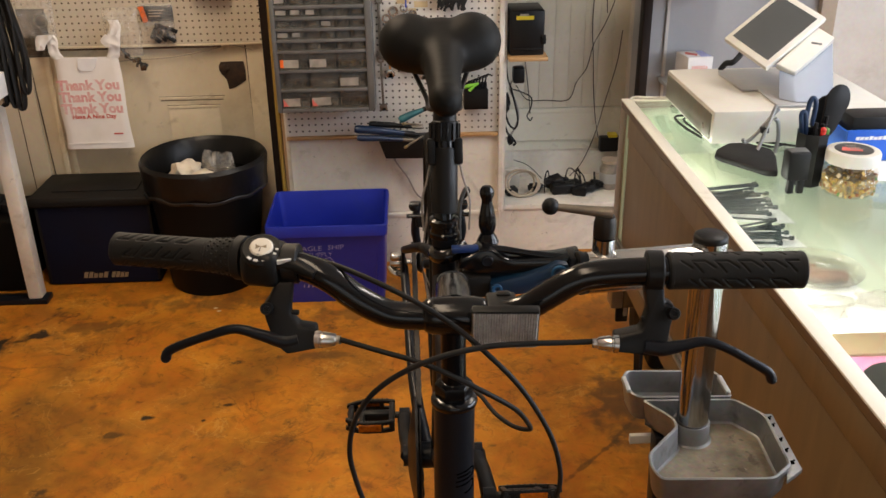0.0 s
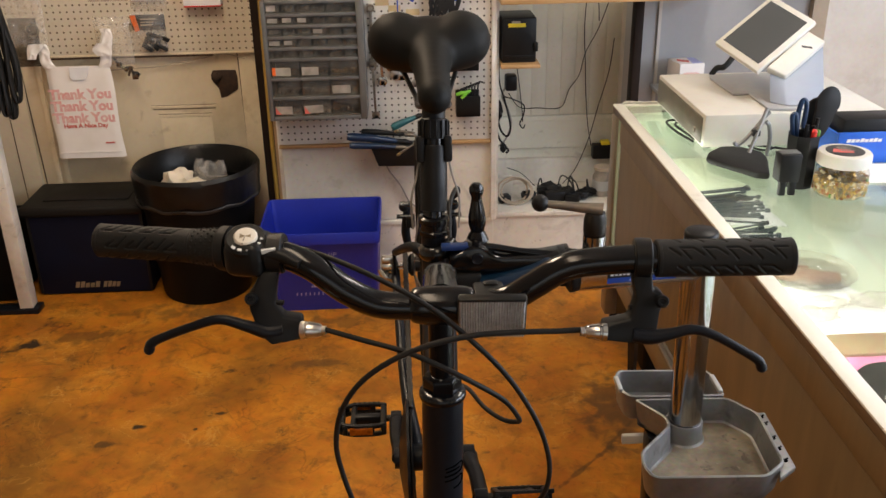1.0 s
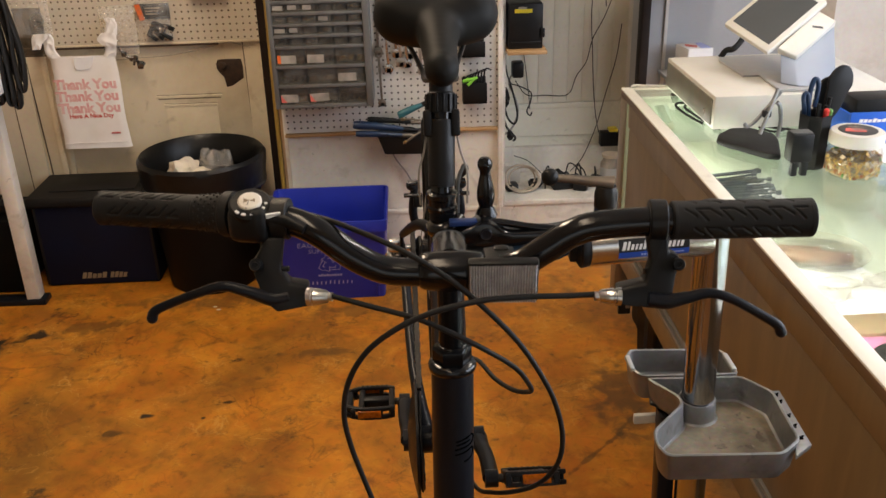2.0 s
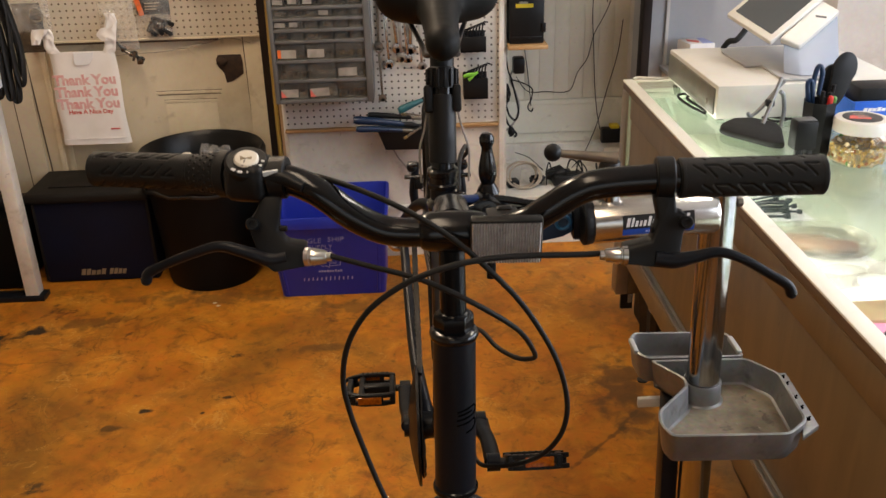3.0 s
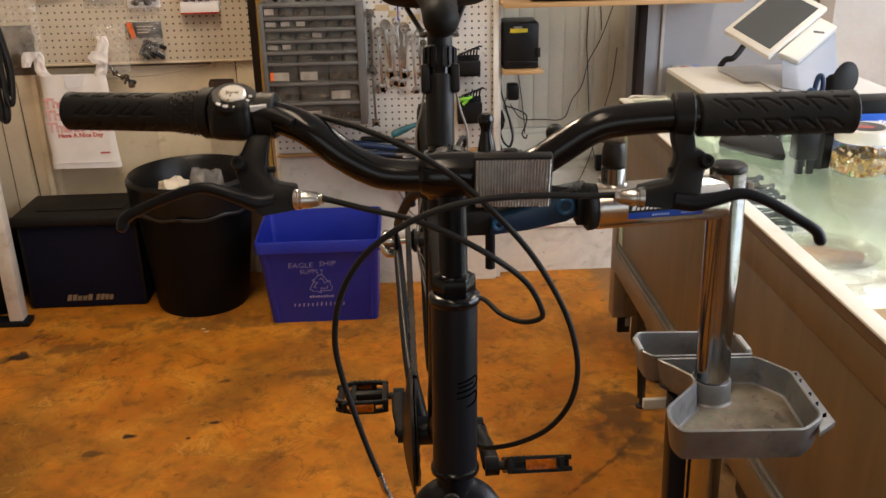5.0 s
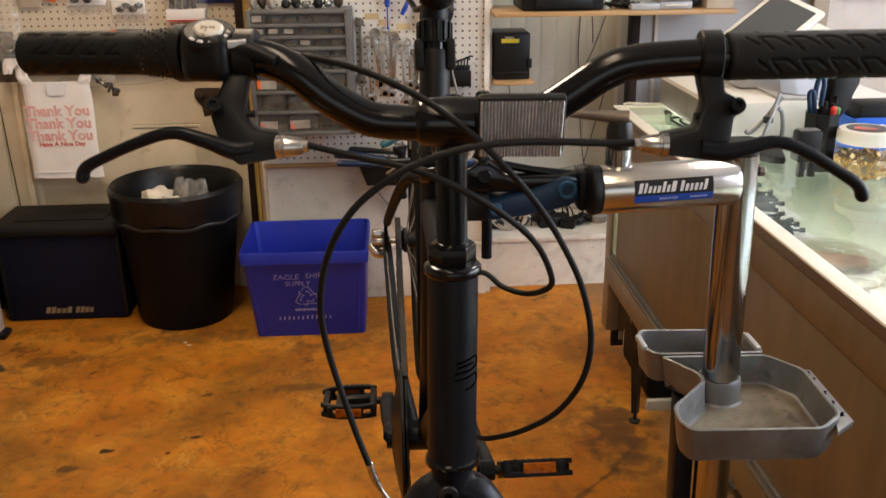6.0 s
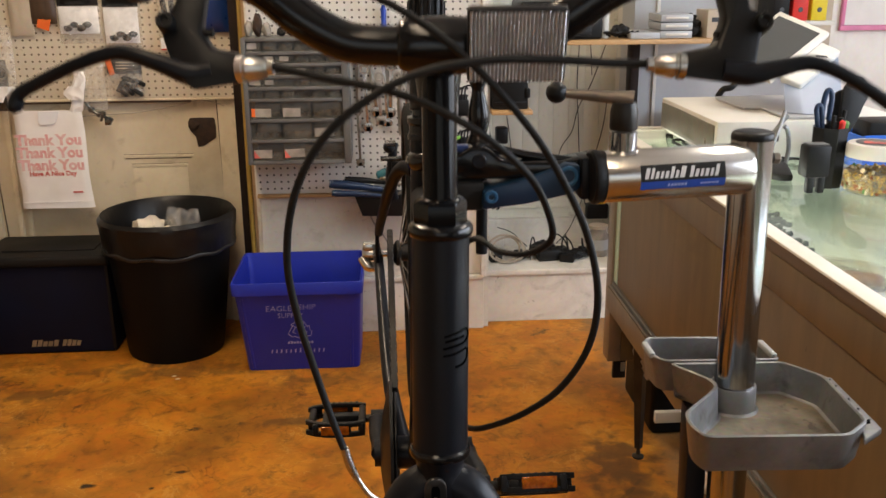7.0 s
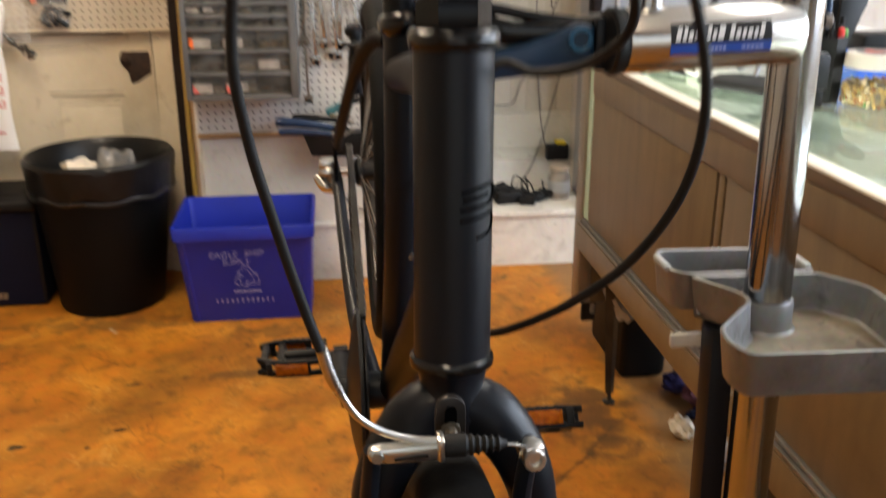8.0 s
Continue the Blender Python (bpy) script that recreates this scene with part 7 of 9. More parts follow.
    part("carton_wall", bm, M["box_blue"], b)
    bm = B()
    bars(bm, facing(1.004, 1.9245, 0.996), 0.0, 0.082, 0.009, 8, 0.3, 0.2, 9)
    part("lettering_bars", bm, M["white_ink"], b)
    bm = B()
    box(bm, (1.00, 1.94, z + 0.005), (1.16, 2.015, 1.045), 0.008)
    solo("dark_packet", bm, M["black_plastic"], "dark packet standing in the blue carton", "packet")
    bm = B()
    prism(bm, [(0.985, 1.80, z), (1.22, 1.78, z), (1.225, 1.91, z), (0.99, 1.915, z)], (0, 0, 0.002))
    solo("paper_sheet", bm, M["white_paper"], "white paper sheet on the counter glass", "paper")
    bm = B()
    tube(bm, [(0.625, 2.472, 0.949), (0.64, 2.475, 0.953), (0.68, 2.470, 0.951), (0.74, 2.475, 0.949)], 0.0035, 8, 6)
    solo("cable", bm, M["white_plastic"], "white cable across the counter's end", "cable")


earlier = set(bpy.data.objects)
counter()
on_shelf()
counter_things()
true_size([ob for ob in bpy.data.objects if ob not in earlier], 1.035, Vector((0.0, 0.02, 1.52)), ("leg", "levelling_foot"))

# things under the counter
def under_counter():
    t = thing("black_tote", (0.9, 2.65, 0.0), "black plastic tote with a lid on the floor behind the counter", "tote")
    bm = B()
    box(bm, (0.772, 2.545, 0.0), (0.905, 2.86, 0.27), 0.02, None, 3)
    part("tote_body", bm, M["can_black"], t)
    bm = B()
    box(bm, (0.762, 2.533, 0.262), (0.918, 2.875, 0.30), 0.012, None, 3)
    part("tote_lid", bm, M["black_fabric"], t)
    bm = B()
    box(bm, (0.815, 1.22, 0.0), (1.12, 1.955, 0.36), 0.05, None, 4)
    bmesh.ops.subdivide_edges(bm, edges=bm.edges[:], cuts=4, use_grid_fill=True)
    for v in bm.verts:
        v.co.x += 0.014 * noise.noise(v.co * 11)
        v.co.y += 0.014 * noise.noise(v.co * 11 + Vector((5, 0, 0)))
        v.co.z = max(0.0, v.co.z + 0.016 * noise.noise(v.co * 9 + Vector((0, 7, 0))) * min(1, v.co.z * 20))
    solo("black_bag", bm, M["liner"], "slumped black bag on the floor under the counter", "bag")
    sb = thing("socket_box", (0.65, 2.47, 0.24), "small black socket box hung under the counter", "socket box")
    bm = B()
    box(bm, (0.648, 2.546, 0.192), (0.687, 2.562, 0.258), 0.004)
    box(bm, (0.654, 2.548, 0.254), (0.678, 2.558, 0.334), 0.002)
    part("box_body", bm, M["black_plastic"], sb)
    bm = B()
    box(bm, (0.670, 2.5435, 0.215), (0.683, 2.5462, 0.244), 0.001)
    part("box_label", bm, M["paper"], sb, "small white label")
    bm = B()
    tube(bm, [(0.675, 2.55, 0.258), (0.70, 2.54, 0.305), (0.74, 2.53, 0.295), (0.78, 2.51, 0.325)], 0.004, 8, 5)
    solo("cable", bm, M["black_rubber"], "black cable looped under the counter", "cable")
    bm = B()
    blob(bm, (0.72, 2.44, 0.300), (0.035, 0.09, 0.04), 0.4, 41, 3)
    solo("cable_bundle", bm, M["grey_cable"], "pale bundle of cord tucked under the counter", "cable")
    for nm, mm, p, r, seed, lab in (("rag", "rag_violet", (0.900, 2.45, 0.022), (0.035, 0.045, 0.026), 51, "crumpled violet rag on the floor under the counter"), ("rag", "rag_rose", (0.945, 2.38, 0.024), (0.05, 0.05, 0.030), 52, "crumpled rose-coloured rag on the floor under the counter"),
                                    ("rag", "navy", (0.93, 2.30, 0.012), (0.06, 0.035, 0.014), 53, "dark rag on the floor under the counter"), ("crumpled_paper", "tissue", (0.835, 2.225, 0.02), (0.026, 0.045, 0.024), 54, "crumpled white paper on the floor under the counter"),
                                    ("crumpled_paper", "paper", (0.90, 2.10, 0.014), (0.05, 0.05, 0.016), 55, "crumpled grey paper on the dusty floor"), ("rag", "beige", (0.98, 1.95, 0.02), (0.07, 0.09, 0.025), 56, "beige rag on the dusty floor under the counter")):
        bm = B()
        blob(bm, p, r, 0.5, seed, 3)
        bmesh.ops.translate(bm, verts=bm.verts, vec=(0, 0, 0.0005 - min(v.co.z for v in bm.verts)))
        solo(nm, bm, M[mm], lab, nm.split("_")[-1], "litter under the counter", smooth=False)


under_counter()

# ---- along the back wall ----
def toolbox():
    t = thing("tool_case", (-1.23, 3.45, 0.0), "navy fabric tool case with a black lid on the floor", "tool case")
    bm = B()
    box(bm, (-1.455, 3.325, 0.0), (-1.012, 3.585, 0.345), 0.012, None, 3)
    part("case_body", bm, M["navy"], t)
    bm = B()
    box(bm, (-1.475, 3.305, 0.338), (-1.000, 3.600, 0.378), 0.014, None, 3)
    box(bm, (-1.40, 3.38, 0.377), (-1.07, 3.54, 0.383), 0.004)
    part("lid", bm, M["black_fabric"], t, "black moulded lid")
    bm = B()
    m = facing(-1.318, 3.3245, 0.030)
    bars(bm, m, 0.0, 0.098, 0.026, 5, 0.3, 0.2, 2)
    bars(bm, m, 0.110, 0.178, 0.026, 4, 0.3, 0.2, 6)
    part("maker_mark", bm, M["gold_ink"], t, "tan maker's mark")
    for x in (-1.452, -1.020):
        bm = B()
        box(bm, (x - 0.003, 3.323, 0.01), (x + 0.008, 3.327, 0.335), 0.001)
        part("piping", bm, M["black_fabric"], t)


def waste_bin():
    c = Vector((-0.800, 3.362, 0.0))
    t = thing("waste_bin", c, "round black plastic waste bin with a black liner", "waste bin")
    bm = B()
    prof = [(0.0, 0.004), (0.160, 0.004), (0.170, 0.0), (0.174, 0.012), (0.224, 0.480), (0.236, 0.486), (0.238, 0.512), (0.230, 0.516), (0.219, 0.508), (0.166, 0.02), (0.0, 0.02)]
    lathe(bm, c, (0.02, 0, 1), prof, 64)
    part("bin_body", bm, M["can_black"], t)
    bm = B()
    n = 96
    rows = []
    for j in range(10):
        u = j / 9
        ring = []
        for i in range(n):
            a = 2 * math.pi * i / n
            w = noise.noise(Vector((math.cos(a) * 3.2, math.sin(a) * 3.2, u * 2.5)))
            w2 = noise.noise(Vector((math.cos(a) * 9, math.sin(a) * 9, u * 5 + 3)))
            if j < 3:
                r, z = ((0.203, 0.42), (0.2165, 0.510), (0.231, 0.5265))[j]
            else:
                v = (u - 0.25) / 0.75
                r, z = 0.242 - 0.012 * v + 0.006 * w * v + 0.003 * w2, 0.525 - (0.115 + 0.02 * w) * v
            ring.append(bm.verts.new(c + Vector((r * math.cos(a) + 0.01, r * math.sin(a), z))))
        rows.append(ring)
    for a, b in zip(rows, rows[1:]):
        for i in range(n):
            bm.faces.new((a[i], a[(i + 1) % n], b[(i + 1) % n], b[i]))
    bmesh.ops.recalc_face_normals(bm, faces=bm.faces[:])
    part("liner", bm, M["liner"], t, "shiny black bin liner folded over the rim")
    bm = B()
    lathe(bm, c + Vector((0.009, 0, 0.40)), (0.02, 0, 1), [(0.0, 0.0), (0.20, 0.0), (0.0, 0.03)], 32)
    part("liner_base", bm, M["liner"], t)
    bm = B()
    pts = []
    for i in range(49):
        a = 2 * math.pi * i / 48
        w = noise.noise(Vector((math.cos(a) * 2.4, math.sin(a) * 2.4, 4.0)))
        pts.append(c + Vector((0.009 + 0.2345 * math.cos(a), 0.2345 * math.sin(a), 0.408 + 0.014 * w)))
    tube(bm, pts, 0.0016, 8, 3, True, 4.0)
    part("liner_hem", bm, M["liner_hem"], t, "thin grey hem of the bin liner")
    for p, r, mm, rough, seed in (((-0.855, 3.335, 0.462), (0.060, 0.055, 0.048), "tissue", 0.30, 2), ((-0.79, 3.30, 0.445), (0.05, 0.04, 0.035), "tissue", 0.3, 5), ((-0.725, 3.35, 0.470), (0.050, 0.045, 0.058), "film", 0.55, 4), ((-0.775, 3.38, 0.485), (0.026, 0.026, 0.050), "film", 0.4, 7)):
        bm = B()
        blob(bm, p, r, rough, seed, 3)
        ob = solo("rubbish", bm, M[mm], "crumpled pale wrapping in the waste bin" if mm == "tissue" else "crumpled clear plastic in the waste bin", "rubbish", "rubbish in the bin", smooth=mm == "tissue")


def recycling_bin():
    t = thing("recycling_bin", (-0.31, 3.23, 0.0), "open blue plastic recycling bin with white handwriting", "recycling bin")
    lo = [(-0.502, 3.115), (-0.112, 3.115), (-0.106, 3.345), (-0.505, 3.345)]
    hi = [(-0.528, 3.048), (-0.094, 3.044), (-0.092, 3.405), (-0.530, 3.405)]

    def ring(P, z, d):
        cx, cy = -0.311, 3.23
        out = []
        n = len(P)
        for i in range(n):
            p = Vector(P[i])
            a, b = Vector(P[i - 1]), Vector(P[(i + 1) % n])
            for k in range(4):
                u = k / 3
                q = p + (a - p).normalized() * 0.022 * (1 - u) ** 2 + (b - p).normalized() * 0.022 * u ** 2
                q += (Vector((cx, cy)) - p).normalized() * d
                out.append(bm.verts.new((q.x, q.y, z)))
        return out

    bm = B()
    R = [ring(lo, 0.0, 0.0), ring([Vector(a).lerp(Vector(b), 0.86) for a, b in zip(lo, hi)], 0.298, 0.0), ring(hi, 0.302, -0.006), ring(hi, 0.340, -0.008), ring(hi, 0.345, -0.004), ring(hi, 0.345, 0.004), ring(hi, 0.335, 0.008), ring(lo, 0.006, 0.006)]
    for a, b in zip(R, R[1:]):
        n = len(a)
        for i in range(n):
            bm.faces.new((a[i], a[(i + 1) % n], b[(i + 1) % n], b[i]))
    bm.faces.new(R[0][::-1])
    bm.faces.new(R[-1])
    bmesh.ops.recalc_face_normals(bm, faces=bm.faces[:])
    body = part("bin_body", bm, M["blue_bin"], t)
    # corner ribs on the front
    for xa, xb in ((-0.480, -0.500), (-0.138, -0.126)):
        bm = B()
        tube(bm, [(xa, 3.114, 0.01), (xb, 3.062, 0.29)], 0.006, 8, 0)
        part("corner_rib", bm, M["blue_bin"], body)
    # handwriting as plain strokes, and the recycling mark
    sl = math.degrees(math.atan2(3.115 - 3.055, 0.30))
    m = Matrix.Translation((-0.311, 3.115, 0.0)) @ Matrix.Rotation(radians(90 + sl), 4, "X") @ Matrix.Translation((0, 0, 0.0015))
    for word, x, z, size in (("EAGLE", -0.068, 0.252, 0.031), ("SHIP", 0.028, 0.256, 0.031), ("SUPPLY", -0.030, 0.224, 0.027)):
        writing("handwritten_word", word, m @ Matrix.Translation((x, z, 0.0)), size, M["pen_blue_ink"], body, 0.0004, 0.1, -0.0004)
    bm = B()
    bars(bm, m @ Matrix.Translation((-0.105, 0.072, 0)), 0.0, 0.195, 0.018, 12, 0.15, 0.72, 4, 0.0005)
    part("number_bars", bm, M["pen_blue_ink"], body, "faint pale handwritten bars")
    # recycling mark: three bent double-lined arrows
    bm = B()
    for kx in range(3):
        turn = Matrix.Rotation(radians(120 * kx), 3, "Z")
        for line in (((-0.012, 0.030), (0.004, 0.036), (0.022, 0.008)), ((-0.004, 0.018), (0.003, 0.022), (0.011, 0.008)), ((0.008, 0.004), (0.026, 0.013), (0.027, -0.004))):
            for p0, p1 in zip(line, line[1:]):
                A, C = turn @ Vector((*p0, 0)) * 1.25, turn @ Vector((*p1, 0)) * 1.25
                d = (C - A).normalized()
                sd = Vector((-d.y, d.x, 0)) * 0.0011
                o = Vector((0.0, 0.167, 0))
                prism(bm, [m @ (o + A + sd), m @ (o + A - sd), m @ (o + C - sd), m @ (o + C + sd)], m.to_3x3() @ Vector((0, 0, 0.0006)))
    part("recycling_mark", bm, M["pen_blue_ink"], body, "pale recycling arrows mark")
    bm = B()
    bars(bm, m @ Matrix.Translation((-0.045, 0.110, 0)), 0.0, 0.090, 0.010, 9, 0.0, 0.25, 8)
    part("printed_bars", bm, M["pen_blue_ink"], body)


def carrier_bag():
    t = thing("carrier_bag", (-1.24, 3.55, 0.50), "white plastic carrier bag with red lettering hanging on the door", "carrier bag")
    y = 3.556

    def sheet(bm, rows, yy, th=0.010):
        """rows: z, x left, x right."""
        cols = 18
        for side in (0, 1):
            grid = []
            for z, xl, xr in rows:
                line = []
                for i in range(cols + 1):
                    u = i / cols
                    k = min(1.0, (xr - xl) / 0.22)
                    w = 0.0008 * k * noise.noise(Vector((u * 4 * k + side * 9, z * 9, 1.7))) + 0.0003 * noise.noise(Vector((u * 11 * k, z * 22, side)))
                    if k < 0.5:
                        w += 0.009 * abs(noise.noise(Vector((u * 1.8 + z * 9, z * 24, 3.0)))) - 0.004
                    edge = (1 - abs(2 * u - 1) ** (14 if k > 0.5 else 3))
                    jag = 0.004 * noise.noise(Vector((1.3, z * 40, u * 0.7))) if k < 0.5 else 0.0
                    line.append(bm.verts.new((xl + (xr - xl) * u + jag, yy + (th if side else -th) * edge + w, z)))
                grid.append(line)
            for a, b in zip(grid, grid[1:]):
                for i in range(cols):
                    bm.faces.new((a[i], a[i + 1], b[i + 1], b[i]) if side else (a[i], b[i], b[i + 1], a[i + 1]))

    bm = B()
    rows = []
    for i in range(25):
        u = i / 24
        z = 0.862 - (0.862 - 0.497) * u
        rows.append((z, -1.358 - 0.012 * u + 0.004 * math.sin(u * 9), -1.112 + 0.008 * u + 0.003 * math.sin(u * 7)))
    sheet(bm, rows, y)
    part("bag_body", bm, M["bag"], t)
    # each handle hangs in two or three large folds
    for yy, pts in ((0.0, [(0.860, -1.362, -1.312), (0.894, -1.368, -1.328), (0.930, -1.369, -1.326), (0.952, -1.364, -1.334)]), (0.014, [(0.954, -1.394, -1.336), (0.940, -1.402, -1.344), (0.920, -1.407, -1.366), (0.898, -1.409, -1.376)]),
                    (0.0, [(0.858, -1.156, -1.106), (0.885, -1.140, -1.098), (0.915, -1.142, -1.094)]), (0.015, [(0.905, -1.146, -1.090), (0.928, -1.161, -1.087), (0.952, -1.140, -1.085)]), (0.005, [(0.940, -1.136, -1.086), (0.975, -1.122, -1.080), (1.004, -1.124, -1.084)])):
        bm = B()
        sheet(bm, [tuple(p) for p in spline(pts, 6)], y - 0.004 - yy, 0.006)
        part("bag_handle", bm, M["bag"], t, "", False)
    bm = B()
    prism(bm, [(-1.262, y - 0.0165, 0.862), (-1.266, y - 0.0175, 0.824), (-1.258, y - 0.018, 0.814), (-1.212, y - 0.018, 0.815), (-1.202, y - 0.0175, 0.824), (-1.186, y - 0.0165, 0.862)], (0, 0.0025, 0), 0.001)
    part("header_tab", bm, M["white_paper"], t, "", False)
    bm = B()
    box(bm, (-1.362, y - 0.014, 0.520), (-1.112, y - 0.0125, 0.523), 0.0)
    part("bottom_seam", bm, M["bag"], t)
    for i in range(3):
        writing("print_line", "Thank You", facing(-1.240, y - 0.0114, 0.755 - i * 0.047, 0.6), 0.0535, M["pink_ink"], t, 0.0002, 0.0, 0.0024)
    writing("print_line", "Have A Nice Day", facing(-1.238, y - 0.0114, 0.630, 0.6), 0.024, M["red_ink"], t, 0.0002, 0.0, 0.0008)
    bm = B()
    box(bm, (-1.172, y - 0.0135, 0.556), (-1.136, y - 0.0125, 0.562), 0.0)
    part("print_bar", bm, M["red_ink"], t)


def parts_cabinet():
    t = thing("parts_cabinet", (-0.30, 3.36, 0.70), "grey plastic parts cabinet of small smoky drawers on the wall", "parts cabinet")
    x0, x1, y0, y1, z0, z1 = -0.478, -0.120, 3.282, 3.438, 0.700, 1.132
    for lo, hi, nm in (((x0, y0, z0), (x0 + 0.016, y1, z1), "side_panel"), ((x1 - 0.024, y0, z0), (x1, y1, z1), "side_panel"), ((x0 + 0.0162, y0, z0), (x1 - 0.0242, y1, z0 + 0.014), "bottom_panel"),
                       ((x0 + 0.0162, y0, z1 - 0.012), (x1 - 0.0242, y1, z1), "top_panel"), ((x0 + 0.0162, y1 - 0.006, z0 + 0.0142), (x1 - 0.0242, y1, z1 - 0.0122), "back_panel")):
        bm = B()
        box(bm, lo, hi, 0.003)
        part(nm, bm, M["grey_plastic"], t)
    bz = [z0 + 0.014]
    for hgt in (0.0685, 0.0705, 0.0705, 0.0395, 0.0395, 0.0395, 0.0395, 0.0400):
        bz.append(bz[-1] + hgt)
    for z in bz[1:-1]:
        bm = B()
        box(bm, (x0 + 0.0162, y0 + 0.001, z - 0.0055), (x1 - 0.0242, y1 - 0.0062, z + 0.0055), 0.002)
        part("drawer_rail", bm, M["grey_plastic"], t)
    labels = {(0, 0): "p", (0, 1): "p", (2, 0): "o", (2, 1): "w", (4, 0): "w", (4, 1): "w", (5, 3): "w", (6, 0): "w", (6, 1): "w", (6, 2): "w", (7, 0): "w", (1, 2): "w"}
    rnd = random.Random(11)
    for r in range(8):
        cols = 3 if r < 3 else 6
        w = (x1 - 0.024 - x0 - 0.016) / cols
        za, zb = bz[r] + (0.0065 if r else 0.002), bz[r + 1] - (0.0065 if r < 7 else 0.002)
        for c in range(cols):
            a = x0 + 0.016 + c * w
            bm = B()
            box(bm, (a + 0.0015, y0 + 0.010, za), (a + w - 0.0015, y0 + 0.013, zb), 0.001)
            box(bm, (a + 0.0015, y0 + 0.004, za), (a + w - 0.0015, y0 + 0.010, za + 0.005), 0.001)
            box(bm, (a + 0.0015, y0 + 0.013, za), (a + w - 0.0015, y0 + 0.14, za + 0.002))
            d = part("drawer", bm, M["drawer_smoke"], t)
            kind = labels.get((r, c))
            if kind:
                k = min(w * 0.62, 0.06) * rnd.uniform(0.88, 1.2)
                bm = B()
                off = 0.006 if r < 3 else 0.004
                box(bm, (a + off, y0 + 0.0085, za + 0.007), (a + off + k, y0 + 0.0098, min(zb - 0.004, za + 0.036)), 0.0, Matrix.Translation((a, 0, za)) @ Matrix.Rotation(radians(rnd.uniform(-2.5, 2.5)), 4, "Y") @ Matrix.Translation((-a, 0, -za)))
                lb = part("drawer_label", bm, M["paper"], d)
                if kind in "op":
                    bm = B()
                    if kind == "o":
                        box(bm, (a + off, y0 + 0.0075, za + 0.007), (a + off + 0.012, y0 + 0.0084, min(zb - 0.004, za + 0.036)))
                    else:
                        prism(bm, [(a + off, y0 + 0.0084, za + 0.034), (a + off + 0.02, y0 + 0.0084, za + 0.007), (a + off, y0 + 0.0084, za + 0.007)], (0, -0.0008, 0))
                    part("label_stripe", bm, M["orange"] if kind == "o" else M["red_ink"], lb)
            if r < 3 or (not kind and rnd.random() < 0.7):
                bm = B()
                for q in range(rnd.randint(8, 16)):
                    rr = rnd.uniform(0.004, 0.012 if r < 3 else 0.008)
                    blob(bm, (a + rnd.uniform(0.012, w - 0.012), y0 + rnd.uniform(0.027, 0.050), za + 0.003 + rr), (rr, rr, rr), 0.5, q + 5 * c, 1)
                part("drawer_contents", bm, M[rnd.choice(("steel", "paper", "mix_grain", "steel", "black_rubber"))], d)
    # parts left standing on top
    rnd = random.Random(5)
    for i, (x, h, mm) in enumerate(((-0.455, 0.05, "paper"), (-0.425, 0.075, "rust"), (-0.395, 0.045, "paper"), (-0.345, 0.03, "black_plastic"), (-0.31, 0.035, "black_plastic"), (-0.275, 0.025, "steel"), (-0.235, 0.04, "black_plastic"), (-0.20, 0.03, "steel"), (-0.165, 0.05, "rust"))):
        bm = B()
        blob(bm, (x, 3.35, z1 + h * 0.5), (0.016, 0.02, h * 0.52), 0.25, i, 3)
        bmesh.ops.translate(bm, verts=bm.verts, vec=(0, 0, z1 - min(v.co.z for v in bm.verts)))
        solo("loose_part", bm, M[mm], "small loose bicycle part standing on the drawer cabinet", "bicycle part", "parts on the cabinet")


def spanner(x, z_top, L, size, lean, mm, y):
    """Combination spanner hung flat on the board: ring above, open jaw below."""
    bm = B()
    a, b = Vector((x, y, z_top)), Vector((x + lean, y, z_top - L))
    d = (b - a).normalized()
    s = Vector((d.z, 0, -d.x))
    w = size * 0.36
    prism(bm, [a + d * size * 0.8 + s * w, b - d * size * 0.8 + s * w * 0.85, b - d * size * 0.8 - s * w * 0.85, a + d * size * 0.8 - s * w], (0, 0.005, 0), 0.001)
    lathe(bm, a + Vector((0, 0.006, 0)), (0, -1, 0), [(size * 0.55, 0.0), (size, 0.0), (size, 0.008), (size * 0.55, 0.008), (size * 0.55, 0.0)], 24)
    jaw = []
    for i in range(13):
        th = radians(-150 + 300 * i / 12)
        jaw.append(b + (-d) * (size * 1.1 * math.cos(th)) + s * (size * 1.1 * math.sin(th)))
    jaw += [b + d * size * 0.8 - s * size * 0.45, b - d * size * 0.1 - s * size * 0.42, b - d * size * 0.1 + s * size * 0.42, b + d * size * 0.8 + s * size * 0.45]
    prism(bm, jaw, (0, 0.006, 0), 0.0008)
    cyl(bm, a + Vector((0, -0.012, size * 0.5)), Vector((x, 3.441, z_top + size * 0.5)), 0.002, n=8)
    return tagged(part("spanner", bm, M[mm]), "steel combination spanner hanging on the pegboard", "spanner", "spanners on the pegboard")


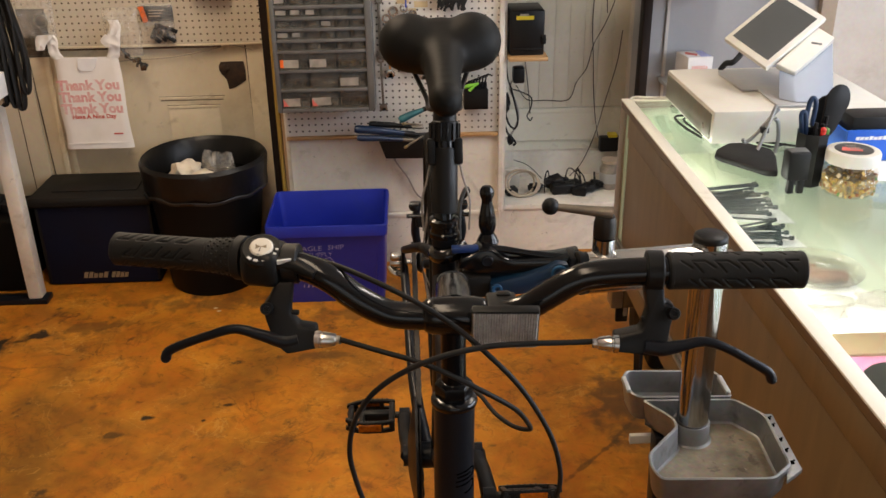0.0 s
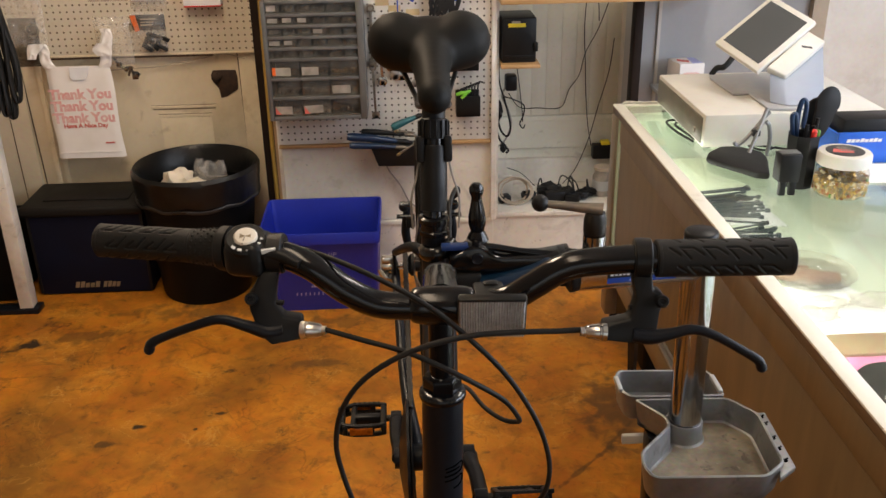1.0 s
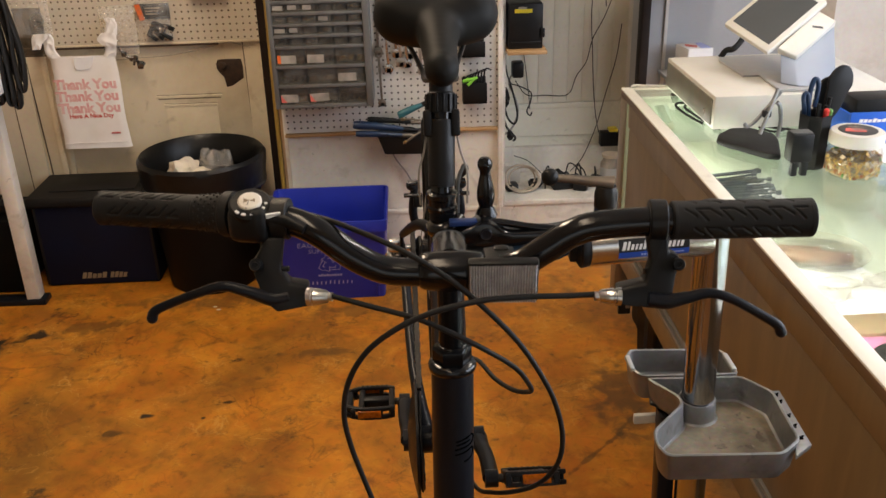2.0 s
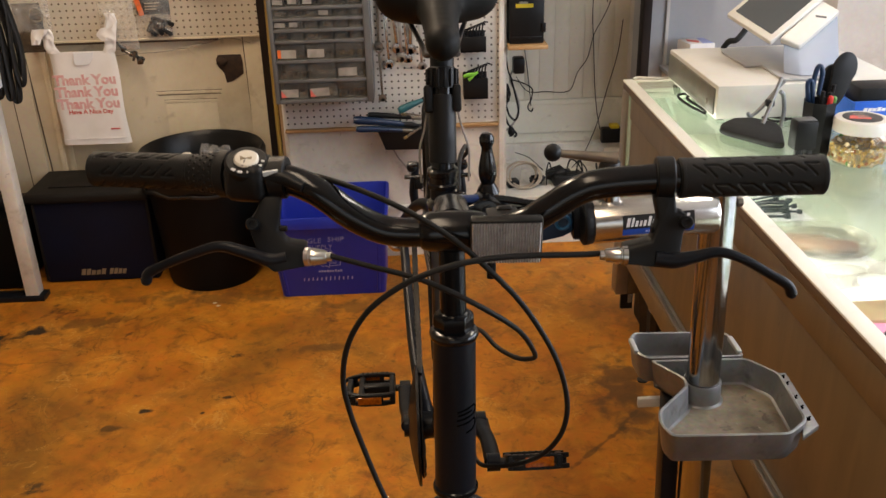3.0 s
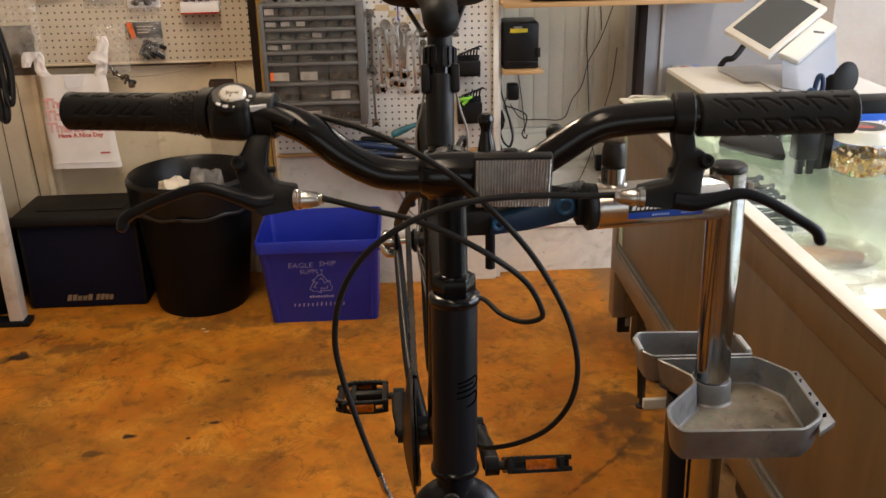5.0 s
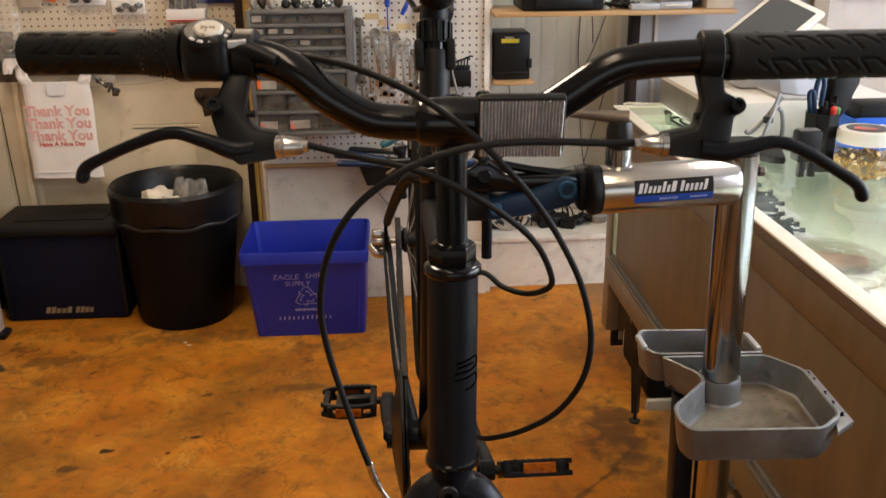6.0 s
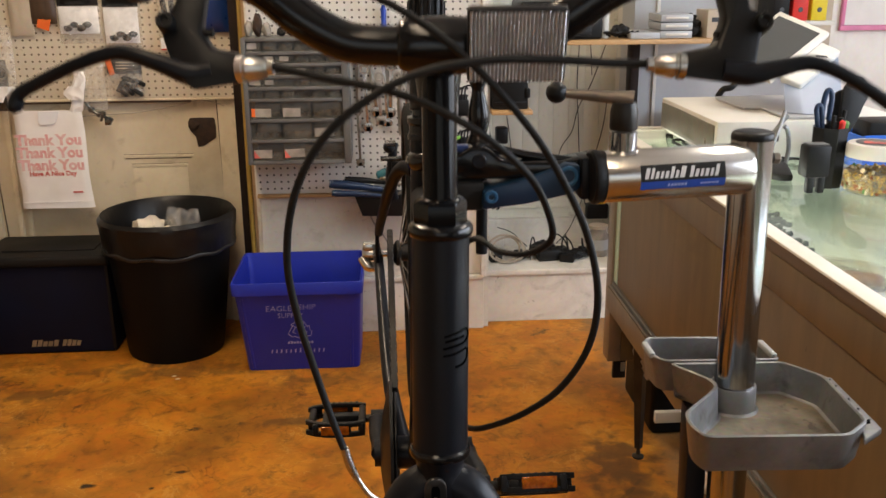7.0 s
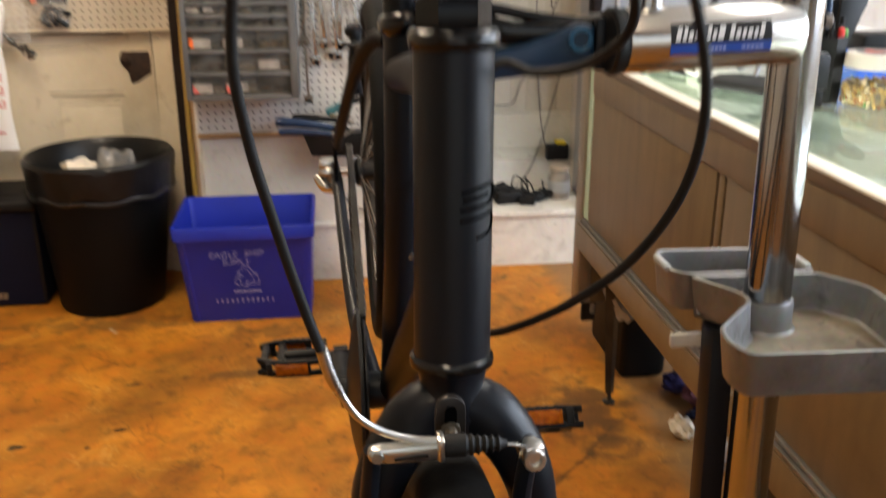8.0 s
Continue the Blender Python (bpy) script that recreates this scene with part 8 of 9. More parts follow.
def tools_on_board():
    for i, (x, zt, L, sz, ln, mm) in enumerate(((-0.096, 1.075, 0.205, 0.015, -0.002, "worn_steel"), (-0.097, 0.862, 0.185, 0.014, 0.004, "worn_steel"), (-0.070, 1.010, 0.205, 0.017, 0.008, "steel"), (-0.044, 1.034, 0.175, 0.019, 0.016, "steel"), (-0.018, 0.985, 0.155, 0.018, 0.004, "worn_silver"),
                                 (-0.004, 1.046, 0.225, 0.016, 0.014, "steel"), (0.026, 1.020, 0.165, 0.019, -0.006, "steel"), (0.050, 0.985, 0.190, 0.015, 0.012, "worn_silver"), (0.074, 1.000, 0.145, 0.014, 0.006, "steel"), (0.094, 0.965, 0.125, 0.012, 0.010, "worn_steel"))):
        spanner(x, zt, L, sz, ln, mm, 3.428 - 0.0115 * (i * 2 % 3))
    # blue screwdriver and blue-handled cutters
    bm = B()
    lathe(bm, (0.004, 3.415, 1.125), (0, 0, 1), [(0.0, 0), (0.008, 0.002), (0.0105, 0.02), (0.0085, 0.05), (0.0105, 0.09), (0.006, 0.105), (0.0, 0.106)], 16)
    cyl(bm, (0.004, 3.415, 1.05), (0.004, 3.415, 1.126), 0.003, n=10)
    solo("screwdriver", bm, M["bright_blue"], "blue-handled screwdriver hanging on the pegboard", "screwdriver")
    for dx in (0.085, 0.19):
        bm = B()
        s = 1 if dx > 0.1 else -1
        for k in (0, 1):
            tube(bm, [(dx + s * 0.030 + k * 0.012, 3.41, 1.10 + 0.02 * k), (dx + s * 0.012, 3.41, 1.135), (dx, 3.42, 1.16), (dx - s * 0.004, 3.43, 1.19)], [0.008, 0.008, 0.006, 0.005], 10, 5)
        solo("cable_cutter", bm, M["bright_blue"], "blue-handled cable cutters on the pegboard", "cutters", "cutters")
    bm = B()
    rnd = random.Random(8)
    for i in range(26):
        x = 0.135 + 0.105 * rnd.random()
        tube(bm, [(x, 3.42, 1.16), (x + rnd.uniform(-0.02, 0.02), 3.405, 1.10), (x + rnd.uniform(-0.03, 0.03), 3.40, 1.035 + rnd.uniform(0, 0.03))], 0.0045, 6, 4)
    solo("brush_head", bm, M["black_rubber"], "bunch of black bristles and cables on the pegboard", "brush")
    # hex key holder and the green tool
    for z0, z1, xa, xb in ((0.668, 0.760, 0.214, 0.306), (0.845, 0.915, 0.205, 0.300)):
        h = thing("tool_holder", (0.26, 3.42, z0), "black plastic tool holder hooked on the pegboard", "tool holder", "tool holders")
        bm = B()
        box(bm, (xa, 3.375, z0), (xb, 3.436, z0 + 0.010), 0.003)
        box(bm, (xa, 3.375, z0), (xb, 3.381, z1 - 0.012), 0.003)
        box(bm, (xa, 3.430, z0), (xb, 3.438, z1), 0.003)
        box(bm, (xa, 3.381, z0 + 0.01), (xa + 0.005, 3.430, z1 - 0.02), 0.002)
        box(bm, (xb - 0.005, 3.381, z0 + 0.01), (xb, 3.430, z1 - 0.02), 0.002)
        part("holder_body", bm, M["black_plastic"], h)
        bm = B()
        for i in range(7):
            x = xa + 0.012 + i * 0.0115
            tube(bm, [(x, 3.405, z0 + 0.012), (x + 0.004, 3.400, z1 + 0.004 + 0.004 * i), (x + 0.022, 3.395, z1 + 0.012 + 0.004 * i)], 0.0032, 8, 4)
        part("hex_keys", bm, M["black_matt"], h)
    bm = B()
    tube(bm, [(0.215, 3.37, 0.757), (0.232, 3.365, 0.764), (0.252, 3.365, 0.766), (0.268, 3.37, 0.772)], [0.006, 0.008, 0.007, 0.005], 10, 5)
    tube(bm, [(0.232, 3.362, 0.745), (0.243, 3.362, 0.755), (0.250, 3.364, 0.764)], 0.006, 8, 4)
    solo("chain_tool", bm, M["green"], "lime green tool resting in the black holder", "tool")
    # caddy with blue-handled pliers
    c = thing("plier_caddy", (0.0, 3.39, 0.47), "black metal caddy of blue-handled pliers below the pegboard", "tool caddy")
    bm = B()
    prism(bm, [(-0.116, 3.335, 0.568), (-0.090, 3.335, 0.494), (0.085, 3.335, 0.490), (0.105, 3.335, 0.572)], (0, 0.08, 0), 0.003)
    part("caddy_body", bm, M["black_plastic"], c)
    rnd = random.Random(4)
    for xa, za, xb, zb, yy, r, mm, tip in ((-0.204, 0.620, 0.040, 0.580, 3.325, 0.0165, "handle_blue", "black_plastic"), (-0.195, 0.589, 0.030, 0.564, 3.310, 0.0125, "handle_blue", "worn_steel"), (-0.150, 0.626, 0.060, 0.596, 3.365, 0.0120, "black_rubber", "worn_steel"),
                                           (-0.034, 0.634, 0.085, 0.676, 3.375, 0.0150, "teal", "black_plastic"), (-0.020, 0.632, 0.075, 0.614, 3.335, 0.0045, "worn_steel", "mix_grain"), (-0.015, 0.545, 0.075, 0.592, 3.315, 0.0050, "worn_steel", "mix_grain")):
        p = thing("pliers", (xa, yy, za), "blue-handled pliers lying in the caddy" if r > 0.01 else "slim brass-tipped tool lying in the caddy", "pliers" if r > 0.01 else "tool", "tools in the caddy")
        bm = B()
        a, b = Vector((xa, yy, za)), Vector((xb, yy + 0.03, zb))
        tube(bm, [a, a.lerp(b, 0.08), a.lerp(b, 0.35) + Vector((0, -0.004, 0.003)), a.lerp(b, 0.78)], [r * 0.75, r, r * 0.9, r * 0.6], 14, 5)
        part("handle", bm, M[mm], p)
        bm = B()
        if r > 0.01:
            tube(bm, [a.lerp(b, 0.74), a.lerp(b, 0.9), b], [r * 0.62, r * 0.7, 0.004], 10, 4)
        else:
            tube(bm, [a.lerp(b, -0.04), a.lerp(b, 0.03), a.lerp(b, 0.10)], [0.004, 0.0065, 0.0055], 10, 4)
        part("jaw" if r > 0.01 else "tip", bm, M[tip], p)
    bm = B()
    tube(bm, [(-0.07, 3.40, 0.50), (-0.05, 3.43, 0.44), (-0.01, 3.435, 0.38), (0.03, 3.435, 0.30), (0.10, 3.44, 0.26), (0.16, 3.43, 0.235)], 0.0035, 8, 6)
    solo("cable", bm, M["grey_cable"], "grey cord hanging down the white lower wall", "cable")


def packages():
    y = 3.578

    def packet(x0, x1, z0, z1, mm, label, cat, puff=0.014, yy=y):
        bm = B()
        n = 26 if mm == "film" else 10
        front, back = [], []
        for j in range(n + 1):
            fr, bk = [], []
            for i in range(n + 1):
                u, v = i / n, j / n
                e = (1 - (2 * u - 1) ** 4) * (1 - (2 * v - 1) ** 4)
                w = 0.35 * noise.noise(Vector((x0 * 7 + u * 4, v * 4, z0 * 5)))
                if mm == "film":
                    w += 0.9 * abs(noise.noise(Vector((x0 * 9 + u * 5 + v * 3, v * 6, z0 * 7)))) - 0.7 * abs(noise.noise(Vector((u * 8 - v * 5, x1 * 5 + v * 4, 2.0))))
                fr.append(bm.verts.new((x0 + (x1 - x0) * u, yy - puff * e * (1 + w), z0 + (z1 - z0) * v)))
                bk.append(bm.verts.new((x0 + (x1 - x0) * u, yy + 0.003, z0 + (z1 - z0) * v)))
            front.append(fr)
            back.append(bk)
        for j in range(n):
            for i in range(n):
                bm.faces.new((front[j][i], front[j][i + 1], front[j + 1][i + 1], front[j + 1][i]))
                bm.faces.new((back[j][i], back[j + 1][i], back[j + 1][i + 1], back[j][i + 1]))
        for i in range(n):
            for q in (0, n):
                bm.faces.new((front[q][i], back[q][i], back[q][i + 1], front[q][i + 1]))
                bm.faces.new((front[i][q], front[i + 1][q], back[i + 1][q], back[i][q]))
        bmesh.ops.recalc_face_normals(bm, faces=bm.faces[:])
        o = solo("packet", bm, M[mm], label, cat, smooth=mm != "film")
        if mm in ("film", "dark_film"):
            o.visible_shadow = False
        return o

    # black and orange carded part in a clear bag
    packet(-1.010, -0.885, 0.990, 1.048, "black_ink", "black carded spare part hung on the pegboard", "packet", 0.006)
    bm = B()
    prism(bm, [(-1.012, 3.570, 1.046), (-0.992, 3.570, 1.048), (-0.980, 3.570, 0.990), (-0.998, 3.570, 0.986)], (0, -0.002, 0))
    solo("orange_tab", bm, M["orange"], "bright orange header tab on a carded part", "tab")
    bm = B()
    for i in range(3):
        bars(bm, facing(-0.975, 3.5705, 1.030 - i * 0.011), 0.0, 0.06 - i * 0.008, 0.005, 5, 0.0, 0.2, i + 3)
    solo("card_print", bm, M["beige"], "small pale print bars on the black card", "print")
    bm = B()
    rnd = random.Random(14)
    for p in ((-0.965, 3.57, 0.945), (-0.935, 3.57, 0.93), (-0.915, 3.57, 0.95), (-0.945, 3.57, 0.962), (-0.905, 3.57, 0.925), (-0.96, 3.57, 0.925), (-0.925, 3.565, 0.968), (-0.895, 3.57, 0.958)):
        box(bm, (-0.022, -0.006, -0.008), (0.022, 0.006, 0.008), 0.003, Matrix.Translation(p) @ Euler((rnd.uniform(-0.4, 0.4), rnd.uniform(0, 3), rnd.uniform(-0.3, 0.3))).to_matrix().to_4x4(), 1)
    solo("brake_pads", bm, M["black_rubber"], "black brake pads in a clear bag", "brake pads")
    packet(-1.015, -0.885, 0.905, 1.055, "film", "clear plastic bag around a carded part", "bag", 0.022)
    packet(-1.155, -1.020, 0.860, 1.045, "film", "crumpled clear plastic bag hung on the pegboard", "bag", 0.024)
    bm = B()
    for i, (p, d, w) in enumerate((((-1.085, 3.568, 0.872), (0.6, 0, -1), 0.010), ((-1.062, 3.565, 0.850), (1, 0, -0.5), 0.009), ((-1.040, 3.562, 0.838), (0.4, 0, 1), 0.008), ((-1.022, 3.560, 0.828), (1, 0, -0.9), 0.011))):
        d = Vector(d).normalized()
        cyl(bm, Vector(p) - d * 0.019, Vector(p) + d * 0.019, w * 0.6, n=10)
        cyl(bm, Vector(p) + d * 0.006, Vector(p) + d * 0.018, w * 1.25, n=6)
    box(bm, (-1.032, 3.552, 0.806), (-1.010, 3.566, 0.836), 0.002)
    solo("metal_fittings", bm, M["dark_silver"], "small steel fittings in the bottom of a clear bag", "fittings")
    # ring in a clear bag at the edge
    packet(-1.50, -1.335, 0.935, 1.16, "film", "clear plastic bag with a steel ring", "bag", 0.02)
    bm = B()
    lathe(bm, (-1.380, 3.566, 1.003), (0, -1, 0), [(0.020, 0), (0.026, 0), (0.026, 0.008), (0.020, 0.008), (0.020, 0)], 28)
    solo("steel_ring", bm, M["steel"], "steel ring in a clear plastic bag", "ring")
    packet(-1.475, -1.370, 0.860, 1.045, "dark_film", "dark mesh bag hung beside a clear bag", "bag", 0.004, 3.585)
    # row above
    for x0, x1, z0, z1 in ((-1.158, -1.020, 1.135, 1.230), (-1.000, -0.880, 1.100, 1.225)):
        packet(x0, x1, z0, z1, "white_paper", "white and black header card on a hung packet", "packet", 0.008)
        packet(x0 - 0.002, x1 + 0.004, z1 + 0.002, z1 + 0.055, "black_ink", "black printed top of a hung packet", "packet", 0.006)
        bm = B()
        for i in range(4):
            blob(bm, (x0 + 0.035 + 0.022 * i, 3.563, z0 + 0.02 + 0.012 * (i % 2)), (0.016, 0.006, 0.012), 0.4, i + 9, 2)
        solo("packed_part", bm, M["dark_metal"], "small dark metal part in a hung packet", "bicycle part", "packed parts")
    bm = B()
    box(bm, (-0.800, 3.545, 1.080), (-0.660, 3.590, 1.118), 0.003)
    rb = solo("red_white_carton", bm, M["white_paper"], "white carton with a red underside hung on the pegboard", "carton")
    bm = B()
    box(bm, (-0.799, 3.544, 1.076), (-0.661, 3.589, 1.0805), 0.001)
    part("carton_base", bm, M["red"], rb)
    bm = B()
    for i in range(4):
        tube(bm, [(-0.780 + 0.026 * i, 3.56, 1.12), (-0.775 + 0.026 * i, 3.555, 1.18), (-0.785 + 0.03 * i, 3.56, 1.25)], 0.010, 8, 4)
    solo("packed_pads", bm, M["black_rubber"], "black rubber parts standing above a carton", "bicycle part")
    packet(-0.695, -0.555, 1.135, 1.32, "label_dark", "dark carded tool set hung on the pegboard", "packet", 0.02)
    packet(-1.33, -1.25, 1.13, 1.34, "beige", "beige card of spares hung on the pegboard", "packet", 0.01)
    packet(-1.150, -1.035, 1.236, 1.33, "black_plastic", "black parts in a hung bag on the pegboard", "packet", 0.03)
    packet(-0.995, -0.885, 1.230, 1.33, "black_plastic", "black bicycle part in a hung bag on the pegboard", "packet", 0.03)
    packet(-1.160, -1.010, 1.100, 1.235, "film", "clear plastic bag hung on the pegboard", "bag", 0.026)
    packet(-1.005, -0.870, 1.070, 1.235, "film", "clear plastic bag hung on the pegboard", "bag", 0.028)
    packet(-0.81, -0.655, 1.10, 1.26, "film", "clear plastic bag over a red-edged carton", "bag", 0.05)
    packet(-1.255, -1.165, 1.17, 1.33, "dark_wood", "dark brown leather sleeve hung on the pegboard", "packet", 0.016)
    bm = B()
    prism(bm, [(-1.235, 3.572, 1.16), (-1.195, 3.572, 1.145), (-1.185, 3.572, 1.185), (-1.228, 3.572, 1.20)], (0, -0.003, 0))
    solo("price_tag", bm, M["orange"], "orange and white price tag", "tag")


def bench_end():
    t = thing("workbench", (-1.5, 3.1, 0.0), "pale painted workbench leg on a black foot", "workbench")
    bm = B()
    box(bm, (-1.482, 3.172, 0.022), (-1.432, 3.225, 0.815), 0.003)
    part("leg", bm, M["white_wall"], t)
    bm = B()
    box(bm, (-1.75, 3.165, 0.0), (-1.412, 3.232, 0.021), 0.003)
    part("foot", bm, M["black_matt"], t)
    bm = B()
    box(bm, (-2.6, 2.75, 0.816), (-1.375, 3.30, 0.846), 0.004)
    part("bench_top", bm, M["light_wood"], t)
    bm = B()
    box(bm, (-2.55, 3.172, 0.022), (-2.50, 3.225, 0.815), 0.003)
    box(bm, (-2.55, 2.80, 0.0), (-2.50, 2.85, 0.815), 0.003)
    part("far_leg", bm, M["white_wall"], t)
    cr = thing("storage_crate", (-1.7, 3.4, 0.0), "black storage crate of parts under the workbench", "crate")
    bm = B()
    box(bm, (-1.92, 3.28, 0.0), (-1.525, 3.57, 0.30), 0.015, None, 3)
    part("crate_body", bm, M["can_black"], cr)
    bm = B()
    for i in range(7):
        blob(bm, (-1.57 - 0.05 * i, 3.40 + 0.03 * (i % 3), 0.315), (0.045, 0.05, 0.045), 0.5, 60 + i, 2)
    part("crate_contents", bm, M["black_rubber"], cr)
    bm = B()
    box(bm, (-1.62, 3.00, 0.847), (-1.352, 3.12, 0.925), 0.004)
    solo("catalogue_stack", bm, M["white_paper"], "stack of white catalogues on the workbench", "paper stack")
    rnd = random.Random(8)
    for x, low, r, back in ((-1.290, 0.845, 0.0110, 0.0), (-1.322, 0.788, 0.0130, 0.01), (-1.308, 0.872, 0.0115, 0.03), (-1.338, 0.800, 0.0130, 0.0), (-1.355, 0.824, 0.0120, 0.02), (-1.374, 0.806, 0.0130, 0.0), (-1.392, 0.850, 0.0120, 0.03)):
        bm = B()
        w = [rnd.uniform(-0.007, 0.007) for _ in range(6)]
        yb = 3.10 + back
        tube(bm, [(x - 0.045 + w[0], yb + 0.02, 1.30), (x - 0.014 + w[1], yb + 0.01, 1.12), (x - 0.006 + w[2], yb, 0.96), (x - 0.010, yb, low + 0.03), (x, yb, low), (x + 0.011, yb, low + 0.035), (x + 0.012 + w[3], yb + 0.01, 0.98), (x - 0.004 + w[4], yb + 0.02, 1.13), (x - 0.035 + w[5], yb + 0.03, 1.30)], [r * q for q in (1.0, 1.25, 1.1, 1.35, 0.9, 1.3, 1.15, 1.3, 1.0)], 12, 6, True, 0.42)
        solo("inner_tube", bm, M["black_rubber"], "black rubber inner tube hanging by the bench", "inner tube", "inner tubes")
    bm = B()
    box(bm, (-2.2, 3.08, 1.296), (-1.34, 3.16, 1.312), 0.003)
    box(bm, (-2.2, 3.16, 1.27), (-2.17, 3.60, 1.312), 0.003)
    box(bm, (-1.62, 3.16, 1.27), (-1.59, 3.60, 1.312), 0.003)
    solo("hanging_rail", bm, M["black_matt"], "black rail bracketed to the wall for inner tubes", "rail")


def recess_things():
    # small shelf with the black case
    for x, z, w in ((-0.078, 1.082, 0.05), (-0.030, 1.060, 0.045), (0.035, 1.045, 0.05), (0.012, 1.02, 0.03)):
        bm = B()
        box(bm, (x, 3.4380, z), (x + w, 3.4397, z + 0.022))
        solo("old_tape_strip", bm, M["old_tape"], "yellowed strip of tape on the pegboard", "tape", "tape strips")
    sh = thing("small_shelf", (0.46, 3.5, 0.845), "small bare wooden shelf in the recess", "shelf")
    bm = B()
    box(bm, (0.386, 3.400, 0.842), (0.535, 3.88, 0.857), 0.002)
    part("board", bm, M["shelf_wood"], sh)
    b = thing("black_case", (0.46, 3.5, 0.858), "black plastic equipment case with a yellow label on a shelf", "case")
    bm = B()
    box(bm, (0.392, 3.432, 0.858), (0.522, 3.60, 1.026), 0.006)
    part("case_body", bm, M["black_plastic"], b)
    bm = B()
    box(bm, (0.400, 3.428, 0.878), (0.515, 3.433, 0.886), 0.002)
    part("case_rib", bm, M["black_plastic"], b)
    bm = B()
    box(bm, (0.512, 3.425, 0.90), (0.528, 3.436, 0.935), 0.003)
    part("case_latch", bm, M["black_plastic"], b)
    bm = B()
    box(bm, (0.415, 3.4295, 0.992), (0.480, 3.4315, 1.006))
    lb = part("yellow_label", bm, M["yellow"], b, "yellow warning label")
    bm = B()
    box(bm, (0.428, 3.4285, 1.0065), (0.460, 3.4305, 1.014))
    part("white_label", bm, M["paper"], lb)
    bm = B()
    box(bm, (0.435, 3.66, 0.688), (0.482, 3.72, 0.752), 0.008)
    solo("power_adapter", bm, M["black_plastic"], "black power adapter hanging under the shelf", "adapter")
    rnd = random.Random(21)
    hung = (([(0.440, 3.70, 0.70), (0.425, 3.70, 0.66), (0.450, 3.69, 0.60), (0.462, 3.69, 0.54), (0.440, 3.68, 0.48), (0.405, 3.68, 0.445), (0.388, 3.67, 0.43)], 0.0042, "grey_cable"),
            ([(0.430, 3.69, 0.66), (0.455, 3.68, 0.655), (0.490, 3.68, 0.64), (0.515, 3.68, 0.62), (0.512, 3.68, 0.58), (0.498, 3.68, 0.545), (0.512, 3.68, 0.525), (0.520, 3.68, 0.54)], 0.0028, "black_rubber"),
            ([(0.405, 3.68, 0.67), (0.400, 3.68, 0.60), (0.418, 3.68, 0.52), (0.445, 3.67, 0.495), (0.458, 3.67, 0.53), (0.448, 3.68, 0.59), (0.43, 3.69, 0.66)], 0.0042, "black_rubber"),
            ([(0.398, 3.67, 0.68), (0.405, 3.67, 0.63), (0.395, 3.67, 0.56), (0.410, 3.67, 0.49), (0.425, 3.67, 0.465), (0.438, 3.67, 0.45), (0.450, 3.67, 0.432), (0.440, 3.67, 0.42)], 0.0045, "black_rubber"),
            ([(0.412, 3.68, 0.84), (0.408, 3.68, 0.76), (0.416, 3.68, 0.70), (0.432, 3.69, 0.66)], 0.0032, "black_rubber"))
    for pts, r, mm in hung:
        bm = B()
        tube(bm, pts, r, 8, 7)
        solo("hanging_cable", bm, M[mm], "tangled cable hanging in the recess", "cable", "cables in the recess")
    bm = B()
    blob(bm, (0.408, 3.69, 0.60), (0.018, 0.02, 0.045), 0.35, 12, 3)
    solo("power_adapter", bm, M["black_plastic"], "black power adapter among tangled cables", "adapter")
    bm = B()
    blob(bm, (0.428, 3.67, 0.445), (0.014, 0.014, 0.020), 0.3, 13, 3)
    solo("plug", bm, M["black_plastic"], "black plug hanging from a cable", "plug")
    for pts in ([(0.49, 3.86, 0.84), (0.512, 3.86, 0.70), (0.530, 3.86, 0.56), (0.535, 3.86, 0.50)], [(0.47, 3.86, 0.63), (0.52, 3.86, 0.565), (0.60, 3.86, 0.56), (0.70, 3.86, 0.56), (0.735, 3.86, 0.64), (0.775, 3.86, 0.70), (0.80, 3.86, 0.80), (0.85, 3.86, 0.90), (0.905, 3.86, 1.06)],
                [(0.795, 3.86, 1.09), (0.79, 3.86, 0.90), (0.80, 3.86, 0.75), (0.81, 3.86, 0.60), (0.82, 3.84, 0.48), (0.83, 3.80, 0.40)], [(0.835, 3.86, 1.09), (0.845, 3.86, 1.00), (0.85, 3.86, 0.93)],
                [(0.915, 3.84, 0.86), (0.90, 3.84, 0.72), (0.86, 3.84, 0.56), (0.82, 3.82, 0.42), (0.76, 3.78, 0.30), (0.70, 3.74, 0.25)], [(0.46, 3.80, 0.31), (0.52, 3.78, 0.29), (0.58, 3.76, 0.235)]):
        bm = B()
        tube(bm, pts, 0.0019, 6, 7)
        solo("wall_cable", bm, M["black_rubber"], "thin black cable running down the painted boards", "cable", "cables on the boards")
    # tangle on the ledge
    for i, (cx, rx, rz) in enumerate(((0.470, 0.072, 0.050), (0.482, 0.066, 0.044), (0.462, 0.064, 0.047))):
        bm = B()
        pts = []
        for q in range(12):
            a = 0.62 * q + 0.5 * i
            pts.append((cx + rx * math.cos(a) + 0.006 * rnd.random(), 3.61 + 0.03 * math.sin(a) + 0.01 * i, 0.2225 + rz + rz * math.sin(a) * 0.98))
        tube(bm, pts, 0.0042, 8, 6)
        solo("coiled_cord", bm, M["beige"], "cream coil of cord standing on the white ledge", "cable", "cords on the ledge")
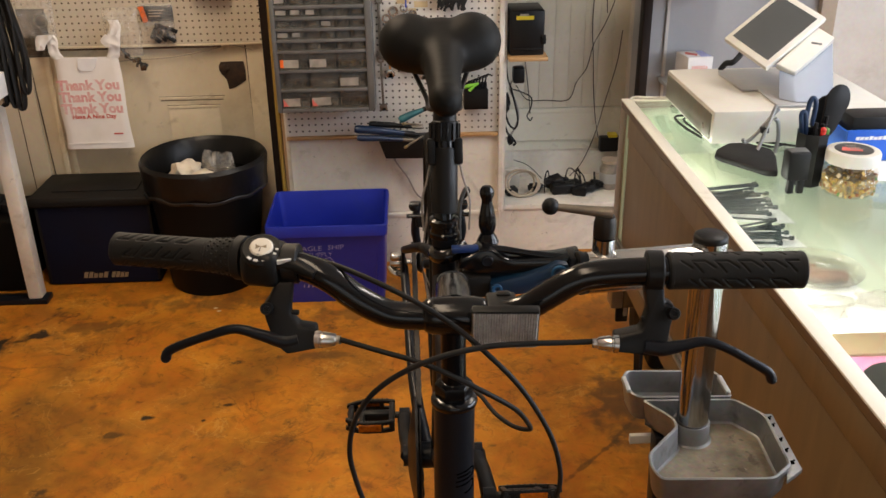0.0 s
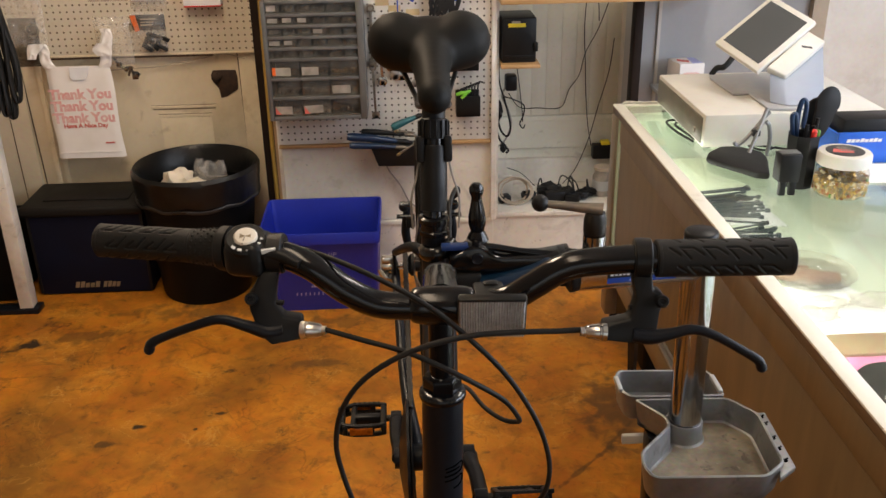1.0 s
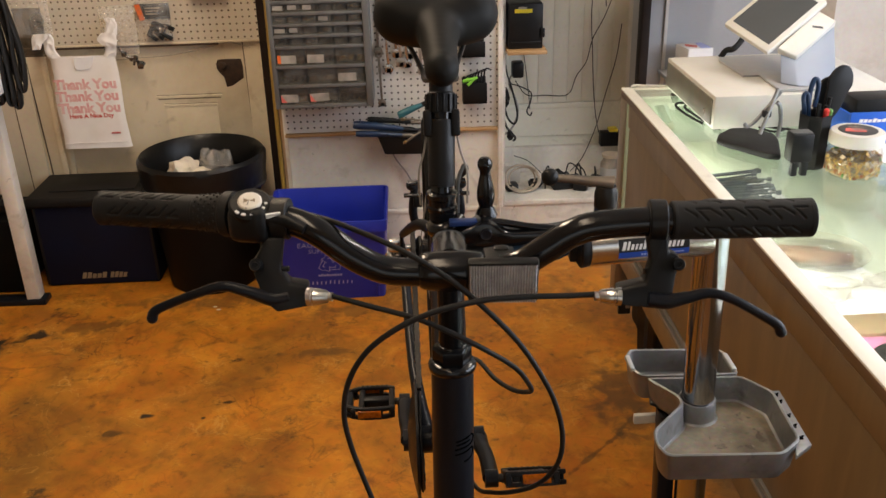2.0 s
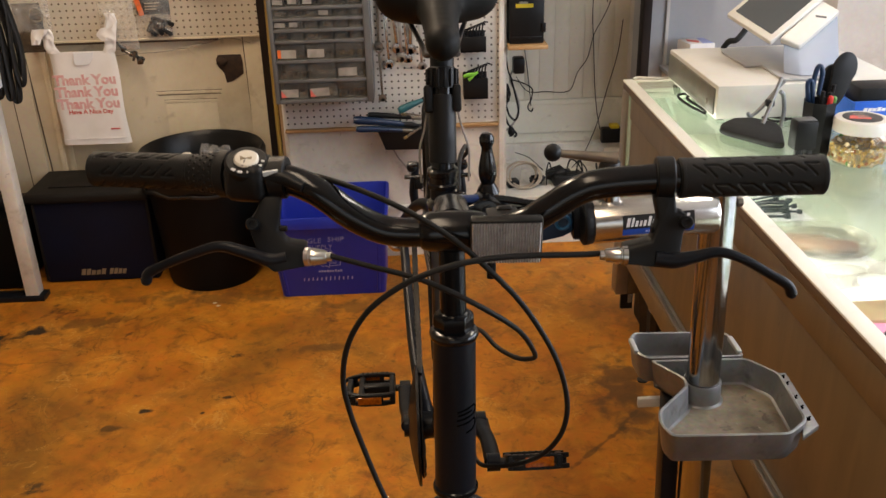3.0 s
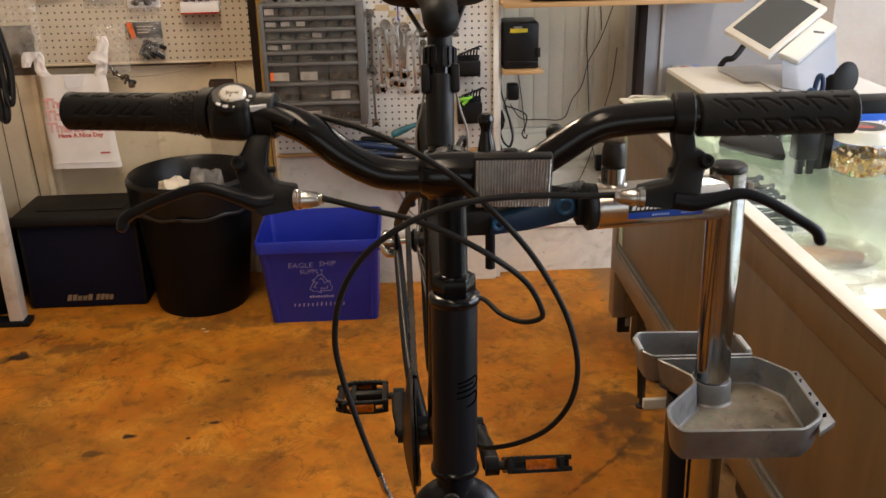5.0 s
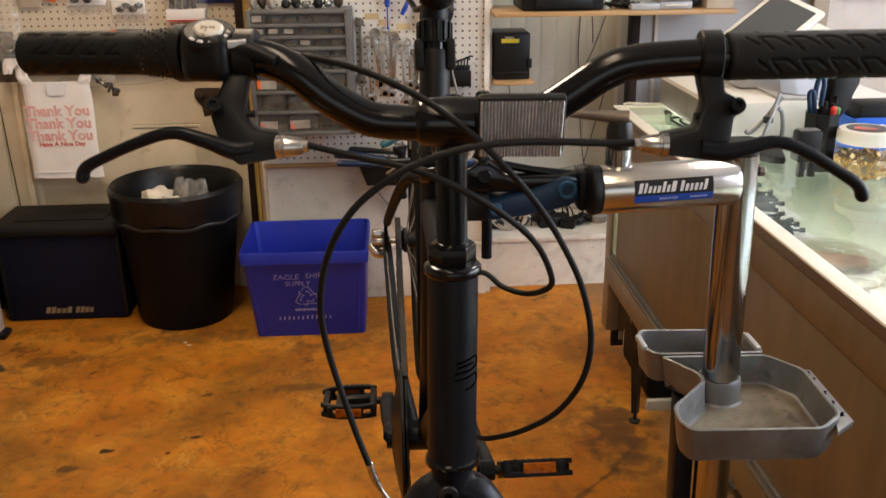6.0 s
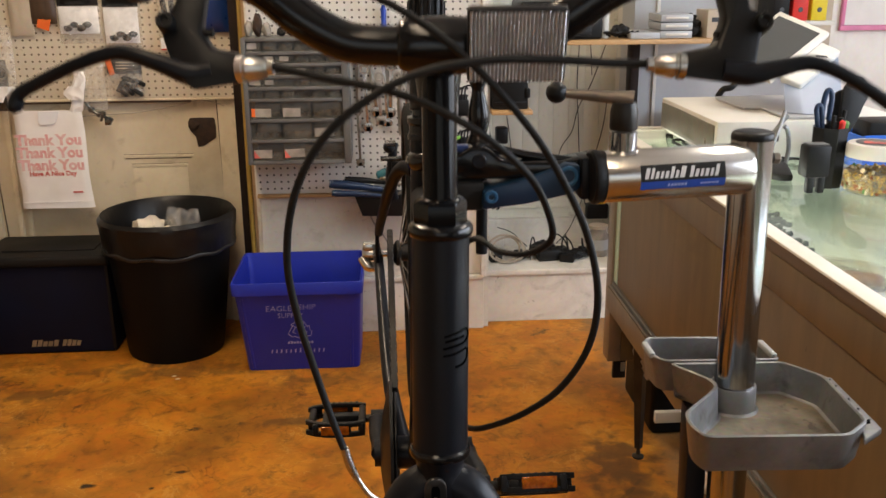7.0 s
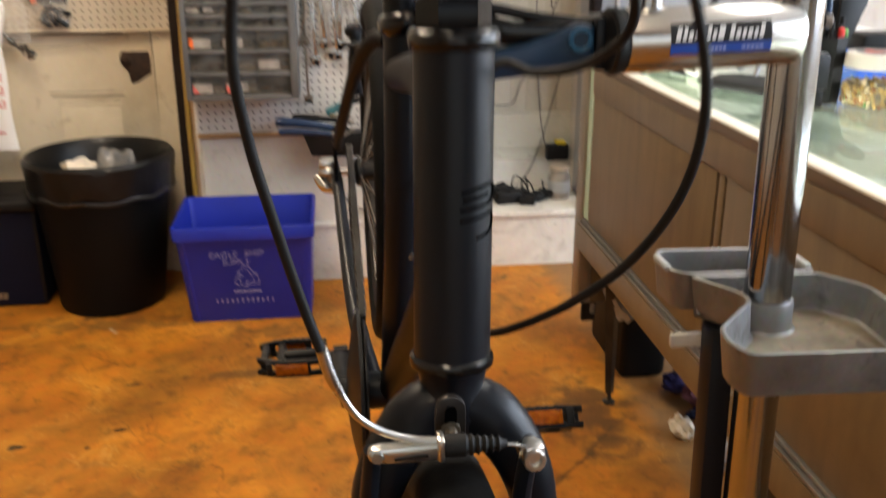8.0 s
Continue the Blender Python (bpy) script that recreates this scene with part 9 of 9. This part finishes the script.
    for i, (p, r) in enumerate((((0.535, 3.64, 0.235), (0.03, 0.03, 0.02)), ((0.63, 3.66, 0.240), (0.055, 0.04, 0.028)), ((0.69, 3.64, 0.236), (0.045, 0.04, 0.022)), ((0.75, 3.63, 0.232), (0.045, 0.03, 0.018)), ((0.80, 3.66, 0.236), (0.03, 0.03, 0.02)))):
        bm = B()
        blob(bm, p, r, 0.45, i + 30, 3)
        bmesh.ops.translate(bm, verts=bm.verts, vec=(0, 0, 0.2175 - min(v.co.z for v in bm.verts)))
        solo("black_adapter", bm, M["black_plastic"], "black adapter in a heap on the white ledge", "adapter", "adapters on the ledge")
    for i in range(5):
        bm = B()
        a = Vector((0.60 + 0.045 * i + 0.02 * rnd.random(), 3.66, 0.235 + 0.02 * rnd.random()))
        h, w = rnd.uniform(0.01, 0.07), rnd.uniform(-0.07, 0.09)
        pts = [a, a + Vector((w * 0.3, 0.02, h)), a + Vector((w * 0.8, -0.01, h * 0.7)), a + Vector((w, -0.05, -0.012))]
        tube(bm, pts, 0.003, 6, 6)
        solo("coiled_cord", bm, M["black_rubber"], "black cord curling out of a heap", "cable", "cords on the ledge")
    for lo, hi, turn in (((0.600, 3.60, 0.2175), (0.700, 3.655, 0.262), 8), ((0.690, 3.575, 0.2175), (0.750, 3.62, 0.250), -20), ((0.405, 3.60, 0.2175), (0.455, 3.65, 0.250), 12)):
        bm = B()
        c = (Vector(lo) + Vector(hi)) / 2
        box(bm, lo, hi, 0.007, Matrix.Translation(c) @ Matrix.Rotation(radians(turn), 4, "Z") @ Matrix.Translation(-c))
        solo("power_brick", bm, M["black_plastic"], "black power brick among cords on the white ledge", "adapter", "adapters on the ledge")
    bm = B()
    box(bm, (0.405, 3.70, 0.2175), (0.475, 3.74, 0.300), 0.006)
    solo("white_adapter", bm, M["white_plastic"], "white plastic adapter box standing on the ledge", "adapter")
    j = thing("glass_jar", (0.862, 3.68, 0.217), "clear jar with a printed label on the ledge", "jar")
    bm = B()
    lathe(bm, (0.862, 3.68, 0.2175), (0, 0, 1), [(0.0, 0), (0.040, 0), (0.043, 0.006), (0.043, 0.085), (0.034, 0.10), (0.034, 0.115)], 32)
    part("jar_body", bm, M["paper"], j)
    bm = B()
    lathe(bm, (0.862, 3.68, 0.245), (0, 0, 1), [(0.0434, 0.0), (0.0436, 0.004), (0.0436, 0.040), (0.0434, 0.044)], 32)
    part("jar_label", bm, M["bluegrey"], j)
    bm = B()
    lathe(bm, (0.862, 3.68, 0.332), (0, 0, 1), [(0.034, 0), (0.038, 0), (0.038, 0.012), (0.0, 0.013)], 32)
    part("jar_lid", bm, M["beige"], j)
    bm = B()
    box(bm, (0.84, 3.80, 0.335), (0.93, 3.845, 0.40), 0.006)
    dr = solo("charger", bm, M["black_plastic"], "black and yellow charger on the recess rail", "charger")
    bm = B()
    box(bm, (0.875, 3.795, 0.4005), (0.915, 3.84, 0.416), 0.005)
    part("charger_top", bm, M["yellow"], dr)
    bm = B()
    box(bm, (0.386, 3.60, 0.30), (0.398, 3.64, 0.345), 0.003)
    solo("wall_socket", bm, M["black_plastic"], "small black socket on the recess side", "socket")


def long_shelf():
    s = thing("long_shelf", (0.8, 3.45, 1.09), "long pine shelf on a dark post, loaded with electronics", "shelf")
    bm = B()
    box(bm, (0.374, 3.31, 1.094), (1.235, 3.60, 1.110), 0.002)
    part("board", bm, M["shelf_wood"], s)
    bm = B()
    box(bm, (0.912, 3.50, 0.0), (0.945, 3.56, 1.093), 0.003)
    part("post", bm, M["post_black"], s, "dark stained shelf post")
    z = 1.1105
    p = thing("printer", (0.62, 3.45, z), "black desktop printer on the pine shelf", "printer")
    bm = B()
    box(bm, (0.475, 3.345, z), (0.765, 3.58, z + 0.13), 0.01, None, 3)
    part("printer_case", bm, M["black_plastic"], p)
    bm = B()
    box(bm, (0.52, 3.325, z + 0.012), (0.72, 3.346, z + 0.05), 0.003)
    part("paper_tray", bm, M["black_plastic"], p)
    bm = B()
    box(bm, (0.56, 3.342, z + 0.085), (0.63, 3.3448, z + 0.105), 0.001)
    part("panel_label", bm, M["grey_plastic"], p)
    rnd = random.Random(31)
    for i in range(5):
        bm = B()
        a = Vector((0.80 + 0.018 * i, 3.37 + 0.012 * (i % 2), z + 0.005))
        r = rnd.uniform(0.018, 0.03)
        th = rnd.uniform(0, 3)
        pts = [a + Vector((r * math.cos(th + 0.9 * q) * 1.3, r * math.sin(th + 0.9 * q), 0.002 + 0.012 * q * (0.6 if q < 3 else 0.35))) for q in range(5)]
        tube(bm, pts, 0.0042, 8, 7)
        solo("shelf_cable", bm, M["black_rubber"], "black cable bunched on the pine shelf", "cable", "cables on the shelf")
    bm = B()
    blob(bm, (0.838, 3.39, z + 0.022), (0.032, 0.022, 0.022), 0.4, 17, 3)
    bmesh.ops.translate(bm, verts=bm.verts, vec=(0, 0, z - min(v.co.z for v in bm.verts)))
    solo("black_adapter", bm, M["black_plastic"], "black adapter among cables on the pine shelf", "adapter")
    bm = B()
    cyl(bm, (0.785, 3.40, z), (0.785, 3.40, z + 0.11), 0.014, n=16)
    solo("white_tube", bm, M["white_plastic"], "small white plastic bottle on the shelf", "bottle")
    o = thing("organiser", (1.03, 3.42, z), "pale grey stacking drawer organiser on the shelf", "organiser")
    bm = B()
    box(bm, (0.86, 3.33, z), (0.965, 3.50, z + 0.022), 0.003)
    part("flat_tray", bm, M["bluegrey"], o)
    for i in range(3):
        bm = B()
        box(bm, (0.968, 3.34, z + 0.001 + i * 0.028), (1.082, 3.50, z + 0.026 + i * 0.028), 0.003)
        d = part("organiser_drawer", bm, M["bluegrey"], o)
        bm = B()
        box(bm, (0.985, 3.334, z + 0.010 + i * 0.028), (1.065, 3.340, z + 0.018 + i * 0.028), 0.002)
        part("drawer_pull", bm, M["white_plastic"], d)
    bm = B()
    for i in range(5):
        blob(bm, (1.105 + 0.01 * (i % 2), 3.40 + 0.02 * i, z + 0.02 + 0.02 * (i % 3)), (0.022, 0.02, 0.02), 0.4, i + 50, 2)
    bmesh.ops.translate(bm, verts=bm.verts, vec=(0, 0, z - min(v.co.z for v in bm.verts)))
    solo("black_bundle", bm, M["black_rubber"], "bundle of black straps on the shelf", "straps")
    bk = thing("cardboard_box", (1.19, 3.42, z), "small brown cardboard box on the shelf", "box")
    bm = B()
    box(bm, (1.135, 3.345, z), (1.232, 3.47, z + 0.095), 0.002)
    part("box_body", bm, M["beige"], bk)
    bm = B()
    box(bm, (1.150, 3.3440, z + 0.055), (1.195, 3.3455, z + 0.07))
    part("hand_hole", bm, M["black_ink"], bk)
    # binders and white board by the counter
    w = thing("binder_shelf", (1.6, 3.5, 1.15), "small white wall shelf holding binders", "shelf")
    bm = B()
    box(bm, (1.385, 3.42, 1.145), (1.635, 3.584, 1.161), 0.002)
    part("board", bm, M["white_plastic"], w)
    for x, c, nm in ((1.405, "black_plastic", "black"), (1.475, "red", "red"), (1.545, "yellow", "yellow")):
        b = thing("binder", (x, 3.5, 1.1615), "%s ring binder standing on a white shelf" % nm, "binder", "binders")
        bm = B()
        box(bm, (x, 3.43, 1.1615), (x + 0.058, 3.58, 1.46), 0.004)
        part("cover", bm, M[c], b)
        bm = B()
        lathe(bm, (x + 0.029, 3.4295, 1.20), (0, -1, 0), [(0.0, 0.0012), (0.008, 0.0012), (0.009, 0.0)], 16)
        part("finger_hole", bm, M["black_ink"], b)
        bm = B()
        box(bm, (x + 0.012, 3.4285, 1.255), (x + 0.046, 3.4298, 1.36))
        part("spine_label", bm, M["white_paper"], b)
    # small carton on a low wall shelf behind the counter
    ws = thing("wall_shelf", (1.13, 3.5, 0.70), "narrow grey wall shelf behind the counter", "shelf")
    bm = B()
    box(bm, (1.02, 3.43, 0.700), (1.26, 3.619, 0.716), 0.002)
    part("board", bm, M["bluegrey"], ws)
    ct = thing("small_carton", (1.13, 3.5, 0.717), "small white carton with a red and blue printed lid", "carton")
    bm = B()
    prism(bm, [(1.085, 3.445, 0.7165), (1.183, 3.452, 0.7165), (1.168, 3.560, 0.7165), (1.066, 3.553, 0.7165)], (0, 0, 0.115), 0.002)
    part("carton_body", bm, M["white_paper"], ct)
    for nm, mm, pts in (("lid_print", "red_ink", [(1.088, 3.50), (1.125, 3.47), (1.135, 3.50), (1.095, 3.535)]), ("lid_band", "pen_blue_ink", [(1.135, 3.455), (1.178, 3.458), (1.166, 3.553), (1.140, 3.551)])):
        bm = B()
        prism(bm, [(x, y, 0.8318) for x, y in pts], (0, 0, 0.0008))
        part(nm, bm, M[mm], ct)
    bm = B()
    bars(bm, facing(1.100, 3.4445, 0.785, 4), 0.0, 0.065, 0.014, 7, 0.0, 0.3, 5)
    part("front_print", bm, M["pink_ink"], ct)
    wb = thing("whiteboard", (2.0, 3.59, 1.2), "white board with a pink frame on the wall", "whiteboard")
    bm = B()
    box(bm, (1.750, 3.585, 1.135), (2.40, 3.598, 1.80), 0.002)
    part("board", bm, M["white_paper"], wb)
    for lo, hi in (((1.735, 3.580, 1.115), (2.415, 3.599, 1.134)), ((1.735, 3.580, 1.801), (2.415, 3.599, 1.82)), ((1.735, 3.580, 1.1345), (1.7495, 3.599, 1.8005)), ((2.4005, 3.580, 1.1345), (2.415, 3.599, 1.8005))):
        bm = B()
        box(bm, lo, hi, 0.002)
        part("frame_rail", bm, M["pink"], wb)


toolbox()
waste_bin()
recycling_bin()
carrier_bag()
parts_cabinet()
tools_on_board()
packages()
bench_end()
recess_things()
long_shelf()
